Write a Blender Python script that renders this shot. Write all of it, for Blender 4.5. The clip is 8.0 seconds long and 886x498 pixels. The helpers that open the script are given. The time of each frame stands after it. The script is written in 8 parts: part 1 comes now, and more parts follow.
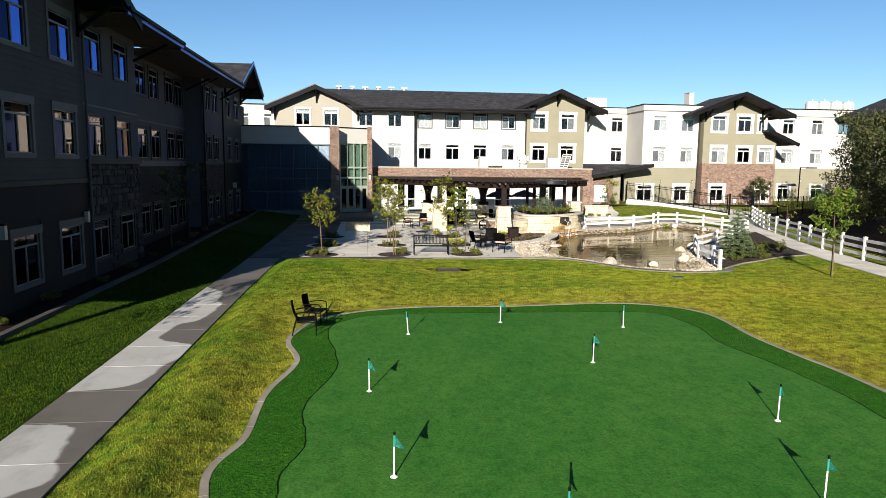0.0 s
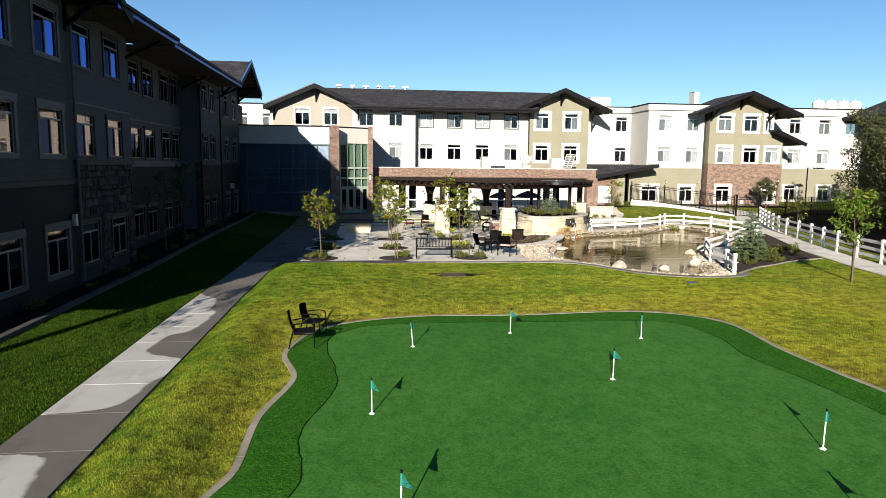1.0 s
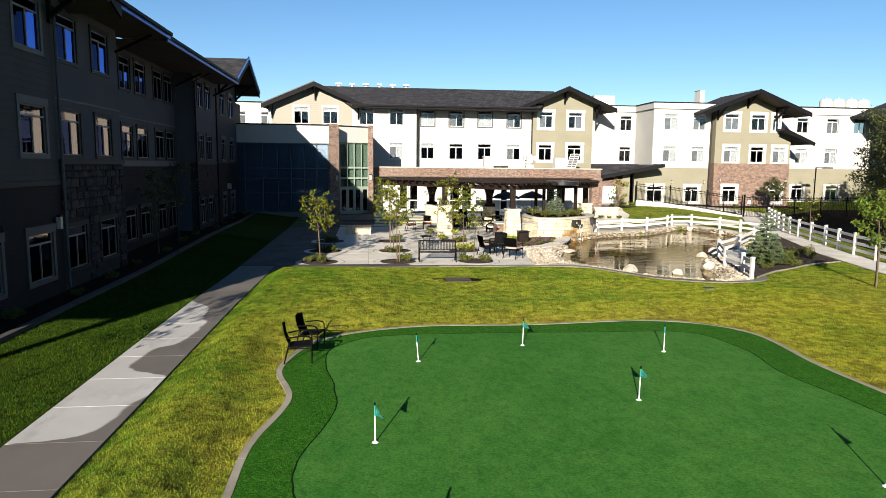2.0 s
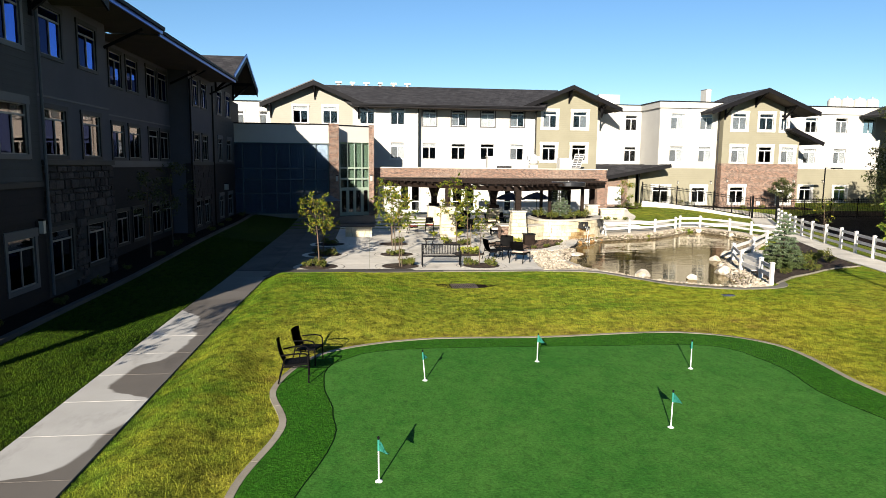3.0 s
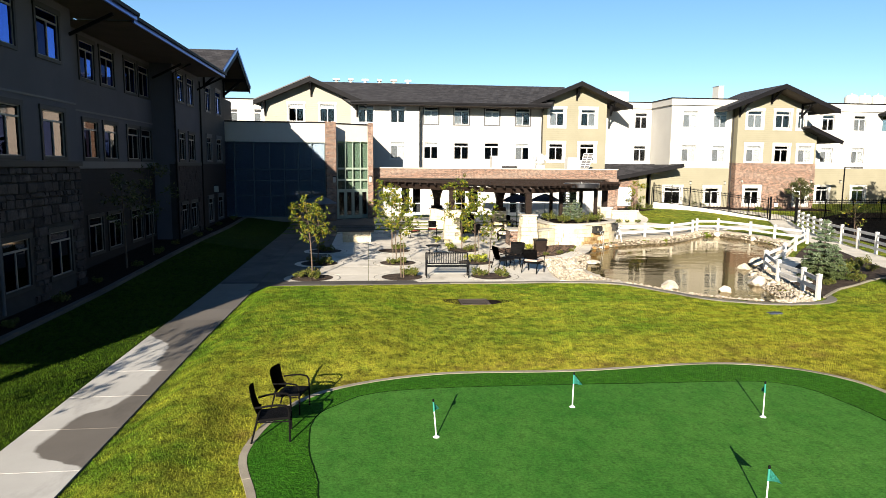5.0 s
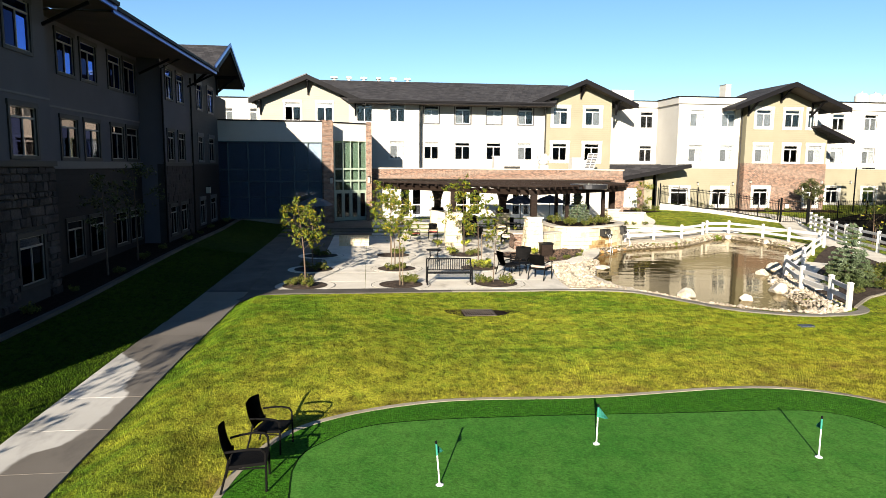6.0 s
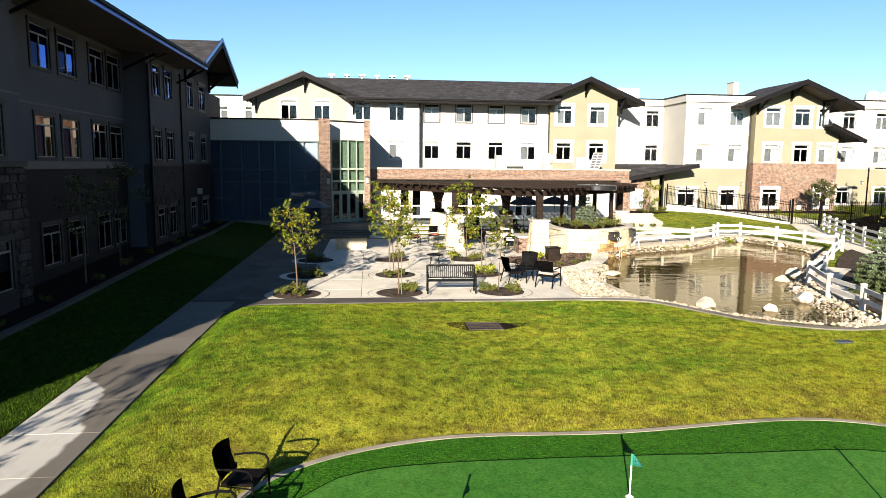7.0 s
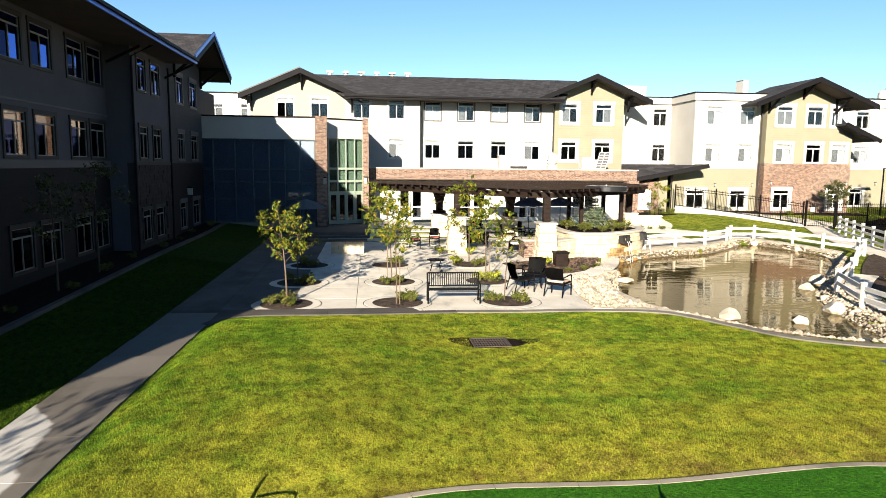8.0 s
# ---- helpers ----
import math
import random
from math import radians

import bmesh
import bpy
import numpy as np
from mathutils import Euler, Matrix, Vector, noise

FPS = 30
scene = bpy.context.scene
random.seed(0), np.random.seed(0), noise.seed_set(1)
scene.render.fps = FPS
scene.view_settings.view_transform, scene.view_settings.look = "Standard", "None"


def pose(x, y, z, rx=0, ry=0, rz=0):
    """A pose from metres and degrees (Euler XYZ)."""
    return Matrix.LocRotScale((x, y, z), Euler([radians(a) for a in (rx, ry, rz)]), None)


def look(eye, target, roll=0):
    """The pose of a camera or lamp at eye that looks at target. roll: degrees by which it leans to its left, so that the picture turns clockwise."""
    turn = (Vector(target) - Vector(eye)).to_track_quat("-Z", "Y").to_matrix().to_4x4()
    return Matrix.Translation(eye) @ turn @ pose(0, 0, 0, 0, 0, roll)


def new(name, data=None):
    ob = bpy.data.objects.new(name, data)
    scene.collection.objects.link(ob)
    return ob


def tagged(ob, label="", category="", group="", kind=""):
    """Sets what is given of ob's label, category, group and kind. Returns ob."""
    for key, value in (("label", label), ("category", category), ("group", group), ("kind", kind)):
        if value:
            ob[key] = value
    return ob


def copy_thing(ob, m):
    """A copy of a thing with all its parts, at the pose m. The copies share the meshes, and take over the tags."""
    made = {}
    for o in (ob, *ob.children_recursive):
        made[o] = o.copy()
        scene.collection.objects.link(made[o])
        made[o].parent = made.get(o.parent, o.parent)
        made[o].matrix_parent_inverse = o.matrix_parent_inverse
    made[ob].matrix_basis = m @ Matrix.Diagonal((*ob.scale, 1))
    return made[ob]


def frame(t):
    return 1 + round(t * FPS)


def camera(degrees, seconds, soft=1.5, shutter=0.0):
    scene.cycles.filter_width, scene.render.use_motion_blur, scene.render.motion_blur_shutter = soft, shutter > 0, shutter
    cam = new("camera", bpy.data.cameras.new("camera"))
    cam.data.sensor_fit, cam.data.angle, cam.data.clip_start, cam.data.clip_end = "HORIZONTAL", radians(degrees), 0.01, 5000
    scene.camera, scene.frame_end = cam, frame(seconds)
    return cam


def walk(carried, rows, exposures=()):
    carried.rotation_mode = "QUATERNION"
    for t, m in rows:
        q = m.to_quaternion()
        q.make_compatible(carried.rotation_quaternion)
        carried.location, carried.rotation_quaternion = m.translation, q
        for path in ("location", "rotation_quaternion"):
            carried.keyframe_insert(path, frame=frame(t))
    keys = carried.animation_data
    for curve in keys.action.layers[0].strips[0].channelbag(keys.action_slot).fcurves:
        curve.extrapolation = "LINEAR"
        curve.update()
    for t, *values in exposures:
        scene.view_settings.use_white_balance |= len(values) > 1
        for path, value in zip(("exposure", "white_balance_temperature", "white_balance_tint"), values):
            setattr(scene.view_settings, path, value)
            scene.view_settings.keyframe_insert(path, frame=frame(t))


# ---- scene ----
cam = camera(68.1, 8.0, soft=0.8)
PATH = [
    (0, (0.129, -0.113, 4.181), (0.351, 1.859, 3.929), 0.6),
    (0.5, (0.112, 0.379, 4.2), (0.334, 2.351, 3.948), 0.6),
    (1, (0.084, 0.934, 4.205), (0.306, 2.906, 3.953), 0.6),
    (1.5, (0.056, 1.523, 4.207), (0.279, 3.494, 3.954), 0.6),
    (3, (0.0, 3.307, 4.233), (0.222, 5.278, 3.98), 0.6),
    (3.5, (-0.016, 3.928, 4.257), (0.207, 5.899, 4.003), 0.6),
    (4, (-0.01, 4.581, 4.259), (0.213, 6.552, 4.006), 0.6),
    (4.5, (0.009, 5.254, 4.26), (0.232, 7.226, 4.006), 0.5),
    (6, (0.16, 7.533, 4.242), (0.383, 9.504, 3.99), 0.5),
    (6.5, (0.22, 8.351, 4.24), (0.444, 10.322, 3.988), 0.5),
    (7, (0.279, 9.123, 4.258), (0.502, 11.094, 4.005), 0.5),
    (7.5, (0.367, 9.963, 4.25), (0.589, 11.935, 3.996), 0.5),
    (8, (0.438, 10.829, 4.237), (0.659, 12.801, 3.984), 0.6),
]
walk(cam, [(t, look(eye, target, roll)) for t, eye, target, roll in PATH],
     exposures=[(0.0, 1.3, 6450, 10), (4.0, 1.62, 6750, 10), (8.0, 1.86, 7000, 10)])

# ---- world and sun ----
SUN_WAY = Vector((0.3017, 0.9057, -0.2976)).normalized()   # the way the sunlight travels
world = bpy.data.worlds.new("sky")
scene.world = world
world.use_nodes = True
wn = world.node_tree.nodes
sky = wn.new("ShaderNodeTexSky")
sky.sky_type = "NISHITA"
sky.sun_disc = False
sky.sun_elevation = math.asin(-SUN_WAY.z)
sky.sun_rotation = math.atan2(-SUN_WAY.x, -SUN_WAY.y)
sky.altitude, sky.air_density, sky.dust_density, sky.ozone_density = 1300.0, 1.08, 0.0, 3.6
deep = wn.new("ShaderNodeHueSaturation")
deep.inputs["Saturation"].default_value, deep.inputs["Value"].default_value = 1.1, 1.03
world.node_tree.links.new(sky.outputs[0], deep.inputs["Color"])
world.node_tree.links.new(deep.outputs[0], wn["Background"].inputs[0])
wn["Background"].inputs[1].default_value = 0.05
sun = new("sun", bpy.data.lights.new("sun", "SUN"))
sun.data.energy, sun.data.angle, sun.data.color = 5.0, radians(0.5), (1.0, 0.94, 0.84)
sun.matrix_world = look((0, 0, 40), Vector((0, 0, 40)) + SUN_WAY)


# ---- materials ----
def nodes_of(name):
    m = bpy.data.materials.new(name)
    m.use_nodes = True
    t = m.node_tree
    return m, t, t.nodes["Principled BSDF"]


def node(t, kind, **sets):
    n = t.nodes.new(kind)
    for k, v in sets.items():
        n.inputs[k.replace("_", " ")].default_value = v
    return n


def coords(t, stretch=(1, 1, 1)):
    g = t.nodes.new("ShaderNodeNewGeometry")
    mp = t.nodes.new("ShaderNodeMapping")
    mp.inputs["Scale"].default_value = stretch
    t.links.new(g.outputs["Position"], mp.inputs["Vector"])
    return mp.outputs["Vector"]


def rgba(c):
    return (c[0], c[1], c[2], 1.0)


def noisy(t, vec, scale, detail=4.0, rough=0.6):
    n = node(t, "ShaderNodeTexNoise", Scale=scale, Detail=detail, Roughness=rough)
    t.links.new(vec, n.inputs["Vector"])
    return n.outputs["Fac"]


def span(t, fac, lo, hi, a=0.0, b=1.0):
    n = t.nodes.new("ShaderNodeMapRange")
    for k, v in zip(("From Min", "From Max", "To Min", "To Max"), (lo, hi, a, b)):
        n.inputs[k].default_value = v
    t.links.new(fac, n.inputs["Value"])
    return n.outputs["Result"]


def mixed(t, fac, a, b, blend="MIX"):
    n = t.nodes.new("ShaderNodeMix")
    n.data_type, n.blend_type = "RGBA", blend
    if isinstance(fac, float):
        n.inputs[0].default_value = fac
    else:
        t.links.new(fac, n.inputs[0])
    for sock, v in ((n.inputs[6], a), (n.inputs[7], b)):
        if isinstance(v, tuple):
            sock.default_value = rgba(v)
        else:
            t.links.new(v, sock)
    return n.outputs[2]


def calc(t, op, a, b=0.0):
    n = t.nodes.new("ShaderNodeMath")
    n.operation = op
    for sock, v in zip(n.inputs, (a, b)):
        if isinstance(v, (int, float)):
            sock.default_value = v
        else:
            t.links.new(v, sock)
    return n.outputs[0]


def bumped(t, bsdf, height, strength, distance):
    b = node(t, "ShaderNodeBump", Strength=strength, Distance=distance)
    t.links.new(height, b.inputs["Height"])
    t.links.new(b.outputs["Normal"], bsdf.inputs["Normal"])


def surface(name, light, dark, grain=40.0, blotch=1.5, rough=0.8, relief=0.3, depth=0.01, metal=0.0, vary=0.0, stretch=(1, 1, 1), spec=0.5):
    """A plain weathered surface: two-scale colour variation, grain relief and, with vary, a shift from piece to piece."""
    m, t, p = nodes_of(name)
    v = coords(t, stretch)
    big, fine = noisy(t, v, blotch), noisy(t, v, grain)
    f = span(t, calc(t, "ADD", calc(t, "MULTIPLY", big, 0.6), calc(t, "MULTIPLY", fine, 0.4)), 0.35, 0.65)
    col = mixed(t, f, dark, light)
    if vary:
        o = t.nodes.new("ShaderNodeObjectInfo")
        col = mixed(t, 1.0, col, span_rgb(t, o.outputs["Random"], 1 - vary, 1 + vary), "MULTIPLY")
    t.links.new(col, p.inputs["Base Color"])
    p.inputs["Roughness"].default_value = rough
    p.inputs["Metallic"].default_value = metal
    p.inputs["Specular IOR Level"].default_value = spec
    if relief:
        bumped(t, p, fine, relief, depth)
    return m


def span_rgb(t, fac, lo, hi):
    v = span(t, fac, 0.0, 1.0, lo, hi)
    n = t.nodes.new("ShaderNodeCombineColor")
    for s in n.inputs[:3]:
        t.links.new(v, s)
    return n.outputs[0]


def split_xyz(t, vec):
    n = t.nodes.new("ShaderNodeSeparateXYZ")
    t.links.new(vec, n.inputs[0])
    return n.outputs


def siding(name, light, dark, board=0.18):
    """Horizontal lap boards with a shadow lip painted in at each board's lower edge."""
    m, t, p = nodes_of(name)
    v = coords(t)
    z = split_xyz(t, v)[2]
    lap = calc(t, "FRACT", calc(t, "DIVIDE", z, board))
    big, fine = noisy(t, v, 0.7), noisy(t, coords(t, (3, 3, 40)), 6.0)
    col = mixed(t, span(t, calc(t, "ADD", calc(t, "MULTIPLY", big, 0.6), calc(t, "MULTIPLY", fine, 0.4)), 0.35, 0.65), dark, light)
    joint = span(t, lap, 0.0, 0.09, 0.82, 1.0)
    col = mixed(t, 1.0, col, span_rgb(t, joint, 0.0, 1.0), "MULTIPLY")
    t.links.new(col, p.inputs["Base Color"])
    p.inputs["Roughness"].default_value = 0.75
    p.inputs["Specular IOR Level"].default_value = 0.15
    bumped(t, p, calc(t, "SUBTRACT", 1.0, lap), 0.4, 0.02)
    return m


def masonry(name, a, b, mortar, width, height, joint=0.008):
    m, t, p = nodes_of(name)
    x, y, z = split_xyz(t, coords(t))
    c = t.nodes.new("ShaderNodeCombineXYZ")
    t.links.new(calc(t, "ADD", x, y), c.inputs[0])
    t.links.new(z, c.inputs[1])
    br = node(t, "ShaderNodeTexBrick", Color1=rgba(a), Color2=rgba(b), Mortar=rgba(mortar), Scale=1.0)
    br.inputs["Mortar Size"].default_value = joint
    br.inputs["Brick Width"].default_value = width
    br.inputs["Row Height"].default_value = height
    br.inputs["Bias"].default_value = -0.1
    t.links.new(c.outputs[0], br.inputs["Vector"])
    col = mixed(t, span(t, noisy(t, coords(t), 9.0), 0.3, 0.7), br.outputs["Color"], mixed(t, 0.35, br.outputs["Color"], (0.16, 0.074, 0.05)))
    col = mixed(t, 1.0, col, span_rgb(t, span(t, noisy(t, coords(t), 6.0, 4.0, 0.75), 0.3, 0.7), 0.4, 1.55), "MULTIPLY")
    t.links.new(col, p.inputs["Base Color"])
    p.inputs["Roughness"].default_value = 0.85
    bumped(t, p, calc(t, "SUBTRACT", 1.0, br.outputs["Fac"]), 0.6, 0.01)
    return m


def shingles(name, light, dark):
    m, t, p = nodes_of(name)
    x, y, z = split_xyz(t, coords(t))
    c = t.nodes.new("ShaderNodeCombineXYZ")
    t.links.new(calc(t, "ADD", x, calc(t, "MULTIPLY", y, 0.35)), c.inputs[0])
    t.links.new(calc(t, "MULTIPLY", z, 2.6), c.inputs[1])
    br = node(t, "ShaderNodeTexBrick", Color1=rgba(light), Color2=rgba(dark), Mortar=rgba([d * 0.5 for d in dark]), Scale=1.0)
    br.inputs["Mortar Size"].default_value = 0.012
    br.inputs["Brick Width"].default_value = 0.42
    br.inputs["Row Height"].default_value = 0.28
    t.links.new(c.outputs[0], br.inputs["Vector"])
    col = mixed(t, 1.0, br.outputs["Color"], span_rgb(t, noisy(t, coords(t), 2.2, 6.0, 0.7), 0.45, 1.55), "MULTIPLY")
    t.links.new(col, p.inputs["Base Color"])
    p.inputs["Roughness"].default_value = 0.95
    p.inputs["Specular IOR Level"].default_value = 0.2
    bumped(t, p, calc(t, "SUBTRACT", noisy(t, coords(t), 30.0), br.outputs["Fac"]), 0.7, 0.02)
    return m


def turf(name, lush, dry, blades, coarse, dry_amount, relief=1.0, parched=False):
    """Grass: lush and dry patches at three scales, and blade grain. parched: drier in the strip along the putting green, lusher on the bank by the walk."""
    m, t, p = nodes_of(name)
    v = coords(t)
    patch, mid, fine = noisy(t, v, 0.22, 5.0, 0.65), noisy(t, v, 1.7, 3.0), noisy(t, v, blades, 3.0, 0.7)
    f = calc(t, "ADD", calc(t, "MULTIPLY", patch, 0.6), calc(t, "MULTIPLY", mid, 0.4))
    if parched:
        x, y, z = split_xyz(t, v)
        off = calc(t, "MAXIMUM", calc(t, "MAXIMUM", calc(t, "SUBTRACT", y, 18.9), calc(t, "SUBTRACT", -1.75, x)), calc(t, "SUBTRACT", x, 9.8))
        off = calc(t, "ADD", off, calc(t, "MULTIPLY", calc(t, "SUBTRACT", noisy(t, v, 0.9, 3.0), 0.5), 1.8))
        f = calc(t, "ADD", f, span(t, off, 0.0, 3.0, 0.2, -0.03))
        f = calc(t, "ADD", f, calc(t, "MULTIPLY", span(t, x, 6.0, 14.0, 0.0, 0.10), span(t, y, 27.0, 21.0)))
        f = calc(t, "ADD", f, span(t, x, -3.9, 0.0, -0.07, 0.07))
        swath = noisy(t, coords(t, (0.16, 1, 1)), 1.3, 2.0)
        f = calc(t, "ADD", f, calc(t, "MULTIPLY", calc(t, "SUBTRACT", swath, 0.5), 0.2))
    clump = noisy(t, coords(t, (1, 0.7, 1)), 3.6, 2.0, 0.5)
    f = calc(t, "ADD", f, calc(t, "MULTIPLY", calc(t, "SUBTRACT", clump, 0.5), 0.3))
    burnt = span(t, f, 0.84 - dry_amount * 0.3, 1.02 - dry_amount * 0.3)
    f = span(t, f, 0.52 - dry_amount * 0.3, 0.84 - dry_amount * 0.3)
    col = mixed(t, f, lush, dry)
    if parched:
        col = mixed(t, burnt, col, (0.135, 0.098, 0.022))
    col = mixed(t, 1.0, col, span_rgb(t, span(t, fine, 0.3, 0.7), coarse, 2.0 - coarse), "MULTIPLY")
    low, high = (0.44, 1.54) if parched else ((0.35, 1.65) if "lush" in name else (0.8, 1.18))
    tuft = span(t, noisy(t, coords(t, (1, 0.6, 1)), 9.0, 5.0, 0.7), 0.38, 0.62, low, high)
    col = mixed(t, 1.0, col, span_rgb(t, tuft, 0.0, 1.0), "MULTIPLY")
    if parched:
        worn = span(t, noisy(t, v, 2.4, 3.0, 0.6), 0.42, 0.62, 0.62, 1.16)
        col = mixed(t, 1.0, col, span_rgb(t, worn, 0.0, 1.0), "MULTIPLY")
        mown = span(t, noisy(t, coords(t, (0.2, 1, 1)), 2.1, 3.0, 0.6), 0.36, 0.64, 0.87, 1.12)
        col = mixed(t, 1.0, col, span_rgb(t, mown, 0.0, 1.0), "MULTIPLY")
    g = t.nodes.new("ShaderNodeNewGeometry")
    col = mixed(t, 1.0, col, span_rgb(t, g.outputs["Random Per Island"], 0.65, 1.35), "MULTIPLY")
    t.links.new(col, p.inputs["Base Color"])
    p.inputs["Roughness"].default_value = 0.9
    p.inputs["Specular IOR Level"].default_value = 0.06
    bumped(t, p, fine, relief, 0.04)
    return m


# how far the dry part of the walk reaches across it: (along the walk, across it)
# Past y = 23 all is dark: damp, with the wing's shade painted in.
DAMP_SHADE_LINE = [(7.6, -4.6), (8.25, -4.3), (8.6, -4.06), (9.2, -4.24), (9.84, -4.38), (10.42, -4.56), (10.6, -5.5), (11.9, -5.5), (12.12, -4.85), (12.4, -4.3), (12.8, -4.17), (13.6, -4.1),
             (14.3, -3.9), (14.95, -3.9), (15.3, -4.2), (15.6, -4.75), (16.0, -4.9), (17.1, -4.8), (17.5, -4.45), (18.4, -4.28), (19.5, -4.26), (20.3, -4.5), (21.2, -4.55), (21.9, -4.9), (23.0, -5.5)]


def concrete(name, light, dark, wet=0.0):
    """Broom-finished concrete; wet: how much of it is covered by damp, darker and glossier patches."""
    m, t, p = nodes_of(name)
    v = coords(t)
    big, fine = noisy(t, v, 0.9), noisy(t, v, 60.0)
    col = mixed(t, span(t, calc(t, "ADD", calc(t, "MULTIPLY", big, 0.65), calc(t, "MULTIPLY", fine, 0.35)), 0.35, 0.65), dark, light)
    o = t.nodes.new("ShaderNodeObjectInfo")
    col = mixed(t, 1.0, col, span_rgb(t, o.outputs["Random"], 0.92, 1.06), "MULTIPLY")
    stain = span(t, noisy(t, coords(t, (1, 0.45, 1)), 0.8, 5.0, 0.7), 0.52, 0.72, 1.0, 0.62)
    col = mixed(t, 1.0, col, span_rgb(t, stain, 0.0, 1.0), "MULTIPLY")
    rough = 0.85
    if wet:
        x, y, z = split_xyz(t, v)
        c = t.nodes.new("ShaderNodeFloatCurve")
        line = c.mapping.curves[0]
        for at, edge in DAMP_SHADE_LINE:
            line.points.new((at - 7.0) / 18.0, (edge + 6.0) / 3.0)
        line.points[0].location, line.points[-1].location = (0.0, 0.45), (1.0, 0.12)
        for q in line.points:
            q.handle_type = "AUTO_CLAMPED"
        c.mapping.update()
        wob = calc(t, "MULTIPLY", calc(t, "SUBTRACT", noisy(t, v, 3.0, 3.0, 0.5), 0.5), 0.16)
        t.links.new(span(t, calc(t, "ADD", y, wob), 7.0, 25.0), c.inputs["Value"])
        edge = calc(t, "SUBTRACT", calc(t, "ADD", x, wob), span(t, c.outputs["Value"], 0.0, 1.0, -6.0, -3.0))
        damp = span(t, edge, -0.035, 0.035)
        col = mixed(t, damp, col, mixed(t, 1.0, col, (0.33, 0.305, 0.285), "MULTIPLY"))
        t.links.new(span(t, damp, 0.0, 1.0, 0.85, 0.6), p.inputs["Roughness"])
    else:
        p.inputs["Roughness"].default_value = rough
    t.links.new(col, p.inputs["Base Color"])
    p.inputs["Specular IOR Level"].default_value = 0.2
    bumped(t, p, fine, 0.25, 0.004)
    return m


def glazing(name, tint, clear=0.75, ior=1.5):
    """Clear window glass: see-through with mirror-like reflections at its surface."""
    m, t, p = nodes_of(name)
    out = t.nodes["Material Output"]
    tr = t.nodes.new("ShaderNodeBsdfTransparent")
    tr.inputs[0].default_value = rgba([c * clear for c in tint])
    gl = t.nodes.new("ShaderNodeBsdfGlossy")
    gl.inputs["Roughness"].default_value = 0.02
    gl.inputs["Color"].default_value = rgba(tint)
    fr = node(t, "ShaderNodeFresnel", IOR=ior)
    mx = t.nodes.new("ShaderNodeMixShader")
    t.links.new(fr.outputs[0], mx.inputs[0])
    t.links.new(tr.outputs[0], mx.inputs[1])
    t.links.new(gl.outputs[0], mx.inputs[2])
    t.links.new(mx.outputs[0], out.inputs[0])
    return m


M = {}
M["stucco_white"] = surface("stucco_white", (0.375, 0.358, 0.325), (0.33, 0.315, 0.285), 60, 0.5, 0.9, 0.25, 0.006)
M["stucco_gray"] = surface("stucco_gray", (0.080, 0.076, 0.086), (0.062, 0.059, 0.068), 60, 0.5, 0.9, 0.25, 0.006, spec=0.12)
M["siding_tan"] = siding("siding_tan", (0.205, 0.187, 0.132), (0.178, 0.162, 0.113))
M["siding_cream"] = siding("siding_cream", (0.262, 0.238, 0.192), (0.236, 0.214, 0.172))
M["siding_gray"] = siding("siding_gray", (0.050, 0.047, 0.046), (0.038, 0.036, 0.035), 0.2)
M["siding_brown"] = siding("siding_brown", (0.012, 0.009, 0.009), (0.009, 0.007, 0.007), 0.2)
M["brick"] = masonry("brick", (0.185, 0.100, 0.062), (0.020, 0.012, 0.010), (0.21, 0.175, 0.14), 0.24, 0.085, 0.012)
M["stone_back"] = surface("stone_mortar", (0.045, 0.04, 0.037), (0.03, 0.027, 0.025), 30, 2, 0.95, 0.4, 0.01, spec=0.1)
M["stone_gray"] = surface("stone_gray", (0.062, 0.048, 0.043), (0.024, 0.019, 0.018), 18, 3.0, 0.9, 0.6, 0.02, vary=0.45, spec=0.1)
M["stone_cream"] = surface("stone_cream", (0.54, 0.475, 0.345), (0.36, 0.295, 0.18), 14, 2.2, 0.85, 0.6, 0.02, vary=0.13)
M["stone_rust"] = surface("stone_rust_stained", (0.46, 0.35, 0.17), (0.15, 0.062, 0.012), 4, 2.0, 0.6, 0.6, 0.02, vary=0.3)
M["stone_cap"] = surface("stone_cap", (0.43, 0.385, 0.32), (0.32, 0.285, 0.235), 20, 2, 0.85, 0.4, 0.01)
M["roof"] = shingles("roof_shingle", (0.041, 0.0385, 0.0405), (0.0165, 0.0155, 0.0168))
M["fascia"] = surface("fascia_dark", (0.0065, 0.006, 0.007), (0.004, 0.0037, 0.0042), 30, 1, 0.6, 0.15, 0.004, spec=0.08)
M["soffit"] = surface("soffit_brown", (0.075, 0.058, 0.045), (0.05, 0.04, 0.032), 30, 1, 0.8, 0.15, 0.004, spec=0.15)
M["timber"] = surface("timber_dark", (0.019, 0.0115, 0.008), (0.007, 0.0042, 0.003), 25, 2, 0.7, 0.4, 0.006, stretch=(1, 1, 4), spec=0.1)
M["metal_black"] = surface("metal_black", (0.0045, 0.0045, 0.005), (0.003, 0.003, 0.0033), 60, 3, 0.5, 0.1, 0.002, spec=0.08)
M["wicker"] = surface("wicker_black", (0.0055, 0.005, 0.005), (0.002, 0.002, 0.002), 130, 3, 0.75, 0.9, 0.006, spec=0.06)
M["trim_white"] = surface("trim_white", (0.48, 0.455, 0.41), (0.43, 0.41, 0.37), 30, 1, 0.6, 0.1, 0.003)
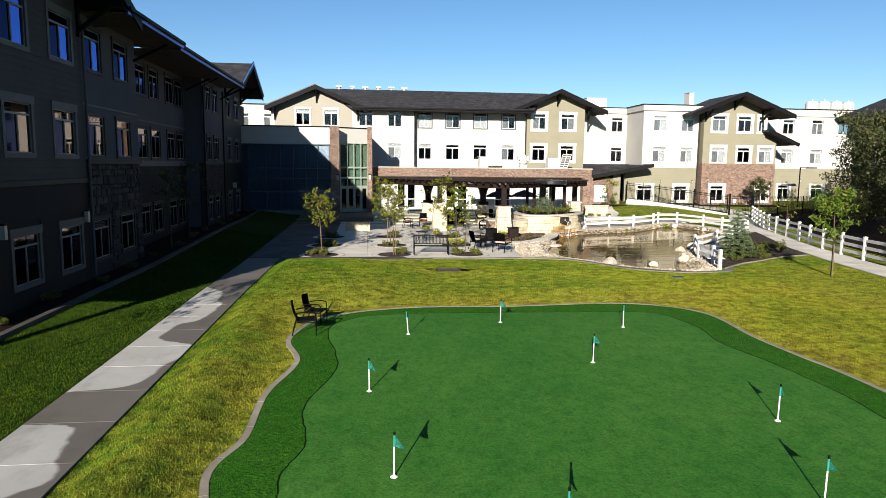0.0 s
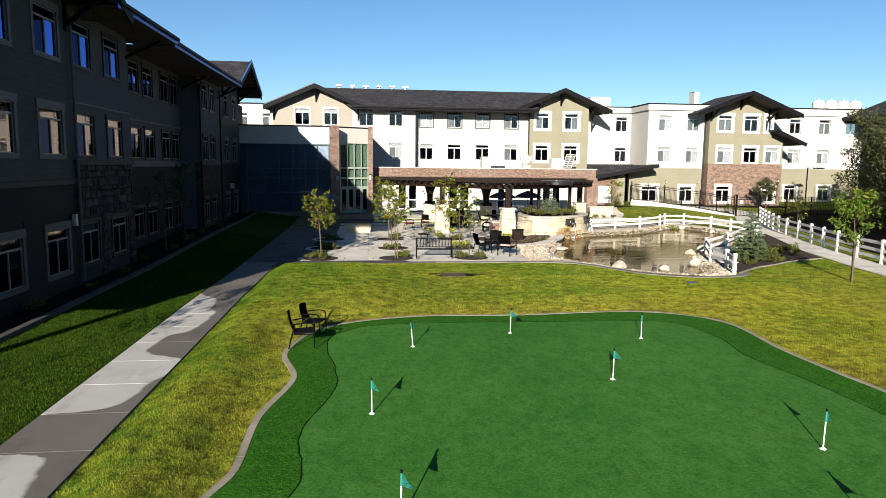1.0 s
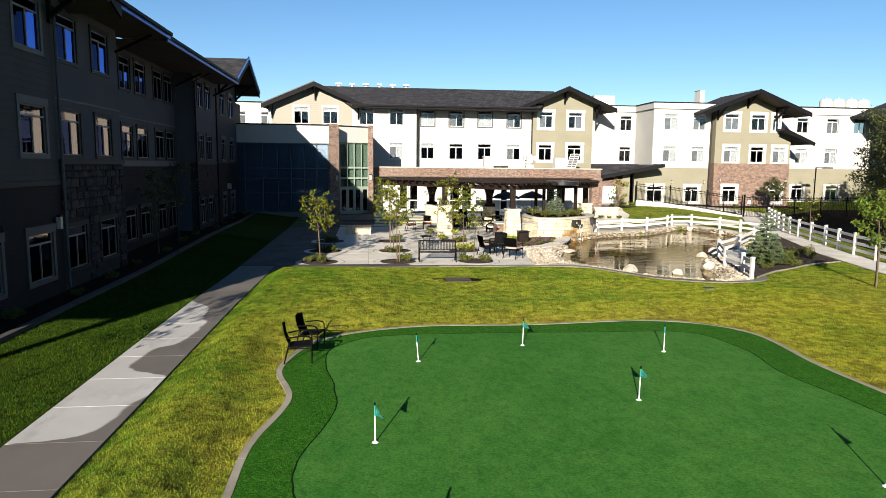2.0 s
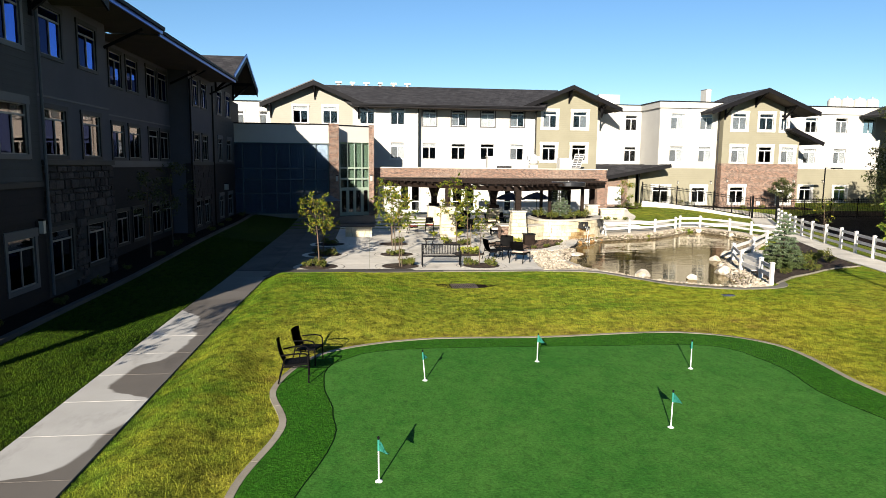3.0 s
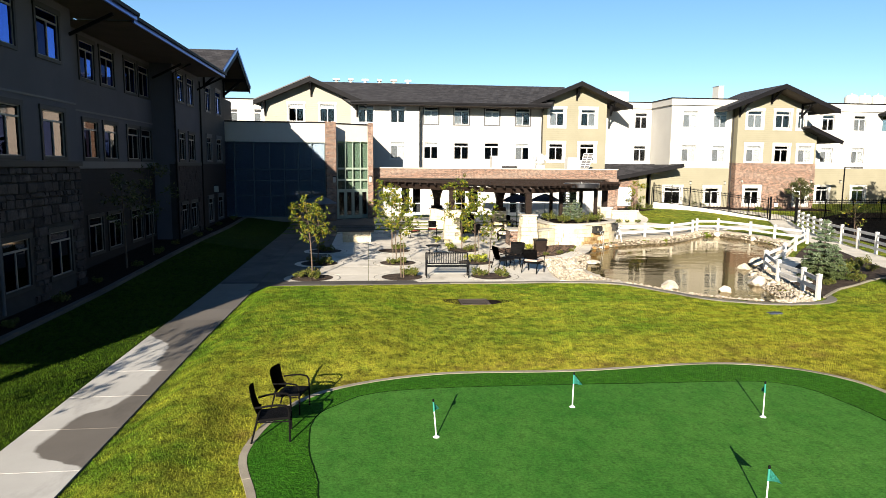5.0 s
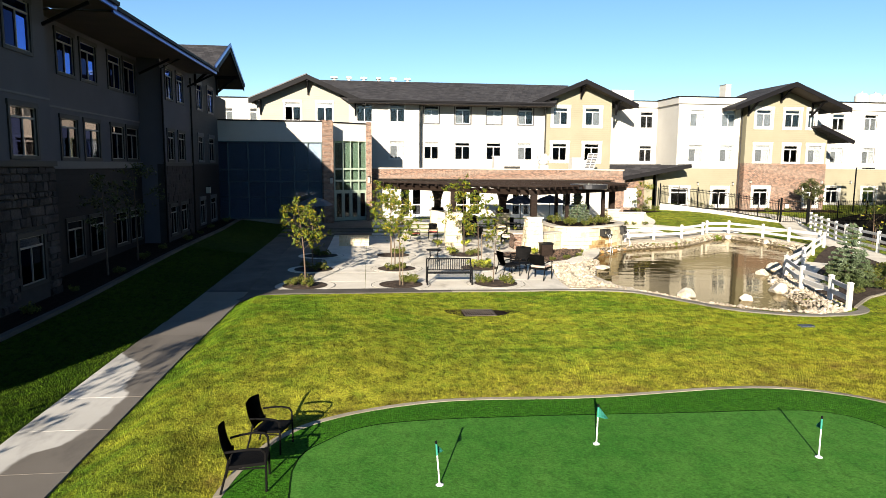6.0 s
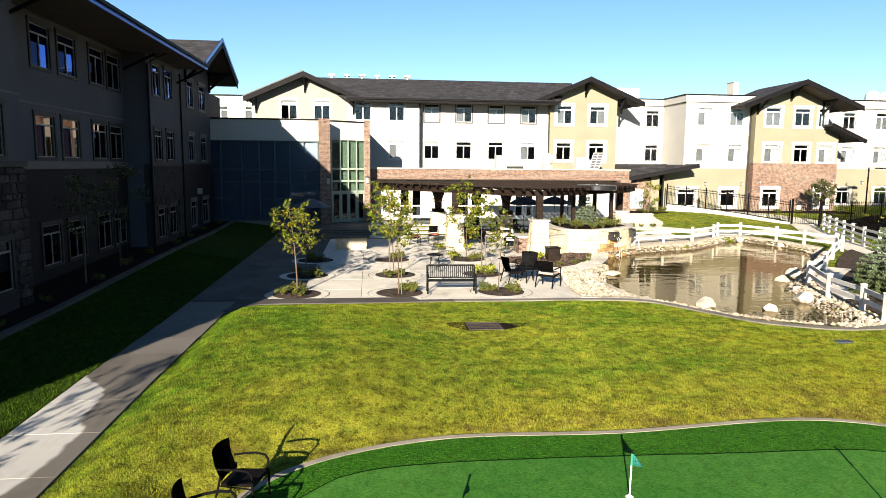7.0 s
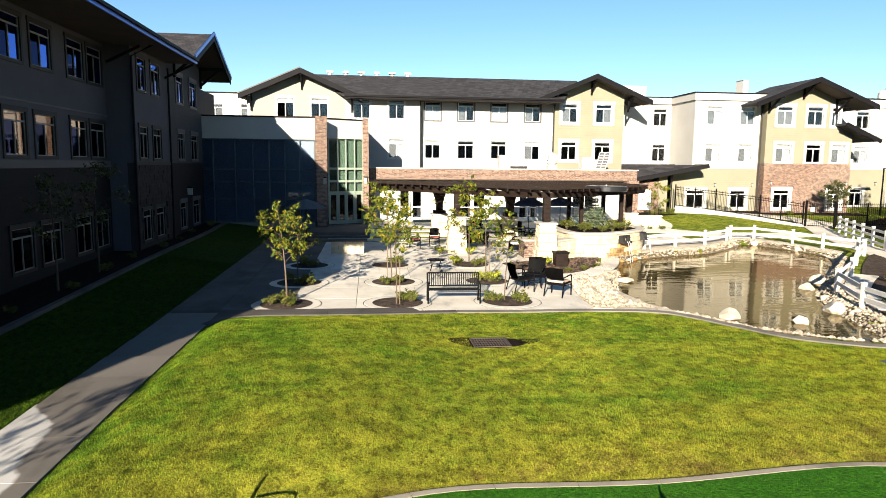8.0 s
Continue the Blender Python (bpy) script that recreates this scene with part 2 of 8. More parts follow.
M["trim_gray"] = surface("trim_gray", (0.085, 0.083, 0.085), (0.065, 0.064, 0.066), 30, 1, 0.6, 0.1, 0.003, spec=0.2)
M["trim_dark"] = surface("trim_dark", (0.026, 0.025, 0.024), (0.020, 0.019, 0.018), 30, 1, 0.6, 0.1, 0.003, spec=0.15)
M["vinyl"] = surface("vinyl_white", (0.56, 0.552, 0.528), (0.496, 0.488, 0.464), 30, 1, 0.45, 0.05, 0.002)
M["frame_green"] = surface("frame_green", (0.24, 0.288, 0.224), (0.2, 0.24, 0.188), 30, 1, 0.45, 0.05, 0.002)
M["blind"] = surface("blind_cloth", (0.496, 0.48, 0.44), (0.416, 0.4, 0.368), 12, 1.5, 0.9, 0.2, 0.004, stretch=(1, 1, 6))
M["screen"] = surface("insect_screen", (0.176, 0.176, 0.168), (0.128, 0.128, 0.124), 90, 1.5, 0.8, 0.2, 0.002)
M["room"] = surface("room_wall", (0.09, 0.08, 0.07), (0.06, 0.055, 0.05), 3, 0.6, 0.95, 0)
M["glass"] = glazing("window_glass", (0.92, 0.96, 1.0))
# Tints stand for what the panes mirror: blue sky above, sunlit walls below.
M["glass_sky_tint"] = glazing("sky_tinted_glass", (0.17, 0.32, 1.0), 0.5, 4.2)
M["glass_warm_tint"] = glazing("warm_tinted_glass", (0.62, 0.53, 0.50), 0.5, 2.8)
# Insect-screened halves, dark; the mirrored sky's blue is in the tint.
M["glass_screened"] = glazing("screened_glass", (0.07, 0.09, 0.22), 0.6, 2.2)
# Darker copy of frame_green: shade on the curtain wall put into the colour.
M["frame_shade"] = surface("frame_green_shaded", (0.075, 0.10, 0.10), (0.055, 0.075, 0.075), 30, 1, 0.45, 0.05, 0.002, spec=0.2)
M["heater"] = surface("heater_enamel", (0.03, 0.03, 0.033), (0.02, 0.02, 0.022), 30, 2, 0.3, 0.05, 0.002, metal=0.4)
M["blind_green"] = surface("blind_green", (0.27, 0.36, 0.20), (0.21, 0.29, 0.16), 12, 0.6, 0.8, 0.1, 0.003)
M["hall_panel"] = surface("hall_panel", (0.70, 0.74, 0.74), (0.62, 0.66, 0.66), 6, 0.5, 0.8, 0.1, 0.003)
M["glass_dark"] = glazing("atrium_glass", (0.84, 0.91, 1.0), 0.62)
M["concrete"] = concrete("concrete", (0.60, 0.55, 0.47), (0.45, 0.405, 0.335))
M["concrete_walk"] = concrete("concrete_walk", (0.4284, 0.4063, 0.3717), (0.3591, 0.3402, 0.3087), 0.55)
# Dark slab concrete: damp, with the wing's shade put into the colour.
M["concrete_damp_shade"] = concrete("concrete_damp_shade", (0.105, 0.096, 0.085), (0.062, 0.057, 0.05))
M["curb"] = concrete("curb_concrete", (0.185, 0.165, 0.135), (0.12, 0.108, 0.088))
M["green_curb"] = concrete("curb_tan", (0.30, 0.262, 0.20), (0.19, 0.162, 0.12))
M["joint"] = concrete("joint_sand", (0.12, 0.11, 0.095), (0.075, 0.068, 0.06))
# Darker concrete mix for the damp patio strips, bed curb and seat cap.
M["edge_dark"] = concrete("edge_dark", (0.0819, 0.07245, 0.063), (0.0504, 0.0441, 0.03906))
M["sash_pale"] = surface("sash_pale", (0.15, 0.14, 0.125), (0.12, 0.113, 0.10), 30, 1, 0.5, 0.05, 0.002)
# The mirrored sky's blue is put into this metal's colour.
M["flashing"] = surface("flashing_sky_tint", (0.055, 0.10, 0.32), (0.045, 0.085, 0.27), 20, 1, 0.3, 0.05, 0.002, metal=0.9)
M["seam"] = surface("turf_seam", (0.0063, 0.02205, 0.00378), (0.00378, 0.0126, 0.00252), 30, 2, 0.95, 0.3, 0.004, spec=0.03)
M["retaining"] = concrete("retaining_concrete", (0.576, 0.552, 0.496), (0.496, 0.472, 0.424))
M["lawn"] = turf("lawn_grass", (0.068, 0.118, 0.010), (0.208, 0.202, 0.022), 26.0, 0.42, 0.39, 0.9, True)
M["blades"] = turf("lawn_blades", (0.070, 0.126, 0.008), (0.214, 0.208, 0.019), 10.0, 0.62, 0.39, 0.0, True)
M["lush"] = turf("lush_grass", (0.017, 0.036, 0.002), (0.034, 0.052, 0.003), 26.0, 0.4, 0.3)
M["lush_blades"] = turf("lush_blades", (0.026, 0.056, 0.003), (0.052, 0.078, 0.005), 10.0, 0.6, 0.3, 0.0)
M["putting"] = turf("putting_turf", (0.028, 0.112, 0.014), (0.056, 0.152, 0.024), 24.0, 0.7, 0.5, 0.22)
M["fringe"] = turf("fringe_turf", (0.01512, 0.06615, 0.00378), (0.0252, 0.0819, 0.0063), 22.0, 0.5, 0.5, 0.8)
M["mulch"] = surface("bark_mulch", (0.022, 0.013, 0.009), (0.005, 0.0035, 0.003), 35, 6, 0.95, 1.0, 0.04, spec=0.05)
# Lighter copy of mulch: the sunlight on rings and islands put into the colour.
M["mulch_lit"] = surface("bark_mulch_lit", (0.085, 0.062, 0.048), (0.02, 0.015, 0.012), 28, 5, 0.95, 1.0, 0.04, spec=0.08)
M["soil"] = surface("pond_bed", (0.126, 0.0945, 0.0504), (0.063, 0.04725, 0.0252), 8, 1.0, 0.9, 0.5, 0.03)
M["boulder"] = surface("boulder_stone", (0.52, 0.47, 0.385), (0.29, 0.235, 0.165), 5, 2.5, 0.85, 0.6, 0.03, vary=0.2)
M["boulder_rust"] = surface("boulder_rust", (0.34, 0.19, 0.065), (0.17, 0.075, 0.02), 10, 2.0, 0.8, 0.6, 0.03, vary=0.2)
M["pebble"] = turf("pebbles", (0.40, 0.34, 0.26), (0.17, 0.135, 0.095), 12.0, 0.7, 0.5, 0.2)
M["bark"] = surface("bark", (0.12, 0.085, 0.06), (0.055, 0.04, 0.028), 30, 5, 0.95, 0.7, 0.01, stretch=(1, 1, 0.25), spec=0.15)
M["stake"] = surface("wood_stake", (0.15, 0.105, 0.065), (0.095, 0.07, 0.043), 25, 3, 0.85, 0.3, 0.005, stretch=(1, 1, 0.2))
M["fence_white"] = surface("fence_white", (0.64, 0.616, 0.576), (0.56, 0.536, 0.496), 25, 1.5, 0.6, 0.15, 0.004)
M["flag"] = surface("flag_teal", (0.0126, 0.189, 0.1386), (0.00945, 0.1386, 0.1008), 30, 4, 0.8, 0.2, 0.004)
M["pole_white"] = surface("pole_white", (0.64, 0.64, 0.64), (0.576, 0.576, 0.576), 30, 4, 0.4, 0.0)
M["cushion"] = surface("cushion_red", (0.2646, 0.063, 0.0441), (0.189, 0.0441, 0.0315), 40, 3, 0.9, 0.4, 0.006)
M["cushion_tan"] = surface("cushion_tan", (0.3906, 0.2835, 0.2268), (0.315, 0.2268, 0.1764), 40, 3, 0.9, 0.4, 0.006)
M["cushion_pale"] = surface("cushion_pale", (0.50, 0.45, 0.40), (0.42, 0.38, 0.33), 40, 3, 0.9, 0.4, 0.006)
M["umbrella_pale"] = surface("umbrella_pale", (0.19, 0.19, 0.20), (0.15, 0.15, 0.16), 30, 2, 0.85, 0.2, 0.004)
M["umbrella"] = surface("umbrella_navy", (0.0252, 0.03465, 0.0693), (0.01764, 0.0252, 0.0504), 30, 2, 0.85, 0.2, 0.004)
M["steel"] = surface("galvanised_steel", (0.44, 0.448, 0.456), (0.336, 0.344, 0.352), 12, 2, 0.45, 0.1, 0.002, metal=0.6)
M["rust"] = surface("grate_iron", (0.0756, 0.05355, 0.0378), (0.0378, 0.02835, 0.02205), 30, 4, 0.7, 0.4, 0.004, metal=0.3)
M["lamp_glass"] = surface("lamp_glass", (0.34, 0.32, 0.28), (0.29, 0.27, 0.235), 20, 2, 0.3, 0.0)


def leafy(name, a, b, c, low=None):
    """Leaves: three tones by leaf, with light coming through."""
    m, t, p = nodes_of(name)
    g = t.nodes.new("ShaderNodeNewGeometry")
    r = g.outputs["Random Per Island"]
    col = mixed(t, span(t, r, 0.0, 0.6), a, b)
    col = mixed(t, span(t, r, 0.6, 1.0), col, c)
    col = mixed(t, 1.0, col, span_rgb(t, noisy(t, coords(t), 3.0), 0.6, 1.4), "MULTIPLY")
    if low:
        col = mixed(t, span(t, split_xyz(t, coords(t))[2], 0.2, 1.15, 0.85, 0.0), col, mixed(t, span(t, r, 0.0, 1.0), low, tuple(v * 2.2 for v in low)))
    t.links.new(col, p.inputs["Base Color"])
    p.inputs["Roughness"].default_value = 0.6
    p.inputs["Specular IOR Level"].default_value = 0.2
    tl = t.nodes.new("ShaderNodeBsdfTranslucent")
    t.links.new(col, tl.inputs["Color"])
    mx = t.nodes.new("ShaderNodeMixShader")
    mx.inputs[0].default_value = 0.3
    t.links.new(p.outputs[0], mx.inputs[1])
    t.links.new(tl.outputs[0], mx.inputs[2])
    t.links.new(mx.outputs[0], t.nodes["Material Output"].inputs[0])
    return m


M["leaf_autumn"] = leafy("leaf_autumn", (0.024, 0.048, 0.005), (0.098, 0.122, 0.010), (0.235, 0.175, 0.014))
M["leaf_green"] = leafy("leaf_green", (0.035, 0.07, 0.007), (0.09, 0.14, 0.014), (0.18, 0.19, 0.025))
M["leaf_olive"] = leafy("leaf_olive", (0.020, 0.028, 0.008), (0.052, 0.060, 0.018), (0.11, 0.11, 0.04))
M["needle"] = leafy("needle_blue", (0.055, 0.088, 0.036), (0.115, 0.152, 0.085), (0.22, 0.26, 0.18), (0.032, 0.043, 0.008))
M["leaf_lime"] = leafy("leaf_lime", (0.12, 0.15, 0.015), (0.26, 0.28, 0.03), (0.38, 0.36, 0.05))
M["leaf_shrub"] = leafy("leaf_shrub", (0.0441, 0.063, 0.01008), (0.0945, 0.1071, 0.0189), (0.1386, 0.1197, 0.0252))


def water_material():
    """Murky pond water: brown scattering below a rippled mirror surface."""
    m, t, p = nodes_of("pond_water")
    v = coords(t, (0.55, 1.7, 1))
    out = t.nodes["Material Output"]
    b = node(t, "ShaderNodeBump", Strength=0.34, Distance=0.026)
    t.links.new(calc(t, "ADD", calc(t, "MULTIPLY", noisy(t, v, 4.0, 2.0), calc(t, "ADD", calc(t, "MULTIPLY", span(t, noisy(t, coords(t), 0.22, 2.0), 0.48, 0.62), 0.3), 0.14)), noisy(t, v, 1.0, 1.5)), b.inputs["Height"])
    gl = t.nodes.new("ShaderNodeBsdfGlossy")
    gl.inputs["Roughness"].default_value = 0.02
    gl.inputs["Color"].default_value = (0.80, 0.73, 0.60, 1)
    murk = t.nodes.new("ShaderNodeBsdfDiffuse")
    t.links.new(mixed(t, span(t, noisy(t, coords(t), 0.35, 3.0), 0.35, 0.65), (0.04, 0.031, 0.010), (0.066, 0.052, 0.019)), murk.inputs["Color"])
    tr = t.nodes.new("ShaderNodeBsdfTransparent")
    tr.inputs[0].default_value = (0.6, 0.45, 0.22, 1)
    body = t.nodes.new("ShaderNodeMixShader")
    body.inputs[0].default_value = 0.7
    t.links.new(tr.outputs[0], body.inputs[1])
    t.links.new(murk.outputs[0], body.inputs[2])
    fr = node(t, "ShaderNodeFresnel", IOR=1.33)
    mx = t.nodes.new("ShaderNodeMixShader")
    for n in (gl, fr):
        t.links.new(b.outputs["Normal"], n.inputs["Normal"])
    t.links.new(fr.outputs[0], mx.inputs[0])
    t.links.new(body.outputs[0], mx.inputs[1])
    t.links.new(gl.outputs[0], mx.inputs[2])
    t.links.new(mx.outputs[0], out.inputs[0])
    return m


M["water"] = water_material()
M["spray"] = surface("falling_water", (0.75, 0.78, 0.8), (0.6, 0.63, 0.65), 20, 3, 0.2, 0.2, 0.005)
M["bark_chips"] = surface("bark_chips", (0.15, 0.085, 0.05), (0.05, 0.03, 0.02), 9, 2.0, 0.9, 0.6, 0.02, vary=0.5)
M["gravel"] = surface("pale_gravel", (0.55, 0.48, 0.37), (0.26, 0.21, 0.15), 22, 3, 0.9, 0.8, 0.03)


# ---- building blocks ----
def part(name, bm, material, parent=None, label="", fix=True):
    """Links a bmesh as one mesh object, under a thing or a part where one is given."""
    if fix:
        bmesh.ops.recalc_face_normals(bm, faces=bm.faces)
    me = bpy.data.meshes.new(name)
    bm.to_mesh(me)
    bm.free()
    return placed(name, me, material, parent, label)


def placed(name, me, material, parent=None, label="", at=None):
    if material and not me.materials:
        me.materials.append(material)
    ob = new(name, me)
    if parent:
        ob.parent = parent
        if parent.type == "EMPTY":
            ob.matrix_parent_inverse = parent.matrix_basis.inverted()
    if at is not None:
        ob.matrix_basis = at
    return tagged(ob, label)


def thing(name, label, category, group="", kind="", at=None):
    ob = new(name)
    ob.empty_display_size = 0.3
    if at is not None:
        ob.matrix_basis = at
    return tagged(ob, label, category, group, kind)


def box(bm, x0, x1, y0, y1, z0, z1):
    v = [bm.verts.new((x, y, z)) for x in (x0, x1) for y in (y0, y1) for z in (z0, z1)]
    for f in ((0, 1, 3, 2), (4, 6, 7, 5), (0, 4, 5, 1), (2, 3, 7, 6), (0, 2, 6, 4), (1, 5, 7, 3)):
        bm.faces.new([v[i] for i in f])
    return v


def boxes(*lots):
    bm = bmesh.new()
    for b in lots:
        box(bm, *b)
    return bm


def beam(bm, a, b, w, h):
    """A straight bar from a to b: w wide sideways, h deep."""
    a, b = Vector(a), Vector(b)
    d = (b - a).normalized()
    side = d.cross(Vector((0, 0, 1)))
    side = side.normalized() if side.length > 0.01 else Vector((1, 0, 0))
    up = side.cross(d)
    q = [(-w / 2, -h / 2), (w / 2, -h / 2), (w / 2, h / 2), (-w / 2, h / 2)]
    v = [[bm.verts.new(p + side * i + up * j) for i, j in q] for p in (a, b)]
    bm.faces.new(v[0][::-1])
    bm.faces.new(v[1])
    for i in range(4):
        bm.faces.new((v[0][i], v[0][(i + 1) % 4], v[1][(i + 1) % 4], v[1][i]))
    return bm


def tube(bm, pts, radii, n=8, caps=True):
    """A round bar along points, with a radius at each."""
    pts = [Vector(p) for p in pts]
    rings = []
    for i, p in enumerate(pts):
        d = (pts[min(i + 1, len(pts) - 1)] - pts[max(i - 1, 0)]).normalized()
        s = d.cross(Vector((0.3, 0.1, 1))) if abs(d.z) < 0.9 else d.cross(Vector((1, 0, 0)))
        s.normalize()
        u = s.cross(d)
        r = radii[i] if isinstance(radii, (list, tuple)) else radii
        rings.append([bm.verts.new(p + (s * math.cos(k * math.tau / n) + u * math.sin(k * math.tau / n)) * r) for k in range(n)])
    for a, b in zip(rings, rings[1:]):
        for k in range(n):
            bm.faces.new((a[k], a[(k + 1) % n], b[(k + 1) % n], b[k]))
    if caps:
        bm.faces.new(rings[0][::-1])
        bm.faces.new(rings[-1])
    return bm


def prism(bm, pts, z0, z1):
    """An upright solid over a plan outline."""
    lo = [bm.verts.new((x, y, z0)) for x, y in pts]
    hi = [bm.verts.new((x, y, z1)) for x, y in pts]
    bm.faces.new(lo[::-1])
    bm.faces.new(hi)
    for i in range(len(pts)):
        j = (i + 1) % len(pts)
        bm.faces.new((lo[i], lo[j], hi[j], hi[i]))
    return bm


def sheet(bm, quad, thick):
    """A slab of that thickness under a flat outline in space."""
    q = [Vector(p) for p in quad]
    n = (q[1] - q[0]).cross(q[-1] - q[0]).normalized()
    n = n if n.z >= 0 else -n
    a = [bm.verts.new(p) for p in q]
    b = [bm.verts.new(p - n * thick) for p in q]
    bm.faces.new(a)
    bm.faces.new(b[::-1])
    for i in range(len(q)):
        j = (i + 1) % len(q)
        bm.faces.new((a[i], b[i], b[j], a[j]))
    return bm


def spline(pts, closed=False, steps=8):
    """A smooth line through plan points."""
    n, out = len(pts), []
    for i in range(n if closed else n - 1):
        p = [np.array(pts[(i + k) % n] if closed else pts[min(max(i + k, 0), n - 1)], float) for k in (-1, 0, 1, 2)]
        for s in range(steps):
            t = s / steps
            out.append(0.5 * (2 * p[1] + (p[2] - p[0]) * t + (2 * p[0] - 5 * p[1] + 4 * p[2] - p[3]) * t * t + (3 * p[1] - p[0] - 3 * p[2] + p[3]) * t ** 3))
    if not closed:
        out.append(np.array(pts[-1], float))
    return np.array(out)


def inside(poly, x, y):
    """Which of the points lie inside the plan outline."""
    x, y = np.asarray(x, float), np.asarray(y, float)
    r = np.zeros(x.shape, bool)
    for (x0, y0), (x1, y1) in zip(poly, np.roll(poly, -1, 0)):
        r ^= ((y0 > y) != (y1 > y)) & (x < (x1 - x0) * (y - y0) / (y1 - y0 + 1e-12) + x0)
    return r


def away(line, x, y, closed=True):
    """The distance of points from a plan line."""
    x, y = np.asarray(x, float), np.asarray(y, float)
    best = np.full(x.shape, 1e9)
    ends = np.roll(line, -1, 0) if closed else line[1:]
    for (x0, y0), (x1, y1) in zip(line, ends):
        dx, dy = x1 - x0, y1 - y0
        k = np.clip(((x - x0) * dx + (y - y0) * dy) / (dx * dx + dy * dy + 1e-12), 0, 1)
        best = np.minimum(best, np.hypot(x - x0 - k * dx, y - y0 - k * dy))
    return best


def ease(v, a, b):
    k = np.clip((np.asarray(v, float) - a) / (b - a), 0, 1)
    return k * k * (3 - 2 * k)


# ---- the plan ----
GREEN_EDGE = spline([(-1.96, 7.96), (-1.78, 9.8), (-1.77, 11.7), (-1.42, 13.7), (-1.8, 15.6), (-1.03, 17.8), (1.2, 18.85), (4.3, 18.85), (7.9, 19.05),
                     (9.75, 17.7), (9.68, 14.9), (9.75, 13.2), (9.86, 11.4), (9.6, 8.0), (8.0, 4.0), (4.0, 2.2), (0.0, 3.5)], True, 8)
GREEN_CUT = spline([(-1.05, 7.9), (-0.84, 9.4), (-1.0, 11.0), (-0.55, 13.3), (-0.92, 16.1), (-0.55, 17.25), (0.84, 17.95), (5.7, 17.9), (8.15, 17.65),
                    (8.7, 16.0), (8.5, 14.35), (8.8, 12.2), (8.75, 9.6), (7.6, 5.0), (4.0, 3.2), (0.0, 4.4)], True, 8)
POND_EDGE = spline([(9.0, 33.0), (8.9, 30.6), (10.0, 29.0), (10.9, 27.4), (12.2, 26.1), (13.6, 25.75), (14.7, 26.6), (15.55, 29.4), (16.85, 32.3),
                    (19.6, 35.6), (24.2, 41.6), (24.3, 45.4), (22.9, 48.2), (21.2, 46.8), (18.6, 44.4), (16.0, 43.4), (13.6, 42.2), (11.7, 40.6), (10.5, 37.2)], True, 6)
LAWN_EDGE = [(-3.95, 28.6), (-3.2, 29.7), (0.0, 29.75), (3.0, 29.8), (5.0, 29.72), (7.2, 29.72), (9.3, 29.25), (10.45, 27.5), (11.2, 26.15), (12.2, 25.42), (13.0, 25.1),
             (14.3, 25.15), (15.1, 25.55), (15.5, 26.2), (15.85, 27.6), (16.15, 29.4), (17.3, 31.9), (18.6, 33.6)]
RIGHT_PATH = spline([(19.8, 17.0), (20.9, 22.0), (21.9, 26.0), (23.0, 30.0), (24.2, 34.5), (25.8, 39.0), (27.4, 43.2), (30.0, 49.5), (33.1, 55.6), (34.5, 59.0)], False, 6)
BACK_PATH = spline([(13.0, 51.5), (16.5, 52.4), (19.5, 53.2), (21.8, 51.6), (23.8, 50.5), (26.5, 50.6), (29.6, 51.4)], False, 6)
WATER_Z = -0.32


def ground_z(x, y):
    """Height of the ground."""
    x, y = np.asarray(x, float), np.asarray(y, float)
    z = -0.1 * ease(y, 21, 29)
    z = z + 0.22 * ease(y, 46, 56) * (1 - ease(x, 14, 22))
    z = z + (0.72 * ease(y, 50, 62) + 0.2 * ease(y, 62.5, 65)) * ease(x, 15, 24) - 0.5 * ease(x, 27, 34) * ease(y, 49, 61) * (1 - ease(y, 56, 66))
    z = z + (0.23 + 0.08 * ease(y, 20, 25)) * ease(x, -3.93, -3.2) * (1 - ease(x, -2.9 + 2.2 * ease(y, 17.5, 21), -1.95 + 4.5 * ease(y, 17.5, 21))) * ease(y, -3, 4) * (1 - ease(y, 27.6, 29.55))
    z = z + 0.42 * ease(-x, 5.6, 8.9) * ease(y, 18, 44) * (1 - ease(y, 52, 58))
    return z


def pond_dip(x, y):
    d = np.where(inside(POND_EDGE, x, y), away(POND_EDGE, x, y), 0.0)
    return -0.85 * ease(d, 0.05, 1.5) - 0.12 * ease(d, 0.0, 0.3)


def on_ground(x, y):
    return float(ground_z(x, y))


def grid_mesh(name, xs, ys, zs):
    nx, ny = len(xs), len(ys)
    X, Y = np.meshgrid(xs, ys, indexing="ij")
    co = np.stack([X.ravel(), Y.ravel(), zs.ravel()], 1)
    i = np.arange((nx - 1) * (ny - 1))
    a = (i // (ny - 1)) * ny + i % (ny - 1)
    me = bpy.data.meshes.new(name)
    me.from_pydata(co, [], np.stack([a, a + ny, a + ny + 1, a + 1], 1).tolist())
    me.polygons.foreach_set("use_smooth", np.ones(len(i), bool))
    return me


# ground: one sheet, fine near the garden and coarse to the horizon
gx = np.concatenate([[-2500, -800, -250, -80, -40], np.arange(-20, -5.1, 0.5), np.arange(-5, -0.9, 0.125), np.arange(-0.5, 52.1, 0.5), [70, 120, 300, 900, 2500]])
gy = np.concatenate([[-2500, -800, -250, -80, -30], np.arange(-12, 72.1, 0.5), [90, 150, 300, 900, 2500]])
GX, GY = np.meshgrid(gx, gy, indexing="ij")
ground = tagged(placed("ground", grid_mesh("ground", gx, gy, ground_z(GX, GY) + pond_dip(GX, GY)), M["lawn"]),
                "mown lawn, green with straw-yellow dry patches", "lawn", kind="structure")


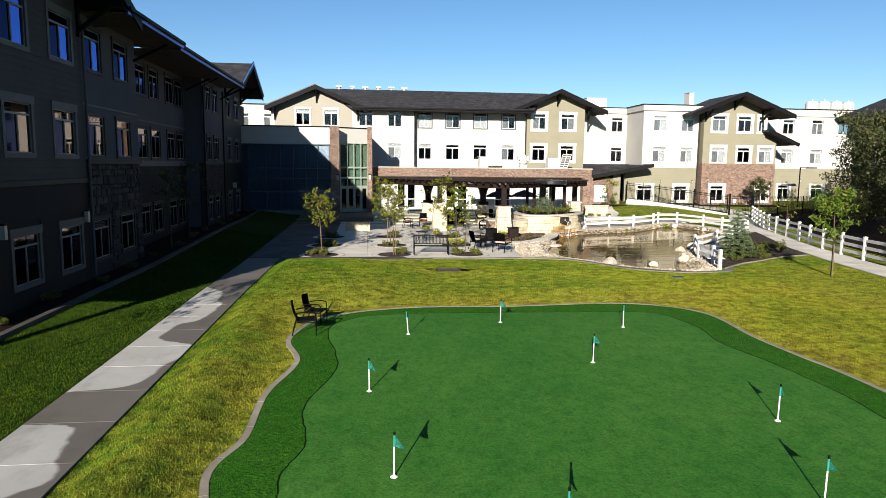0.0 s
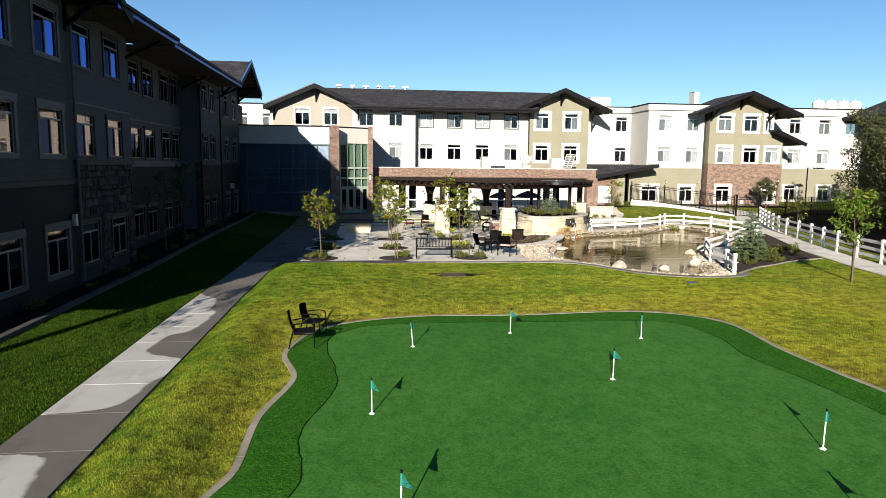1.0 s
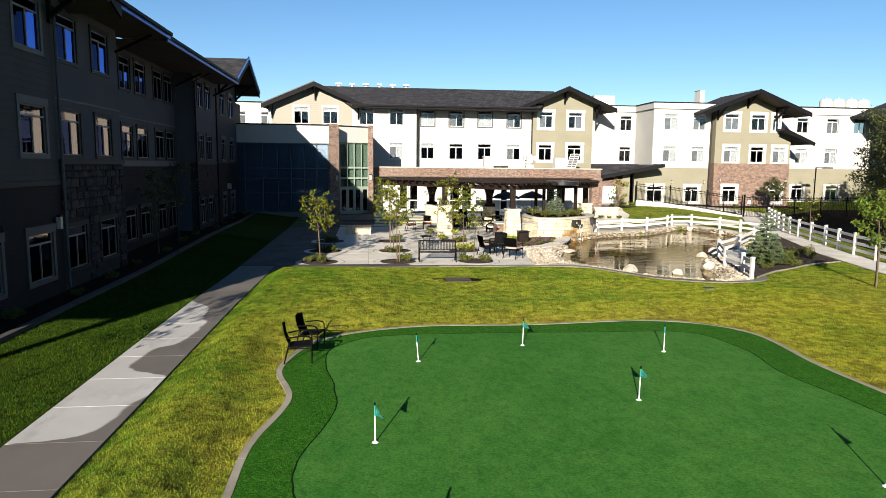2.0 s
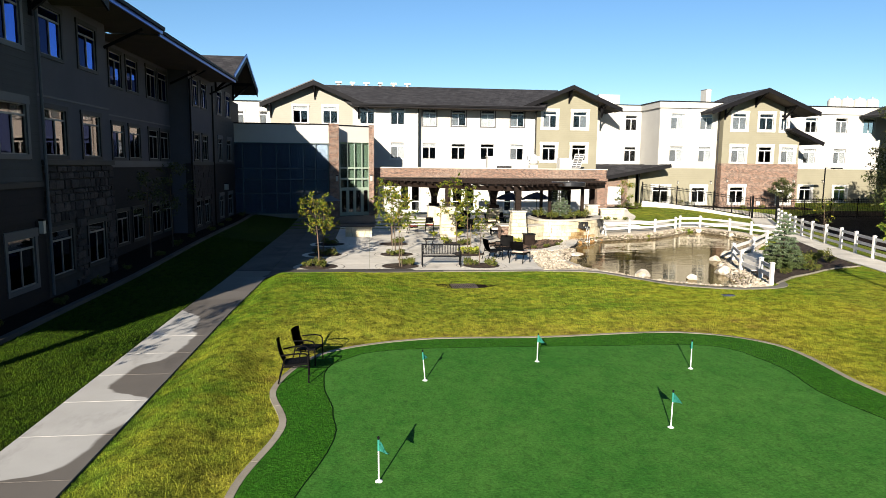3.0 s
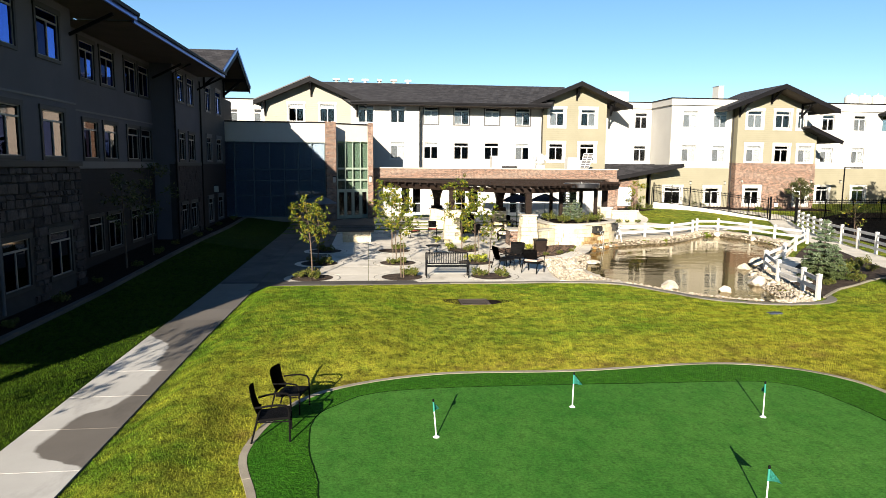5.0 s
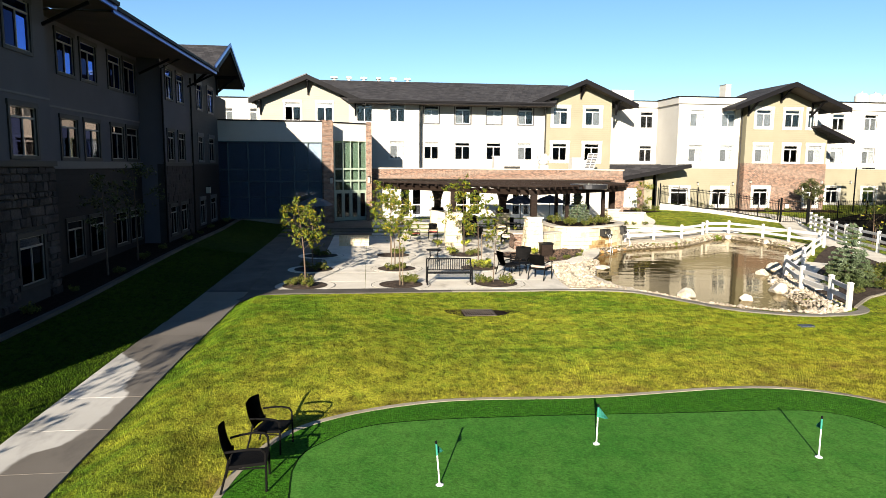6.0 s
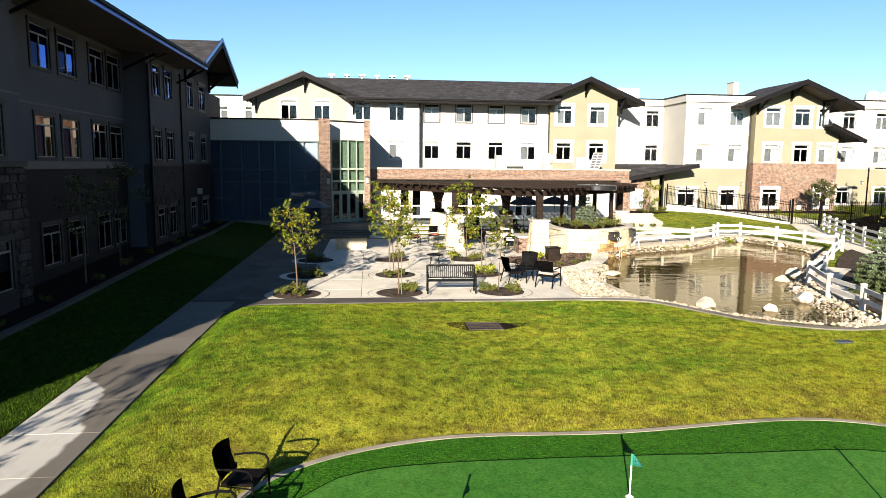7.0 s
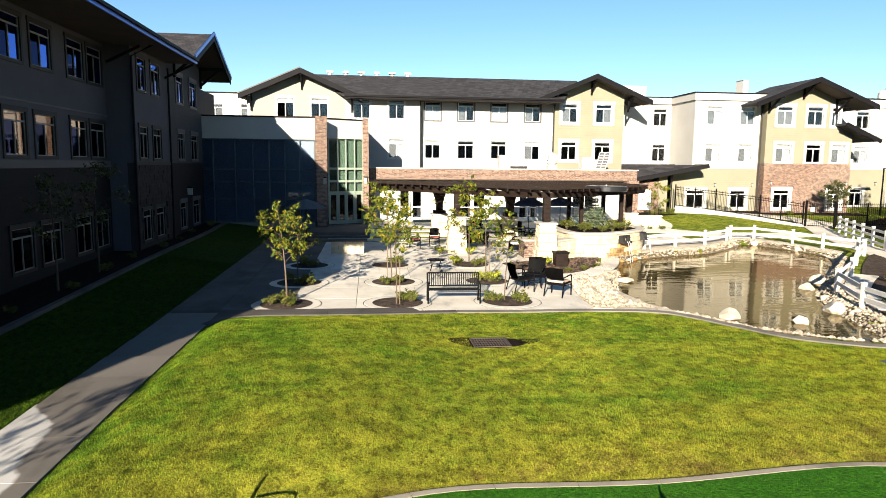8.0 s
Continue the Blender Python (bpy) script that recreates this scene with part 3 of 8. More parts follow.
def draped(name, outline, material, lift, label, category="", thick=0.1, z=None, kind="structure"):
    bm = bmesh.new()
    lo, hi = [], []
    for x, y in outline:
        h = (on_ground(x, y) if z is None else z) + lift
        hi.append(bm.verts.new((x, y, h)))
        lo.append(bm.verts.new((x, y, h - thick)))
    bm.faces.new(hi)
    for i in range(len(hi)):
        j = (i + 1) % len(hi)
        bm.faces.new((hi[i], lo[i], lo[j], hi[j]))
    return tagged(part(name, bm, material), label, category or name, kind=kind)


# ---- left strip: lush lawn, planting bed, walk ----
def strip(name, xa, xb, y0, y1, material, lift, label, category):
    """A sheet of ground between two lines along the wing."""
    xs, ys = np.linspace(xa, xb, 9), np.arange(y0, y1 + 0.01, 0.6)
    X, Y = np.meshgrid(xs, ys, indexing="ij")
    return tagged(placed(name, grid_mesh(name, xs, ys, ground_z(X, Y) + lift), material), label, category, kind="structure")


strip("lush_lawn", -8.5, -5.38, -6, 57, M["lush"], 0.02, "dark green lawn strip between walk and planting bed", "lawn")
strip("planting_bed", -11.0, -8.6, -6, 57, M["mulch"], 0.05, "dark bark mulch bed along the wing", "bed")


def slab_mesh(name, w, d, h=0.08, r=0.0015):
    """A paving slab with eased upper edges, its top at z = 0."""
    bm = bmesh.new()
    lo = [bm.verts.new((x * w / 2, y * d / 2, -h)) for x, y in ((-1, -1), (1, -1), (1, 1), (-1, 1))]
    mid = [bm.verts.new((x * w / 2, y * d / 2, -r)) for x, y in ((-1, -1), (1, -1), (1, 1), (-1, 1))]
    top = [bm.verts.new((x * (w / 2 - r), y * (d / 2 - r), 0)) for x, y in ((-1, -1), (1, -1), (1, 1), (-1, 1))]
    bm.faces.new(top)
    for a, b in ((lo, mid), (mid, top)):
        for i in range(4):
            bm.faces.new((a[i], a[(i + 1) % 4], b[(i + 1) % 4], b[i]))
    bmesh.ops.recalc_face_normals(bm, faces=bm.faces)
    me = bpy.data.meshes.new(name)
    bm.to_mesh(me)
    bm.free()
    return me


def ribbon(line, width, first=0.0):
    """Left and right edges of a path along a line."""
    d = np.gradient(line, axis=0)
    d /= np.linalg.norm(d, axis=1)[:, None]
    n = np.stack([-d[:, 1], d[:, 0]], 1)
    return line + n * (first + width / 2), line + n * (first - width / 2)


def ribbon_slabs(name, line, width, pieces, material, lift, label, category, zfun=on_ground, depth=0.1, joint=0.012):
    """A path whose slabs follow a curved line, each its own piece over a darker joint bed."""
    L, R = ribbon(line, width)
    bm = bmesh.new()
    vl = [[bm.verts.new((p[0], p[1], zfun(*p) + lift - 0.03)) for p in S] for S in (L, R)]
    lo = [[bm.verts.new((p[0], p[1], zfun(*p) + lift - depth)) for p in S] for S in (L, R)]
    for i in range(len(line) - 1):
        bm.faces.new((vl[0][i], vl[1][i], vl[1][i + 1], vl[0][i + 1]))
        bm.faces.new((vl[0][i], vl[0][i + 1], lo[0][i + 1], lo[0][i]))
        bm.faces.new((vl[1][i + 1], vl[1][i], lo[1][i], lo[1][i + 1]))
    base = tagged(part(name, bm, M["joint"]), label, category, kind="structure")
    n = len(line)
    s = np.concatenate([[0], np.cumsum(np.linalg.norm(np.diff(line, axis=0), axis=1))])
    cuts = np.linspace(0, s[-1], pieces + 1)
    at = lambda S, q: np.array([np.interp(q, s, S[:, 0]), np.interp(q, s, S[:, 1])])
    for a, b in zip(cuts, cuts[1:]):
        bm = bmesh.new()
        qs = [a + joint / 2, *[v for v in s if a + 0.1 < v < b - 0.1], b - joint / 2]
        top = [at(L, q) for q in qs] + [at(R, q) for q in reversed(qs)]
        hi = [bm.verts.new((p[0], p[1], zfun(*p) + lift)) for p in top]
        dn = [bm.verts.new((p[0], p[1], zfun(*p) + lift - 0.05)) for p in top]
        bm.faces.new(hi)
        for i in range(len(top)):
            j = (i + 1) % len(top)
            bm.faces.new((hi[i], dn[i], dn[j], hi[j]))
        part("slab", bm, material, base)
    return base


walkway = tagged(part("sidewalk", boxes((-5.36, -3.94, -6, 21.4, -0.2, 0.029), (-5.36, -3.94, 21.4, 29.9, -0.2, -0.075)), M["joint"]), "pale concrete garden walk with damp dark patches", "path", kind="structure")
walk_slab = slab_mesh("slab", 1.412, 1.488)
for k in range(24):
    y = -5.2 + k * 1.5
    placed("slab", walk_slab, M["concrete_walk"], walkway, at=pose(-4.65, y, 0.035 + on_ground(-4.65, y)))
bed_curb = tagged(part("bed_curb", boxes((-8.62, -8.42, -6, 10, -0.1, 0.09)), M["curb"]), "weathered concrete edging of the planting bed", "curb", kind="structure")
for k in range(15):
    a, b = 10 + k * 3.0, 10 + (k + 1) * 3.0 - 0.015
    za, zb = on_ground(-8.55, a) + 0.05, on_ground(-8.55, b) + 0.05
    part("curb_piece", beam(bmesh.new(), (-8.55, a, za), (-8.55, b, zb), 0.18, 0.16), M["edge_dark"], bed_curb)

# ---- putting green ----
fringe = draped("green_fringe", GREEN_EDGE, M["fringe"], 0.02, "darker longer artificial turf fringe of the putting green", "fringe", z=0)
putting_green = draped("putting_green", GREEN_CUT, M["putting"], 0.032, "smooth bright green artificial putting surface", "putting green", z=0)
rs_seam = np.random.default_rng(4)
seam_line = spline(list(GREEN_CUT[::2]), True, 6)
seam_line = np.vstack([seam_line, seam_line[:1]]) + np.convolve(rs_seam.normal(size=len(seam_line) + 3), np.ones(3) / 3, "valid")[:, None] * 0.012
seam_l, seam_r = ribbon(seam_line, 0.022)
bm = bmesh.new()
va, vb = [[bm.verts.new((q[0], q[1], 0.0355)) for q in S] for S in (seam_l, seam_r)]
for i in range(len(seam_line) - 1):
    bm.faces.new((va[i], vb[i], vb[i + 1], va[i + 1]))
tagged(part("turf_seam", bm, M["seam"]), "dark uneven seam between putting surface and fringe", "seam", kind="structure")
green_curb = ribbon_slabs("green_curb", np.vstack([GREEN_EDGE, GREEN_EDGE[:1]]), 0.115, 44, M["green_curb"], 0.028, "curved concrete mow curb round the putting green", "curb", lambda x, y: 0.0)

# ---- patio, paths, pond edging ----
patio = tagged(part("patio", prism(bmesh.new(), [(-5.36, 29.9), (8.3, 29.9), (8.6, 33), (10.4, 38), (13.4, 43), (14.5, 48), (21, 50.5), (21, 58), (-5.36, 58)], -0.4, -0.115), M["joint"]),
               "pale concrete patio with planted tree rings", "patio", kind="structure")
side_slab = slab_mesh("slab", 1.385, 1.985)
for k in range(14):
    placed("slab", side_slab, M["concrete_damp_shade"], patio, at=pose(-4.7, 31.0 + k * 2.0, on_ground(-4.7, 31.0 + k * 2.0) + 0.012))
# Slabs left of x = -2.5 take the copy darkened for shade.
patio_slab, damp_shade_slab = slab_mesh("slab", 1.985, 1.985), slab_mesh("slab", 1.985, 1.985)
for i in range(14):
    for k in range(14):
        x, y = -7.0 + i * 2.0, 31.0 + k * 2.0
        right = 8.3 if y < 36.5 else (9.0 if y < 42 else (12.0 if y < 46 else (14.6 if y < 49 else 22)))
        if x + 1 > right + 1.2 or x < -4.9:
            continue
        placed("slab", damp_shade_slab if x < -2.5 else patio_slab, M["concrete_damp_shade"] if x < -2.5 else M["concrete"], patio, at=pose(x, y, on_ground(x, y) + 0.012))
draped("patio_corner", [(-3.94, 28.3), (-3.1, 29.92), (-3.94, 29.92)], M["edge_dark"], 0.03, "dark concrete corner between walk and patio", "pavement")
draped("patio_front", [(-5.3, 29.93), (1.9, 29.95), (1.7, 30.42), (-5.3, 30.45)], M["edge_dark"], 0.028, "dark damp concrete strip along the patio front", "pavement")
ribbon_slabs("patio_edge", spline(LAWN_EDGE[:4], False, 4), 0.3, 8, M["edge_dark"], 0.04, "dark damp concrete edging between lawn and patio", "curb")
ribbon_slabs("pond_edge", spline(LAWN_EDGE[3:], False, 4), 0.3, 24, M["curb"], 0.04, "grey concrete edging between lawn, patio and pond", "curb")
ribbon_slabs("garden_path", RIGHT_PATH, 1.7, 26, M["concrete"], 0.04, "pale concrete path beside the rail fence", "path")
ribbon_slabs("pond_path", BACK_PATH, 2.2, 9, M["concrete"], 0.04, "pale concrete path behind the pond", "path")
ribbon_slabs("annexe_path", spline([(22.0, 60.2), (21.2, 57.6), (20.9, 55.6), (19.4, 53.2)], False, 5), 2.0, 4, M["concrete"], 0.05, "broad pale concrete path towards the annexe", "path")
water = tagged(placed("water", grid_mesh("water", np.arange(8, 26.1, 0.5), np.arange(25, 50.1, 0.5), np.full((37, 51), WATER_Z)), M["water"]),
               "still brown-green pond water", "pond", kind="structure")


# ---- walls, windows and roofs ----
def facing_y(y):
    """A wall plane that faces the garden from the far side: u runs with x."""
    return Matrix.Translation((0, y, 0))


def facing_x(x):
    """A wall plane of the wing: u runs with y."""
    return Matrix.Translation((x, 0, 0)) @ pose(0, 0, 0, 0, 0, 90)


def wall(u0, u1, z0, z1, openings=(), thick=0.3, top=None):
    """A wall with openings right through it; its outer face is at y = 0. top: extra outline points (u, z) of a gable."""
    bm = bmesh.new()
    us = sorted({u0, u1, *[v for o in openings for v in o[:2] if u0 < v < u1]})
    zs = sorted({z0, z1, *[v for o in openings for v in o[2:4] if z0 < v < z1]})
    nu, nz = len(us) - 1, len(zs) - 1
    solid = {}
    for i in range(nu):
        for k in range(nz):
            cu, cz = (us[i] + us[i + 1]) / 2, (zs[k] + zs[k + 1]) / 2
            solid[i, k] = not any(o[0] < cu < o[1] and o[2] < cz < o[3] for o in openings)
    vs = {}

    def v(i, k, d):
        if (i, k, d) not in vs:
            vs[i, k, d] = bm.verts.new((us[i], 0 if d == 0 else thick, zs[k]))
        return vs[i, k, d]
    for (i, k), s in solid.items():
        if not s:
            continue
        bm.faces.new((v(i, k, 0), v(i + 1, k, 0), v(i + 1, k + 1, 0), v(i, k + 1, 0)))
        bm.faces.new((v(i, k, 1), v(i, k + 1, 1), v(i + 1, k + 1, 1), v(i + 1, k, 1)))
        for di, dk, a, b in ((-1, 0, (i, k), (i, k + 1)), (1, 0, (i + 1, k + 1), (i + 1, k)), (0, -1, (i + 1, k), (i, k)), (0, 1, (i, k + 1), (i + 1, k + 1))):
            if not solid.get((i + di, k + dk), False):
                bm.faces.new((v(*a, 0), v(*b, 0), v(*b, 1), v(*a, 1)))
    if top:
        f = [bm.verts.new((u, 0, z)) for u, z in top]
        b = [bm.verts.new((u, thick, z)) for u, z in top]
        bm.faces.new(f)
        bm.faces.new(b[::-1])
        for i in range(len(f)):
            j = (i + 1) % len(f)
            bm.faces.new((f[i], b[i], b[j], f[j]))
    return bm


def put_wall(building, plane, material, *args, name="wall", label="", **kw):
    bm = wall(*args, **kw)
    bm.transform(plane)
    return part(name, bm, material, building, label)


WINDOWS = {}


def mesh_of(key, bm):
    if key not in WINDOWS:
        bmesh.ops.recalc_face_normals(bm, faces=bm.faces)
        me = bpy.data.meshes.new(key[0])
        bm.to_mesh(me)
        WINDOWS[key] = me
    bm.free()
    return WINDOWS[key]


def window(building, plane, u0, u1, z0, z1, trim="trim_white", wide=0.12, head=0.2, left="", right="", top="", sash="vinyl", transom=0.22, glass="glass", glass_left="", flush=False):
    """A sliding window with a transom light: casing, sash bars, three panes, and blinds or screens behind them."""
    w, h = round(u1 - u0, 2), round(z1 - z0, 2)
    at = plane @ Matrix.Translation(((u0 + u1) / 2, 0, z0))
    a = w / 2
    key = (w, h, trim, wide, head, transom, sash, glass)
    f, mid, rail, d = (0.032, 0.022, 0.028, 0.055) if flush else (0.05, 0.035, 0.05, 0.0)
    casing = boxes((-a - wide, -a, -0.045, 0.06, -wide, h), (a, a + wide, -0.045, 0.06, -wide, h), (-a, a, -0.045, 0.06, -wide, 0),
                   (-a - wide - 0.03, a + wide + 0.03, -0.06, 0.06, h, h + head))
    win = placed("window", mesh_of(("window",) + key, casing), M[trim], building, at=at)
    if building.type == "EMPTY":
        win.matrix_parent_inverse = building.matrix_basis.inverted()
    tz = h * (1 - transom)
    bars = boxes((-a, -a + f, 0.06 - d, 0.13 - d, 0, h), (a - f, a, 0.06 - d, 0.13 - d, 0, h), (-a + f, a - f, 0.06 - d, 0.13 - d, 0, f), (-a + f, a - f, 0.06 - d, 0.13 - d, h - f, h),
                 (-a + f, a - f, 0.05 - d, 0.13 - d, tz - rail, tz + rail), (-mid, mid, 0.055 - d, 0.125 - d, f, tz - rail))
    placed("sash", mesh_of(("sash",) + key, bars), M[sash], win)
    for nm, b in (("l", (-a + f, -mid, 0.09 - d, 0.1 - d, f, tz - rail)), ("r", (mid, a - f, 0.09 - d, 0.1 - d, f, tz - rail)), ("t", (-a + f, a - f, 0.09 - d, 0.1 - d, tz + rail, h - f))):
        g = placed("pane", mesh_of(("pane" , nm) + key, boxes(b)), M[glass_left or glass] if nm == "l" else M[glass], win)
        g.visible_shadow = False
    for cover, b in ((left, (-a + f, -0.035, 0.15, 0.16, f, tz - 0.05)), (right, (0.035, a - f, 0.15, 0.16, f, tz - 0.05)), (top, (-a + f, a - f, 0.15, 0.16, tz + 0.05, h - f))):
        if cover:
            placed("blind" if cover == "blind" else "screen", mesh_of((cover, b) + key, boxes(b)), M[cover], win)
    return win


def gable(building, plane, c, half, z_tip, z_top, out, back, brace_in=1.1, wall_half=None, thick=0.22):
    """A gable roof whose ridge runs back from the wall plane: two slopes, barge boards, soffit and knee braces."""
    for sgn in (-1, 1):
        tip, mid = c + sgn * half, c
        roof = sheet(bmesh.new(), [(mid, -out, z_top), (tip, -out, z_tip), (tip, back, z_tip), (mid, back, z_top)], thick)
        roof.transform(plane)
        part("roof_slope", roof, M["roof"], building)
        lo = thick + 0.005
        soff = sheet(bmesh.new(), [(mid, -out + 0.06, z_top - lo), (tip - sgn * 0.05, -out + 0.06, z_tip - lo), (tip - sgn * 0.05, 0.5, z_tip - lo), (mid, 0.5, z_top - lo)], 0.04)
        soff.transform(plane)
        part("soffit", soff, M["soffit"], building)
        barge = bmesh.new()
        a, b = Vector((mid, -out - 0.03, z_top - 0.10)), Vector((tip, -out - 0.03, z_tip - 0.10))
        n = Vector((0, 0, 1))
        q = [a + n * 0.14, b + n * 0.14, b - n * 0.26, a - n * 0.26]
        f = [barge.verts.new(p) for p in q]
        g = [barge.verts.new(p + Vector((0, 0.06, 0))) for p in q]
        barge.faces.new(f)
        barge.faces.new(g[::-1])
        for i in range(4):
            barge.faces.new((f[i], g[i], g[(i + 1) % 4], f[(i + 1) % 4]))
        barge.transform(plane)
        part("barge_board", barge, M["fascia"], building)
    wh = wall_half or half - 1.0
    slope = (z_top - z_tip) / half
    for u in (c - wh, c, c + wh):
        ze = z_top - abs(u - c) * slope - 0.38
        br = bmesh.new()
        beam(br, (u, 0.0, ze), (u, -out + 0.1, ze), 0.14, 0.2)
        beam(br, (u, -0.02, ze - 1.0), (u, -out * 0.75, ze - 0.05), 0.12, 0.14)
        beam(br, (u, -0.06, ze - 1.15), (u, -0.06, ze), 0.14, 0.12)
        br.transform(plane)
        part("knee_brace", br, M["fascia"], building)


def eave(building, plane, u0, u1, z, out, back, z_back, gutter=True, under=0.6, cut0=0.0, cut1=0.0, edge="fascia"):
    """A roof slope along a wall, with fascia, gutter and soffit."""
    roof = sheet(bmesh.new(), [(u0, -out, z), (u1, -out, z), (u1 - cut1, back, z_back), (u0 + cut0, back, z_back)], 0.2)
    roof.transform(plane)
    part("roof_slope", roof, M["roof"], building)
    fs = boxes((u0, u1, -out - 0.03, -out + 0.04, z - 0.27, z + 0.01))
    fs.transform(plane)
    part("fascia", fs, M[edge], building)
    if gutter:
        gt = boxes((u0, u1, -out - 0.13, -out - 0.034, z - 0.14, z - 0.02))
        gt.transform(plane)
        part("gutter", gt, M["fascia"], building)
    sf = boxes((u0, u1, -out + 0.045, under, z - 0.26, z - 0.222))
    sf.transform(plane)
    part("soffit", sf, M["soffit"], building)


def pipe(building, pts, r=0.045, material="trim_gray", name="downpipe"):
    return part(name, tube(bmesh.new(), pts, r, 8), M[material], building)


# ---- the wing beside the walk, in shade ----
wing = thing("residential_wing", "three-storey wing in grey stucco and lap siding, stone base", "building", at=pose(-15, 30, 0))
SILLS = ((0.7, 2.08), (4.42, 5.82), (7.43, 8.82))
s1, s2, s3, s5 = facing_x(-9.65), facing_x(-9.7), facing_x(-10.75), facing_x(-9.75)


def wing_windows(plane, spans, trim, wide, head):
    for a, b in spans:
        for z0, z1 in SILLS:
            window(wing, plane, a, b, z0, z1, trim, wide, head, sash="sash_pale", glass="glass_sky_tint" if z0 > 7 else "glass_warm_tint", glass_left="glass_screened", flush=True)


def storeys(plane, spans, base, upper, y0, y1, split, z1, low_label, up_label, top=None):
    """A bay's wall: one finish below, another above the split."""
    ops = [(a, b, *z) for a, b in spans for z in SILLS]
    put_wall(wing, plane, base, y0, y1, -0.3, split, [o for o in ops if o[3] < 3], label=low_label)
    put_wall(wing, plane, upper, y0, y1, split, z1, [o for o in ops if o[2] > 3], top=top, label=up_label)


brown = "dark brown lap siding at the ground floor"
# gabled end bay in siding
w1 = [(19.0, 20.45), (21.87, 23.33)]
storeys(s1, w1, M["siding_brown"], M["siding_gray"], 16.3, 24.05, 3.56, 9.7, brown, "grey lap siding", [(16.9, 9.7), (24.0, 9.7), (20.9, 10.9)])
wing_windows(s1, w1, "trim_gray", 0.14, 0.24)
put_wall(wing, facing_y(16.3), M["siding_gray"], -16.0, -9.95, -0.3, 9.7, thick=0.25)
part("band", boxes((-9.65, -9.59, 16.3, 24.05, 3.48, 3.64)), M["trim_dark"], wing)
gable(wing, s1, 20.9, 4.6, 9.25, 11.1, 1.6, 7.0, wall_half=3.0)
# unseen block on posts, added south of the wing to cast its shadow edge
part("shadow_block", boxes((-16.0, -10.2, 9.0, 16.28, 3.7, 9.25)), M["stucco_gray"], wing)
part("roof_deck", boxes((-16.0, -10.18, 8.98, 16.29, 9.25, 9.32)), M["roof"], wing)
for y in (9.2, 14.0):
    part("shadow_block_post", boxes((-10.5, -10.25, y - 0.12, y + 0.12, -0.1, 3.7)), M["timber"], wing)
# stucco bay with the stone base
w2 = [(24.47, 25.9), (27.15, 28.58)]
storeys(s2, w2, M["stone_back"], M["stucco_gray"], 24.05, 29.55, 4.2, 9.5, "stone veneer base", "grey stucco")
wing_windows(s2, w2, "trim_dark", 0.11, 0.15)
part("band", boxes((-9.7, -9.6, 24.1, 29.6, 4.12, 4.28)), M["trim_dark"], wing)
part("band", boxes((-9.7, -9.675, 24.1, 29.55, 6.15, 6.21)), M["trim_gray"], wing)
put_wall(wing, facing_y(29.55), M["stucco_gray"], -10.9, -10.0, -0.3, 9.5, thick=-0.25)
pipe(wing, [(-9.55, 24.12, 0.2), (-9.55, 24.12, 8.7), (-8.9, 24.12, 9.1)], 0.05)
# recessed stucco middle
w3 = [(32.62, 33.95), (34.58, 35.98), (37.25, 38.62), (39.02, 40.42)]
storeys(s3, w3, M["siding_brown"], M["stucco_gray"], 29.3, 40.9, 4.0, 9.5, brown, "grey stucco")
wing_windows(s3, w3, "trim_dark", 0.11, 0.15)
part("band", boxes((-10.75, -10.67, 29.56, 40.8, 4.02, 4.28)), M["trim_gray"], wing)
part("band", boxes((-10.75, -10.72, 29.56, 40.8, 6.15, 6.21)), M["trim_gray"], wing)
# second stone-based bay
w4 = [(41.55, 42.62), (43.4, 44.58)]
storeys(s2, w4, M["stone_back"], M["stucco_gray"], 40.8, 45.75, 4.2, 9.5, "stone veneer base", "grey stucco")
wing_windows(s2, w4, "trim_dark", 0.11, 0.15)
put_wall(wing, facing_y(40.8), M["stucco_gray"], -10.9, -10.0, -0.3, 9.5, thick=0.25)
part("band", boxes((-9.7, -9.6, 40.76, 45.7, 4.12, 4.28)), M["trim_dark"], wing)
pipe(wing, [(-9.62, 40.72, 0.2), (-9.62, 40.72, 8.7), (-8.7, 40.72, 9.2)], 0.05, "fascia")
# gabled bay next to the atrium
w5 = [(47.6, 48.75), (50.2, 51.6)]
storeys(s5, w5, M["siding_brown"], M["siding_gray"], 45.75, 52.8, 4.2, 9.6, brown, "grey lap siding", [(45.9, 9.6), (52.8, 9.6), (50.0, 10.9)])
wing_windows(s5, w5, "trim_gray", 0.11, 0.22)
pipe(wing, [(-9.6, 45.8, 0.2), (-9.6, 45.8, 8.9)], 0.05, "fascia")
gable(wing, s5, 50.03, 4.27, 9.5, 11.4, 1.5, 7.0, wall_half=2.7)
for sg in (-1, 1):
    part("flashing", beam(bmesh.new(), (-8.21, 50.03, 11.46), (-8.21, 50.03 + sg * 4.33, 9.53), 0.05, 0.18), M["flashing"], wing, "metal drip edge with the mirrored sky's blue in its colour")
part("end_wall", boxes((-16, -10.06, 52.5, 52.8, -0.3, 9.6)), M["siding_gray"], wing)
# Unseen fill-in block that keeps sun off the atrium's left end.
part("link", boxes((-16, -11.7, 52.82, 65, -0.3, 9.5)), M["siding_gray"], wing)
# Pale sheet laid on the slope in place of sun glare on its shingles.
part("roof_glare_sheet", sheet(bmesh.new(), [(-8.35, 39.9, 9.56), (-8.5, 42.9, 9.62), (-9.3, 43.2, 9.92), (-9.1, 40.0, 9.84)], 0.02), M["steel"], wing, "pale metal sheet standing for sun glare on the roof")
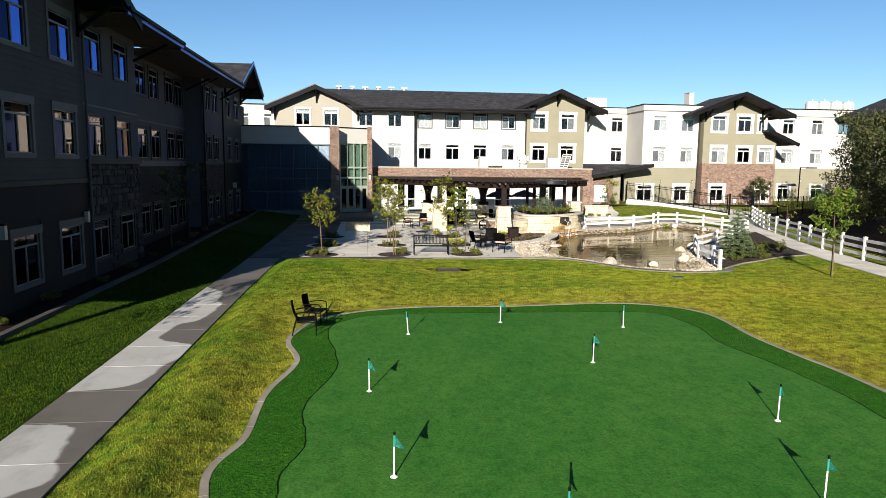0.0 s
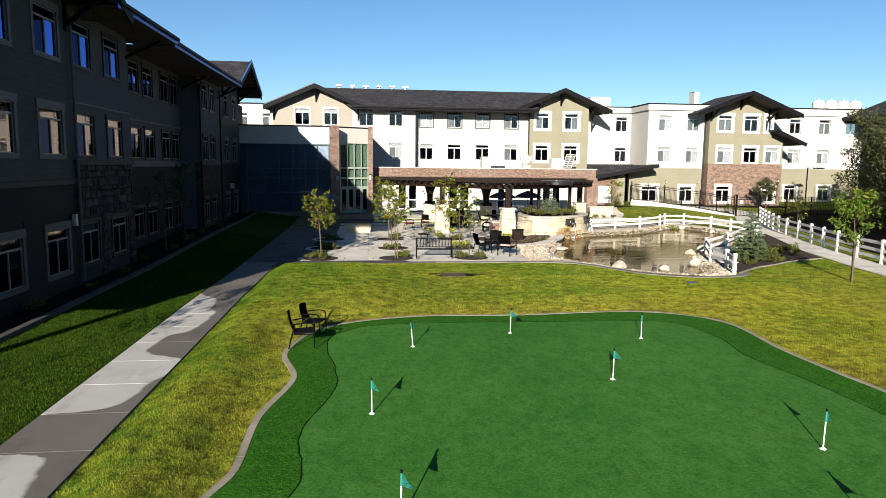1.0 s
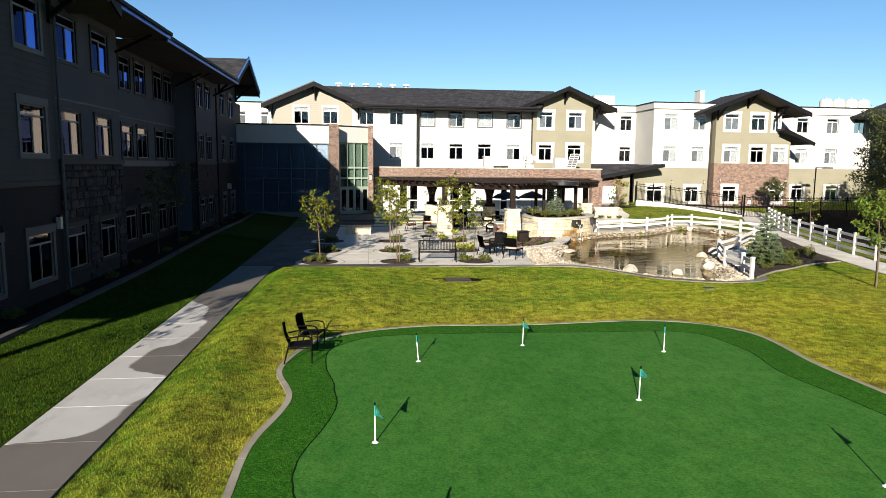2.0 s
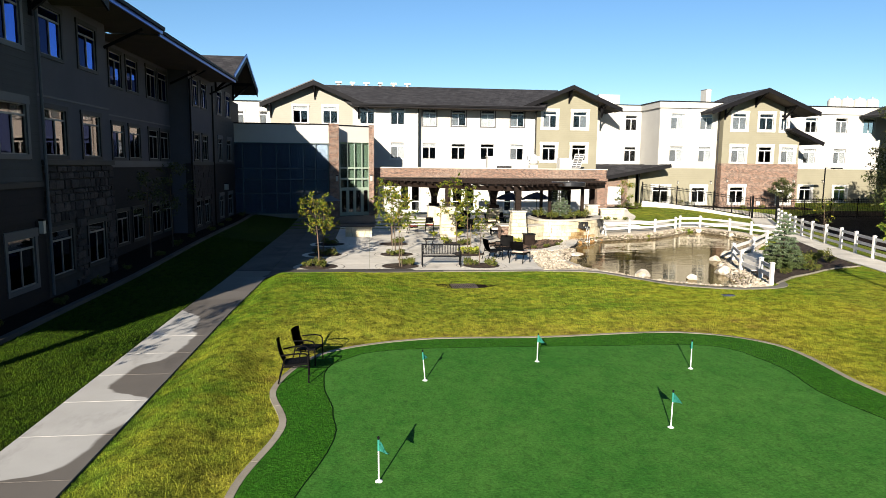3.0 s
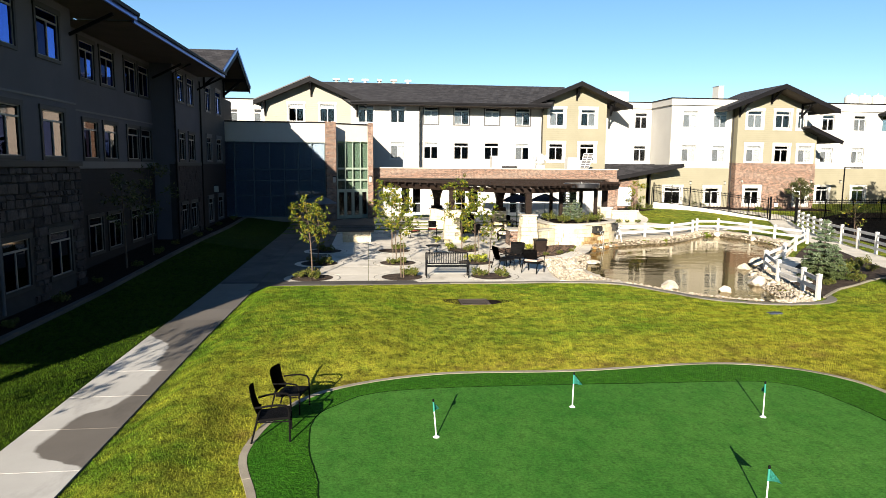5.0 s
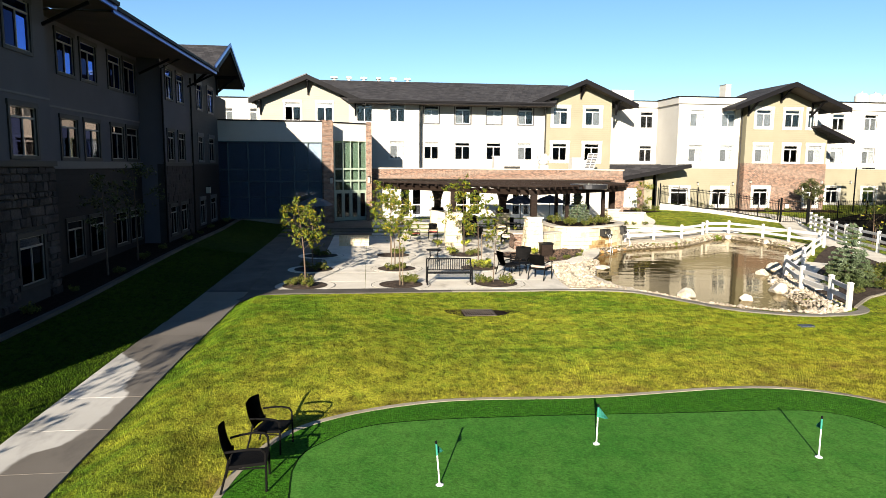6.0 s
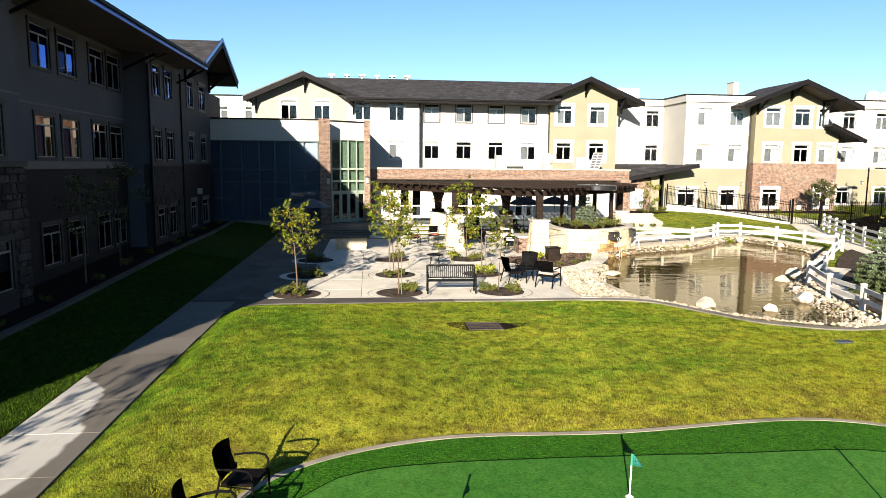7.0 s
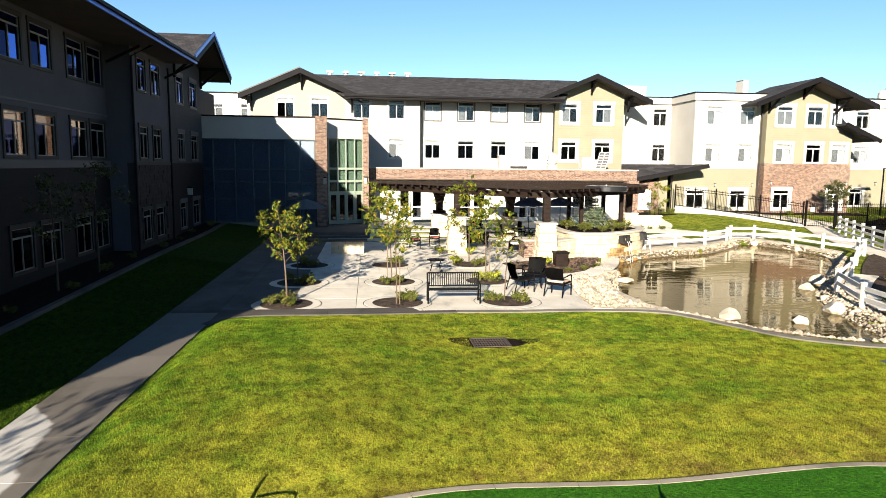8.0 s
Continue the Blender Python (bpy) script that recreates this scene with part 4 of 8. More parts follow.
# roof over it all
eave(wing, s2, 24.2, 31.0, 9.5, 1.62, 6.5, 12.4, edge="flashing")
eave(wing, s3, 31.0, 40.6, 9.42, 2.55, 5.45, 12.4, edge="flashing")
eave(wing, s2, 40.6, 45.9, 9.42, 1.5, 6.5, 12.4, edge="flashing")
part("roof_back", boxes((-24, -16.2, 4.6, 57, 9.3, 9.6)), M["roof"], wing)
part("back_wall", boxes((-24.3, -24, 4.6, 57.0, -0.3, 9.9)), M["stucco_gray"], wing)
for k, z in enumerate((-0.1, 3.4, 6.6, 9.3)):
    part("floor_slab", boxes((-23.9, -11.0, 16.6, 52.4, z - 0.05, z)), M["room"], wing)
part("partition", boxes((-15.2, -15.0, 16.6, 52.4, -0.2, 9.2)), M["room"], wing)
for x, y in ((-9.7, 29.4), (-10.55, 40.5), (-9.7, 45.6)):
    br = bmesh.new()
    beam(br, (x, y, 8.4), (x + 1.4, y, 9.1), 0.08, 0.1)
    part("knee_brace", br, M["fascia"], wing)

# ---- the atrium that joins the wing and the main house ----
atrium = thing("glazed_atrium", "glazed entrance hall with a pale parapet and brick piers", "building", at=pose(-5, 58, 0))
AY = 54.0


def bay(x, y, z):
    """A place in the canted bay between the brick piers: x and y as if it stood square, swung back towards the house."""
    return Vector((0.36 + (x - 0.36) * 0.935, y - 1.3 + (x - 0.36) * 0.5, z))


def bay_part(name, bm, material, parent, label=""):
    for v in bm.verts:
        v.co = bay(*v.co)
    return part(name, bm, material, parent, label)


put_wall(atrium, facing_y(AY), M["stucco_white"], -10.75, -3.0, 5.8, 7.15, thick=0.3, label="pale stucco parapet")
part("coping", boxes((-10.75, -3.0, AY - 0.07, AY + 0.45, 7.15, 7.24)), M["fascia"], atrium)
bay_part("wall", boxes((-2.75, -0.05, 58.3, 58.6, 5.95, 7.2)), M["stucco_white"], atrium, "pale stucco parapet")
bay_part("coping", boxes((-2.75, -0.05, 58.22, 58.75, 7.2, 7.28)), M["fascia"], atrium)
pier = boxes((-0.37, 0.37, -0.37, 0.37, -0.2, 7.28))
pier.transform(pose(-2.78, 54.3, 0, 0, 0, 24))
part("brick_pier", pier, M["brick"], atrium, "red-brown brick pier")
part("brick_pier", boxes((-0.05, 0.36, 56.4, 57.3, -0.2, 7.36)), M["brick"], atrium, "red-brown brick pier")
ux = [-10.7, -9.38, -8.05, -6.94, -5.93, -4.95, -4.03, -3.1]
uz = [0.5, 1.98, 3.06, 3.86, 5.76]
for x in ux:
    part("mullion", boxes((x - 0.035, x + 0.035, AY - 0.03, AY + 0.12, 0.45, 5.8)), M["frame_shade"], atrium)
for z in uz:
    part("transom_bar", boxes((-10.7, -3.1, AY - 0.015, AY + 0.1, z - 0.03, z + 0.03)), M["frame_shade"], atrium)
for x0, x1 in zip(ux, ux[1:]):
    for z0, z1 in zip(uz, uz[1:]):
        g = part("pane", boxes((x0 + 0.035, x1 - 0.035, AY + 0.03, AY + 0.045, z0 + 0.03, z1 - 0.03)), M["glass_dark"], atrium)
        g.visible_shadow = False
part("plinth", boxes((-10.7, -3.1, AY - 0.05, AY + 0.2, -0.2, 0.46)), M["curb"], atrium)
ux = [-2.48, -1.86, -1.28, -0.66, -0.07]
uz = [0.2, 2.35, 3.1, 3.95, 5.9]
for x in ux:
    bay_part("mullion", boxes((x - 0.045, x + 0.045, 58.3, 58.45, 0.2, 5.95)), M["frame_green"], atrium)
for z in uz[1:4]:
    bay_part("transom_bar", boxes((-2.48, -0.07, 58.32, 58.43, z - 0.07, z + 0.07)), M["frame_green"], atrium)
for x0, x1 in zip(ux, ux[1:]):
    for z0, z1 in zip(uz, uz[1:]):
        if z0 > 1:
            g = bay_part("pane", boxes((x0 + 0.045, x1 - 0.045, 58.36, 58.375, z0 + 0.07, z1 - 0.07)), M["glass_dark"], atrium)
        else:
            d = bay_part("door_leaf", boxes((x0 + 0.05, x0 + 0.12, 58.34, 58.4, 0.2, 2.28), (x1 - 0.12, x1 - 0.05, 58.34, 58.4, 0.2, 2.28), (x0 + 0.12, x1 - 0.12, 58.34, 58.4, 0.2, 0.46),
                                            (x0 + 0.12, x1 - 0.12, 58.34, 58.4, 2.18, 2.28)), M["frame_green"], atrium, "pale green framed glass door leaf")
            g = bay_part("pane", boxes((x0 + 0.12, x1 - 0.12, 58.365, 58.375, 0.46, 2.18)), M["glass_dark"], d)
        g.visible_shadow = False
part("roof_deck", prism(bmesh.new(), [(-10.7, AY + 0.32), (-3.0, AY + 0.32), (-2.6, 55.8), (0.3, 57.35), (0.3, 65.0), (-10.7, 65.0)], 6.75, 6.85), M["roof"], atrium)
part("side_wall", boxes((0.1, 0.34, 57.31, 65.0, -0.2, 6.75)), M["room"], atrium)
part("floor_slab", prism(bmesh.new(), [(-10.4, AY + 0.3), (-3.0, AY + 0.5), (-2.5, 55.7), (0.05, 57.1), (0.05, 64.5), (-10.4, 64.5)], -0.1, 0.19), M["room"], atrium)
bay_part("blind", boxes((-2.45, -0.1, 58.6, 58.64, 2.4, 5.95)), M["blind_green"], atrium, "pale green blind behind the glazing")
part("panel", boxes((-10.7, -3.15, AY + 0.14, AY + 0.18, 0.5, 5.8)), M["hall_panel"], atrium, "grey-blue panel behind the curtain wall")
part("return_wall", boxes((-3.0, -2.75, AY + 0.33, 55.6, 0.0, 7.15)), M["stucco_white"], atrium)
part("inner_wall", boxes((-10.4, 0.05, 64.6, 64.8, 0, 6.7)), M["room"], atrium)
for x, y in ((-2.45, 54.02), (0.15, 56.31)):
    lamp = part("wall_lantern", boxes((x - 0.09, x + 0.09, y - 0.09, y + 0.09, 2.95, 3.35)), M["lamp_glass"], atrium, "frosted wall lantern")
    part("cap", boxes((x - 0.11, x + 0.11, y - 0.11, y + 0.09, 3.35, 3.42)), M["metal_black"], lamp)

# ---- the main house ----
house = thing("main_house", "three-storey white stucco house with dark shingle roof and gables", "building", at=pose(10, 66, 0))
m0, m1 = facing_y(64.45), facing_y(65.2)
R3, R2 = (7.9, 9.38), (4.8, 6.28)
wl = [(-6.8, -5.5), (-4.15, -2.85), (-0.85, 0.47), (1.95, 3.22)]
opl = [(a, b, *R3) for a, b in wl] + [(a, b, *R2) for a, b in wl[3:]]
put_wall(house, m0, M["siding_cream"], -8.8, -1.5, 3.9, 9.7, [o for o in opl if o[1] < -1], top=[(-8.8, 9.7), (-1.0, 9.7), (-4.85, 11.3)], label="cream lap siding")
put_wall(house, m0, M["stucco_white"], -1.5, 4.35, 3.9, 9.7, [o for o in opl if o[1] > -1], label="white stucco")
put_wall(house, facing_x(4.35), M["stucco_white"], 64.75, 65.5, 3.9, 9.7, thick=0.25)
part("corner_board", boxes((4.35, 4.47, 64.4, 64.7, 3.9, 9.5)), M["stucco_white"], house)
wr = [(4.94, 6.21), (7.66, 8.99), (10.44, 11.75), (13.28, 14.58)]
opr = [(a, b, 7.91, 9.39) for a, b in wr] + [(a, b, 4.8, 6.27) for a, b in wr]
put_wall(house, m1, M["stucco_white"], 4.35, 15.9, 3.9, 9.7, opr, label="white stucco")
part("return_wall", boxes((15.7, 15.95, 65.06, 65.2, 3.9, 9.7)), M["siding_tan"], house)
for i, (a, b, z0, z1) in enumerate(opl):
    window(house, m0, a, b, z0, z1, "trim_white", 0.12, 0.2, "screen" if z0 < 6 else "", "blind" if z0 < 6 else "", "blind")
for i, (a, b, z0, z1) in enumerate(opr):
    window(house, m1, a, b, z0, z1, "trim_white" if z0 < 6 else "trim_gray", 0.1, 0.15, "blind" if i in (0, 2) else ("screen" if i in (1, 3, 7) else ""), "blind" if i in (0, 2) else "", "blind" if i in (4, 7) else "")
gm = facing_y(64.75)
wg = [(16.3, 17.6), (19.2, 20.55)]
opg = [(a, b, *z) for z in (R3, R2) for a, b in wg]
put_wall(house, gm, M["siding_tan"], 15.7, 21.6, 3.9, 9.7, opg, top=[(15.7, 9.7), (21.6, 9.7), (21.6, 10.3), (18.65, 11.45), (15.7, 10.3)], label="tan lap siding")
put_wall(house, facing_x(21.6), M["siding_tan"], 65.05, 70, 3.9, 10.2, thick=0.25)
for i, (a, b, z0, z1) in enumerate(opg):
    window(house, gm, a, b, z0, z1, "trim_white", 0.24, 0.26, "screen" if i == 0 else "", "screen" if i == 1 else "")
gable(house, m0, -4.85, 4.72, 9.5, 11.54, 1.05, 5.5, wall_half=3.9)
# Pale strip added for the bright glint along the left roof edge.
part("flashing", beam(bmesh.new(), (-4.85, 63.34, 11.62), (-9.6, 63.34, 9.56), 0.05, 0.09), M["trim_gray"], house, "pale strip along the left roof edge, for its glint")
gable(house, gm, 18.75, 4.75, 9.68, 11.68, 1.35, 6.5, wall_half=3.2)
eave(house, m1, -1.5, 16.0, 9.62, 2.0, 4.3, 11.9, under=0.1, cut0=-4.0, cut1=-3.0)
part("roof_back", sheet(bmesh.new(), [(-6, 69.5, 11.9), (19, 69.5, 11.9), (19, 76, 9.6), (-6, 76, 9.6)], 0.2), M["roof"], house)
part("back_wall", boxes((-9, 50, 76, 76.3, 0, 10.0)), M["stucco_white"], house)
part("side_wall", boxes((-9.1, -8.8, 64.45, 76, 0, 9.6)), M["stucco_white"], house)
for z in (0.1, 3.9, 7.0, 9.6):
    part("floor_slab", boxes((-8.7, 21.3, 65.55, 75.9, z - 0.1, z)), M["room"], house)
part("partition", boxes((-8.7, 21.3, 69.8, 70.0, 0.1, 9.5)), M["room"], house)
pipe(house, [(4.5, 64.36, 4.0), (4.5, 64.36, 9.4)], 0.05, "trim_dark")
pipe(house, [(15.55, 64.6, 4.0), (15.55, 64.6, 8.6), (15.3, 63.9, 9.3)], 0.05, "trim_dark")
# roof vents on the ridge
for k, w in enumerate((0.3, 0.24, 0.3, 0.22, 0.3, 0.3)):
    x = -2.95 + k * 1.34
    v = part("roof_vent", tube(bmesh.new(), [(x, 69.6, 11.8), (x, 69.6, 12.06)], 0.14, 10), M["trim_white"], house)
    part("cap", boxes((x - w, x + w, 69.35, 69.85, 12.06, 12.22)), M["trim_white"], v)

# ---- the porch in front of it ----
porch = thing("brick_porch", "flat-roofed brick porch with a dark timber pergola edge", "porch", at=pose(10, 60, 0))
po = facing_y(58.0)
put_wall(porch, po, M["brick"], 0.36, 20.2, 3.25, 3.98, thick=0.3, label="red brick parapet")
put_wall(porch, facing_x(20.2), M["brick"], 58.3, 65, 3.25, 3.98, thick=0.3)
part("coping", boxes((0.36, 20.28, 57.94, 58.36, 3.98, 4.06)), M["stone_cap"], porch)
part("roof_deck", boxes((0.4, 20.0, 58.3, 65.0, 3.5, 3.6)), M["room"], porch)
part("ceiling", boxes((0.4, 20.1, 57.9, 64.4, 3.2, 3.25)), M["soffit"], porch)
part("brick_wall", boxes((0.36, 0.7, 57.7, 58.9, -0.2, 3.2)), M["brick"], porch)
part("brick_wall", boxes((19.3, 20.2, 57.6, 58.4, -0.2, 3.25)), M["brick"], porch)
doors = [(2.5, 4.3), (6.9, 9.0), (11.4, 13.0), (15.5, 17.3)]
pw = facing_y(58.9)
put_wall(porch, pw, M["stucco_white"], 0.7, 20.1, 0.0, 3.3, [(a, b, 0.2, 2.75) for a, b in doors], label="white stucco under the porch")
for a, b in doors:
    for x0, x1 in ((a, (a + b) / 2), ((a + b) / 2, b)):
        d = part("door_leaf", boxes((x0 + 0.02, x0 + 0.14, 58.92, 59.0, 0.2, 2.73), (x1 - 0.14, x1 - 0.02, 58.92, 59.0, 0.2, 2.73), (x0 + 0.14, x1 - 0.14, 58.92, 59.0, 0.2, 0.45),
                                    (x0 + 0.14, x1 - 0.14, 58.92, 59.0, 2.55, 2.73), (x0 + 0.14, x1 - 0.14, 58.92, 59.0, 1.15, 1.22)), M["vinyl"], porch, "white framed glass door leaf")
        g = placed("pane", mesh_of(("porchpane", x0), boxes((x0 + 0.14, x1 - 0.14, 58.95, 58.96, 0.45, 2.55))), M["glass_dark"], d)
        g.visible_shadow = False

part("room_back", boxes((0.7, 20.1, 63.6, 63.8, 0, 3.3)), M["room"], porch)
part("floor_slab", boxes((0.7, 20.1, 59.2, 63.6, 0.0, 0.12)), M["room"], porch)
rear = thing("rear_block", "white stucco block behind the atrium roof", "building", at=pose(-14, 72, 0))
rw = facing_y(71.0)
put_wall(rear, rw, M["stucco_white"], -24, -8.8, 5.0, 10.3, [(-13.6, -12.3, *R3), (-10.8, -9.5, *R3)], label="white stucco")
for a, b in ((-13.6, -12.3), (-10.8, -9.5)):
    window(rear, rw, a, b, *R3, "trim_white", 0.12, 0.2, "screen", "screen")
part("coping", boxes((-24, -8.8, 70.9, 71.35, 10.3, 10.4)), M["fascia"], rear)
part("room_back", boxes((-24, -8.9, 75, 75.2, 5, 10.2)), M["room"], rear)

# ---- white stucco block with the flat parapet ----
block = thing("white_block", "three-storey white stucco block with flat parapet and tan base", "building", at=pose(28, 68, 0))
wb = facing_y(67.6)
wc = Matrix.Translation((0.2, 63.3, 4.2)) @ Matrix.Diagonal((0.985, 1, 0.985, 1)) @ Matrix.Translation((-0.2, 0, -4.2))
ob1 = [(25.5, 26.72, *R3), (25.5, 26.72, *R2)]
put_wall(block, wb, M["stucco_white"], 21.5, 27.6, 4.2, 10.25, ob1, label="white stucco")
put_wall(block, wb, M["siding_tan"], 21.5, 25.2, 0.4, 4.2, label="tan lap siding")
ob2 = [(a, b, *z) for z in (R3, R2) for a, b in ((28.65, 30.0), (31.6, 32.88))] + [(27.2, 28.75, 0.9, 2.35), (31.15, 32.5, 0.9, 2.35)]
put_wall(block, wc, M["stucco_white"], 27.55, 33.4, 4.2, 10.4, [o for o in ob2 if o[2] > 3], label="white stucco")
put_wall(block, wc, M["siding_tan"], 25.2, 33.4, 0.3, 4.2, [o for o in ob2 if o[2] < 3], label="tan lap siding")
part("cornice", boxes((21.5, 27.4, 67.42, 67.62, 9.8, 10.35)), M["stucco_white"], block)
part("coping", boxes((21.5, 27.34, 67.36, 67.9, 10.35, 10.43)), M["fascia"], block)
part("cornice", boxes((27.0, 33.25, 63.12, 63.3, 9.81, 10.36)), M["stucco_white"], block)
part("coping", boxes((26.94, 33.25, 63.06, 63.6, 10.36, 10.45)), M["fascia"], block)
part("return_wall", boxes((27.15, 27.4, 63.62, 68.0, 4.1, 10.3)), M["stucco_white"], block)
part("cornice", boxes((27.0, 27.15, 63.3, 67.4, 9.81, 10.36)), M["stucco_white"], block)
part("coping", boxes((26.94, 27.5, 63.6, 67.4, 10.36, 10.45)), M["fascia"], block)
part("ledge", boxes((24.82, 27.2, 63.25, 67.6, 4.2, 4.3)), M["trim_white"], block)
part("floor_slab", boxes((27.45, 33.2, 63.65, 67.9, 9.6, 9.7)), M["room"], block)
part("floor_slab", boxes((27.45, 33.2, 63.65, 67.9, 6.9, 7.0)), M["room"], block)
part("floor_slab", boxes((24.9, 33.2, 63.65, 67.9, 3.8, 3.9)), M["room"], block)
part("roof_deck", boxes((21.5, 50, 67.9, 76, 9.6, 9.7)), M["room"], block)
for z in (0.6, 3.9, 7.0):
    part("floor_slab", boxes((21.6, 50, 67.95, 76, z - 0.1, z)), M["room"], block)
part("partition", boxes((21.6, 50, 71.8, 72.0, 0.6, 9.5)), M["room"], block)
for i, (a, b, z0, z1) in enumerate(ob1):
    window(block, wb, a, b, z0, z1, "trim_white", 0.1, 0.14)
for i, (a, b, z0, z1) in enumerate(ob2):
    window(block, wc, a, b, z0, z1, "trim_white", 0.1 if z0 > 3 else 0.24, 0.16 if z0 > 3 else 0.3, "screen" if i < 4 else "", "screen" if i == 1 else ("blind" if i < 4 else ""), "blind" if i < 4 else "")
pipe(block, [(33.0, 63.2, 1.0), (33.0, 63.2, 9.3), (32.7, 62.6, 9.4)], 0.05, "trim_dark")
# single-storey shed roof beside the porch
shed = thing("shed_roof_annexe", "low annexe with a dark sloping shingle roof", "annexe", at=pose(22, 62, 0))
part("roof_slope", sheet(bmesh.new(), [(20.3, 62.2, 3.1), (27.4, 61.0, 4.55), (27.4, 66.5, 4.55), (20.3, 66.5, 4.5)], 0.18), M["roof"], shed)
part("fascia", beam(bmesh.new(), (20.3, 62.16, 2.98), (27.4, 60.95, 4.42), 0.08, 0.34), M["fascia"], shed)
put_wall(shed, facing_y(62.6), M["brick"], 20.3, 24.0, 0.0, 3.1, [(22.1, 23.45, 0.75, 2.45)], label="red brick front")
put_wall(shed, facing_y(62.6), M["siding_tan"], 24.0, 25.0, 0.0, 3.6, label="tan lap siding")
service = part("service_door", boxes((22.12, 22.77, 62.68, 62.74, 0.77, 2.43), (22.79, 23.43, 62.68, 62.74, 0.77, 2.43)), M["vinyl"], shed, "white double service door")
part("handle", boxes((22.70, 22.73, 62.62, 62.68, 1.5, 1.75)), M["metal_black"], service)
part("back_wall", boxes((20.4, 25, 66.0, 66.2, 0, 3)), M["room"], shed)
put_wall(shed, facing_x(25.0), M["siding_tan"], 62.6, 67.2, 0.3, 3.9, thick=0.25)
pipe(shed, [(25.06, 62.5, 0.9), (25.06, 62.5, 3.7)], 0.05, "fascia")

# ---- gabled block with the brick base ----
gabled = thing("gabled_block", "three-storey tan gabled block on a red brick base", "building", at=pose(37, 64, 0))
g0 = facing_y(62.9)
og = [(34.2, 35.6, *R3), (36.9, 38.32, *R3), (39.1, 39.75, *R3), (34.25, 35.65, *R2), (37.0, 38.35, *R2), (39.3, 40.65, *R2), (34.3, 35.7, 0.95, 2.45), (39.2, 40.4, 0.95, 2.45)]
put_wall(gabled, g0, M["brick"], 33.3, 41.1, 0.2, 4.7, [o for o in og if o[2] < 3], label="red brick base")
put_wall(gabled, facing_y(62.98), M["siding_tan"], 33.3, 41.1, 4.7, 7.6, [o for o in og if 3 < o[2] < 7], label="tan lap siding")
put_wall(gabled, facing_y(62.98), M["siding_tan"], 33.3, 40.0, 7.6, 9.9, [o for o in og if o[2] > 7], top=[(33.3, 9.9), (40.0, 9.9), (36.4, 11.3)], label="tan lap siding")
put_wall(gabled, facing_x(33.3), M["siding_tan"], 63.28, 67, 4.7, 10.0, thick=-0.25)
put_wall(gabled, facing_x(33.3), M["brick"], 63.2, 67, 0.2, 4.7, thick=-0.25)
part("return_wall", boxes((40.9, 41.1, 63.2, 67, 0.2, 7.4)), M["siding_tan"], gabled)
for i, (a, b, z0, z1) in enumerate(og):
    window(gabled, g0 if z0 < 3 else facing_y(62.98), a, b, z0, z1, "trim_white", 0.22, 0.28, "screen" if i in (0, 3, 5) else "", "screen" if i == 0 else ("blind" if i in (3, 5) else ""), "blind" if i in (3, 5) else "")
gable(gabled, g0, 36.35, 5.3, 9.45, 11.55, 2.0, 5.0, wall_half=3.0)
part("roof_slope", sheet(bmesh.new(), [(39.5, 61.6, 8.05), (42.6, 61.6, 6.75), (42.6, 66.5, 6.75), (39.5, 66.5, 8.05)], 0.2), M["roof"], gabled)
part("barge_board", beam(bmesh.new(), (39.4, 61.57, 7.95), (42.65, 61.57, 6.58), 0.07, 0.34), M["fascia"], gabled)
for z in (0.6, 3.9, 7.0, 9.6):
    part("floor_slab", boxes((33.6, 41.0, 63.4, 66.9, z - 0.1, z)), M["room"], gabled)
part("partition", boxes((33.6, 41.0, 66.7, 66.9, 0.6, 9.5)), M["room"], gabled)

# ---- far white block, and the wing beyond the big tree ----
far = thing("far_block", "three-storey white stucco block with tan base beyond the fence", "building", at=pose(46, 67, 0))
fw = facing_y(66.0)
of = [(43.7, 44.95, *R3), (46.98, 48.25, *R3), (50.0, 51.3, *R3), (43.7, 45.0, *R2), (46.98, 48.3, *R2), (43.6, 44.85, 1.0, 2.5), (47.4, 48.7, 1.0, 2.5)]
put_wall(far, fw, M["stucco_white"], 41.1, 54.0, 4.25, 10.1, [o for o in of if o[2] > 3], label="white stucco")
put_wall(far, fw, M["siding_tan"], 41.1, 54.0, 0.3, 4.25, [o for o in of if o[2] < 3], label="tan lap siding")
part("cornice", boxes((41.1, 54, 65.85, 66.02, 9.75, 10.45)), M["stucco_white"], far)
part("coping", boxes((41.1, 54, 65.78, 66.3, 10.45, 10.55)), M["fascia"], far)
for i, (a, b, z0, z1) in enumerate(of):
    window(far, fw, a, b, z0, z1, "trim_white", 0.1 if z0 > 3 else 0.24, 0.18, "screen" if i in (1, 3, 4) else "", "blind" if i in (3, 4) else ("screen" if i == 1 else ""), "blind" if i in (3, 4) else "")
east = thing("east_wing", "shaded three-storey wing with dark overhanging roof behind the tree", "building", at=pose(52, 54, 0))
put_wall(east, facing_x(54.2), M["siding_tan"], 44, 62, 0.3, 9.8, thick=-0.3)
put_wall(east, facing_y(61.5), M["siding_tan"], 50.6, 62, 4.2, 9.8)
put_wall(east, facing_y(61.5), M["brick"], 50.6, 62, 0.3, 4.2)
gable(east, facing_y(61.4), 56.0, 6.6, 9.6, 12.2, 1.8, 4.5, wall_half=4.6)
part("roof_slope", sheet(bmesh.new(), [(57.7, 64.6, 8.67), (52.7, 64.6, 6.8), (52.7, 65.9, 6.8), (57.7, 65.9, 8.67)], 0.2), M["roof"], east)
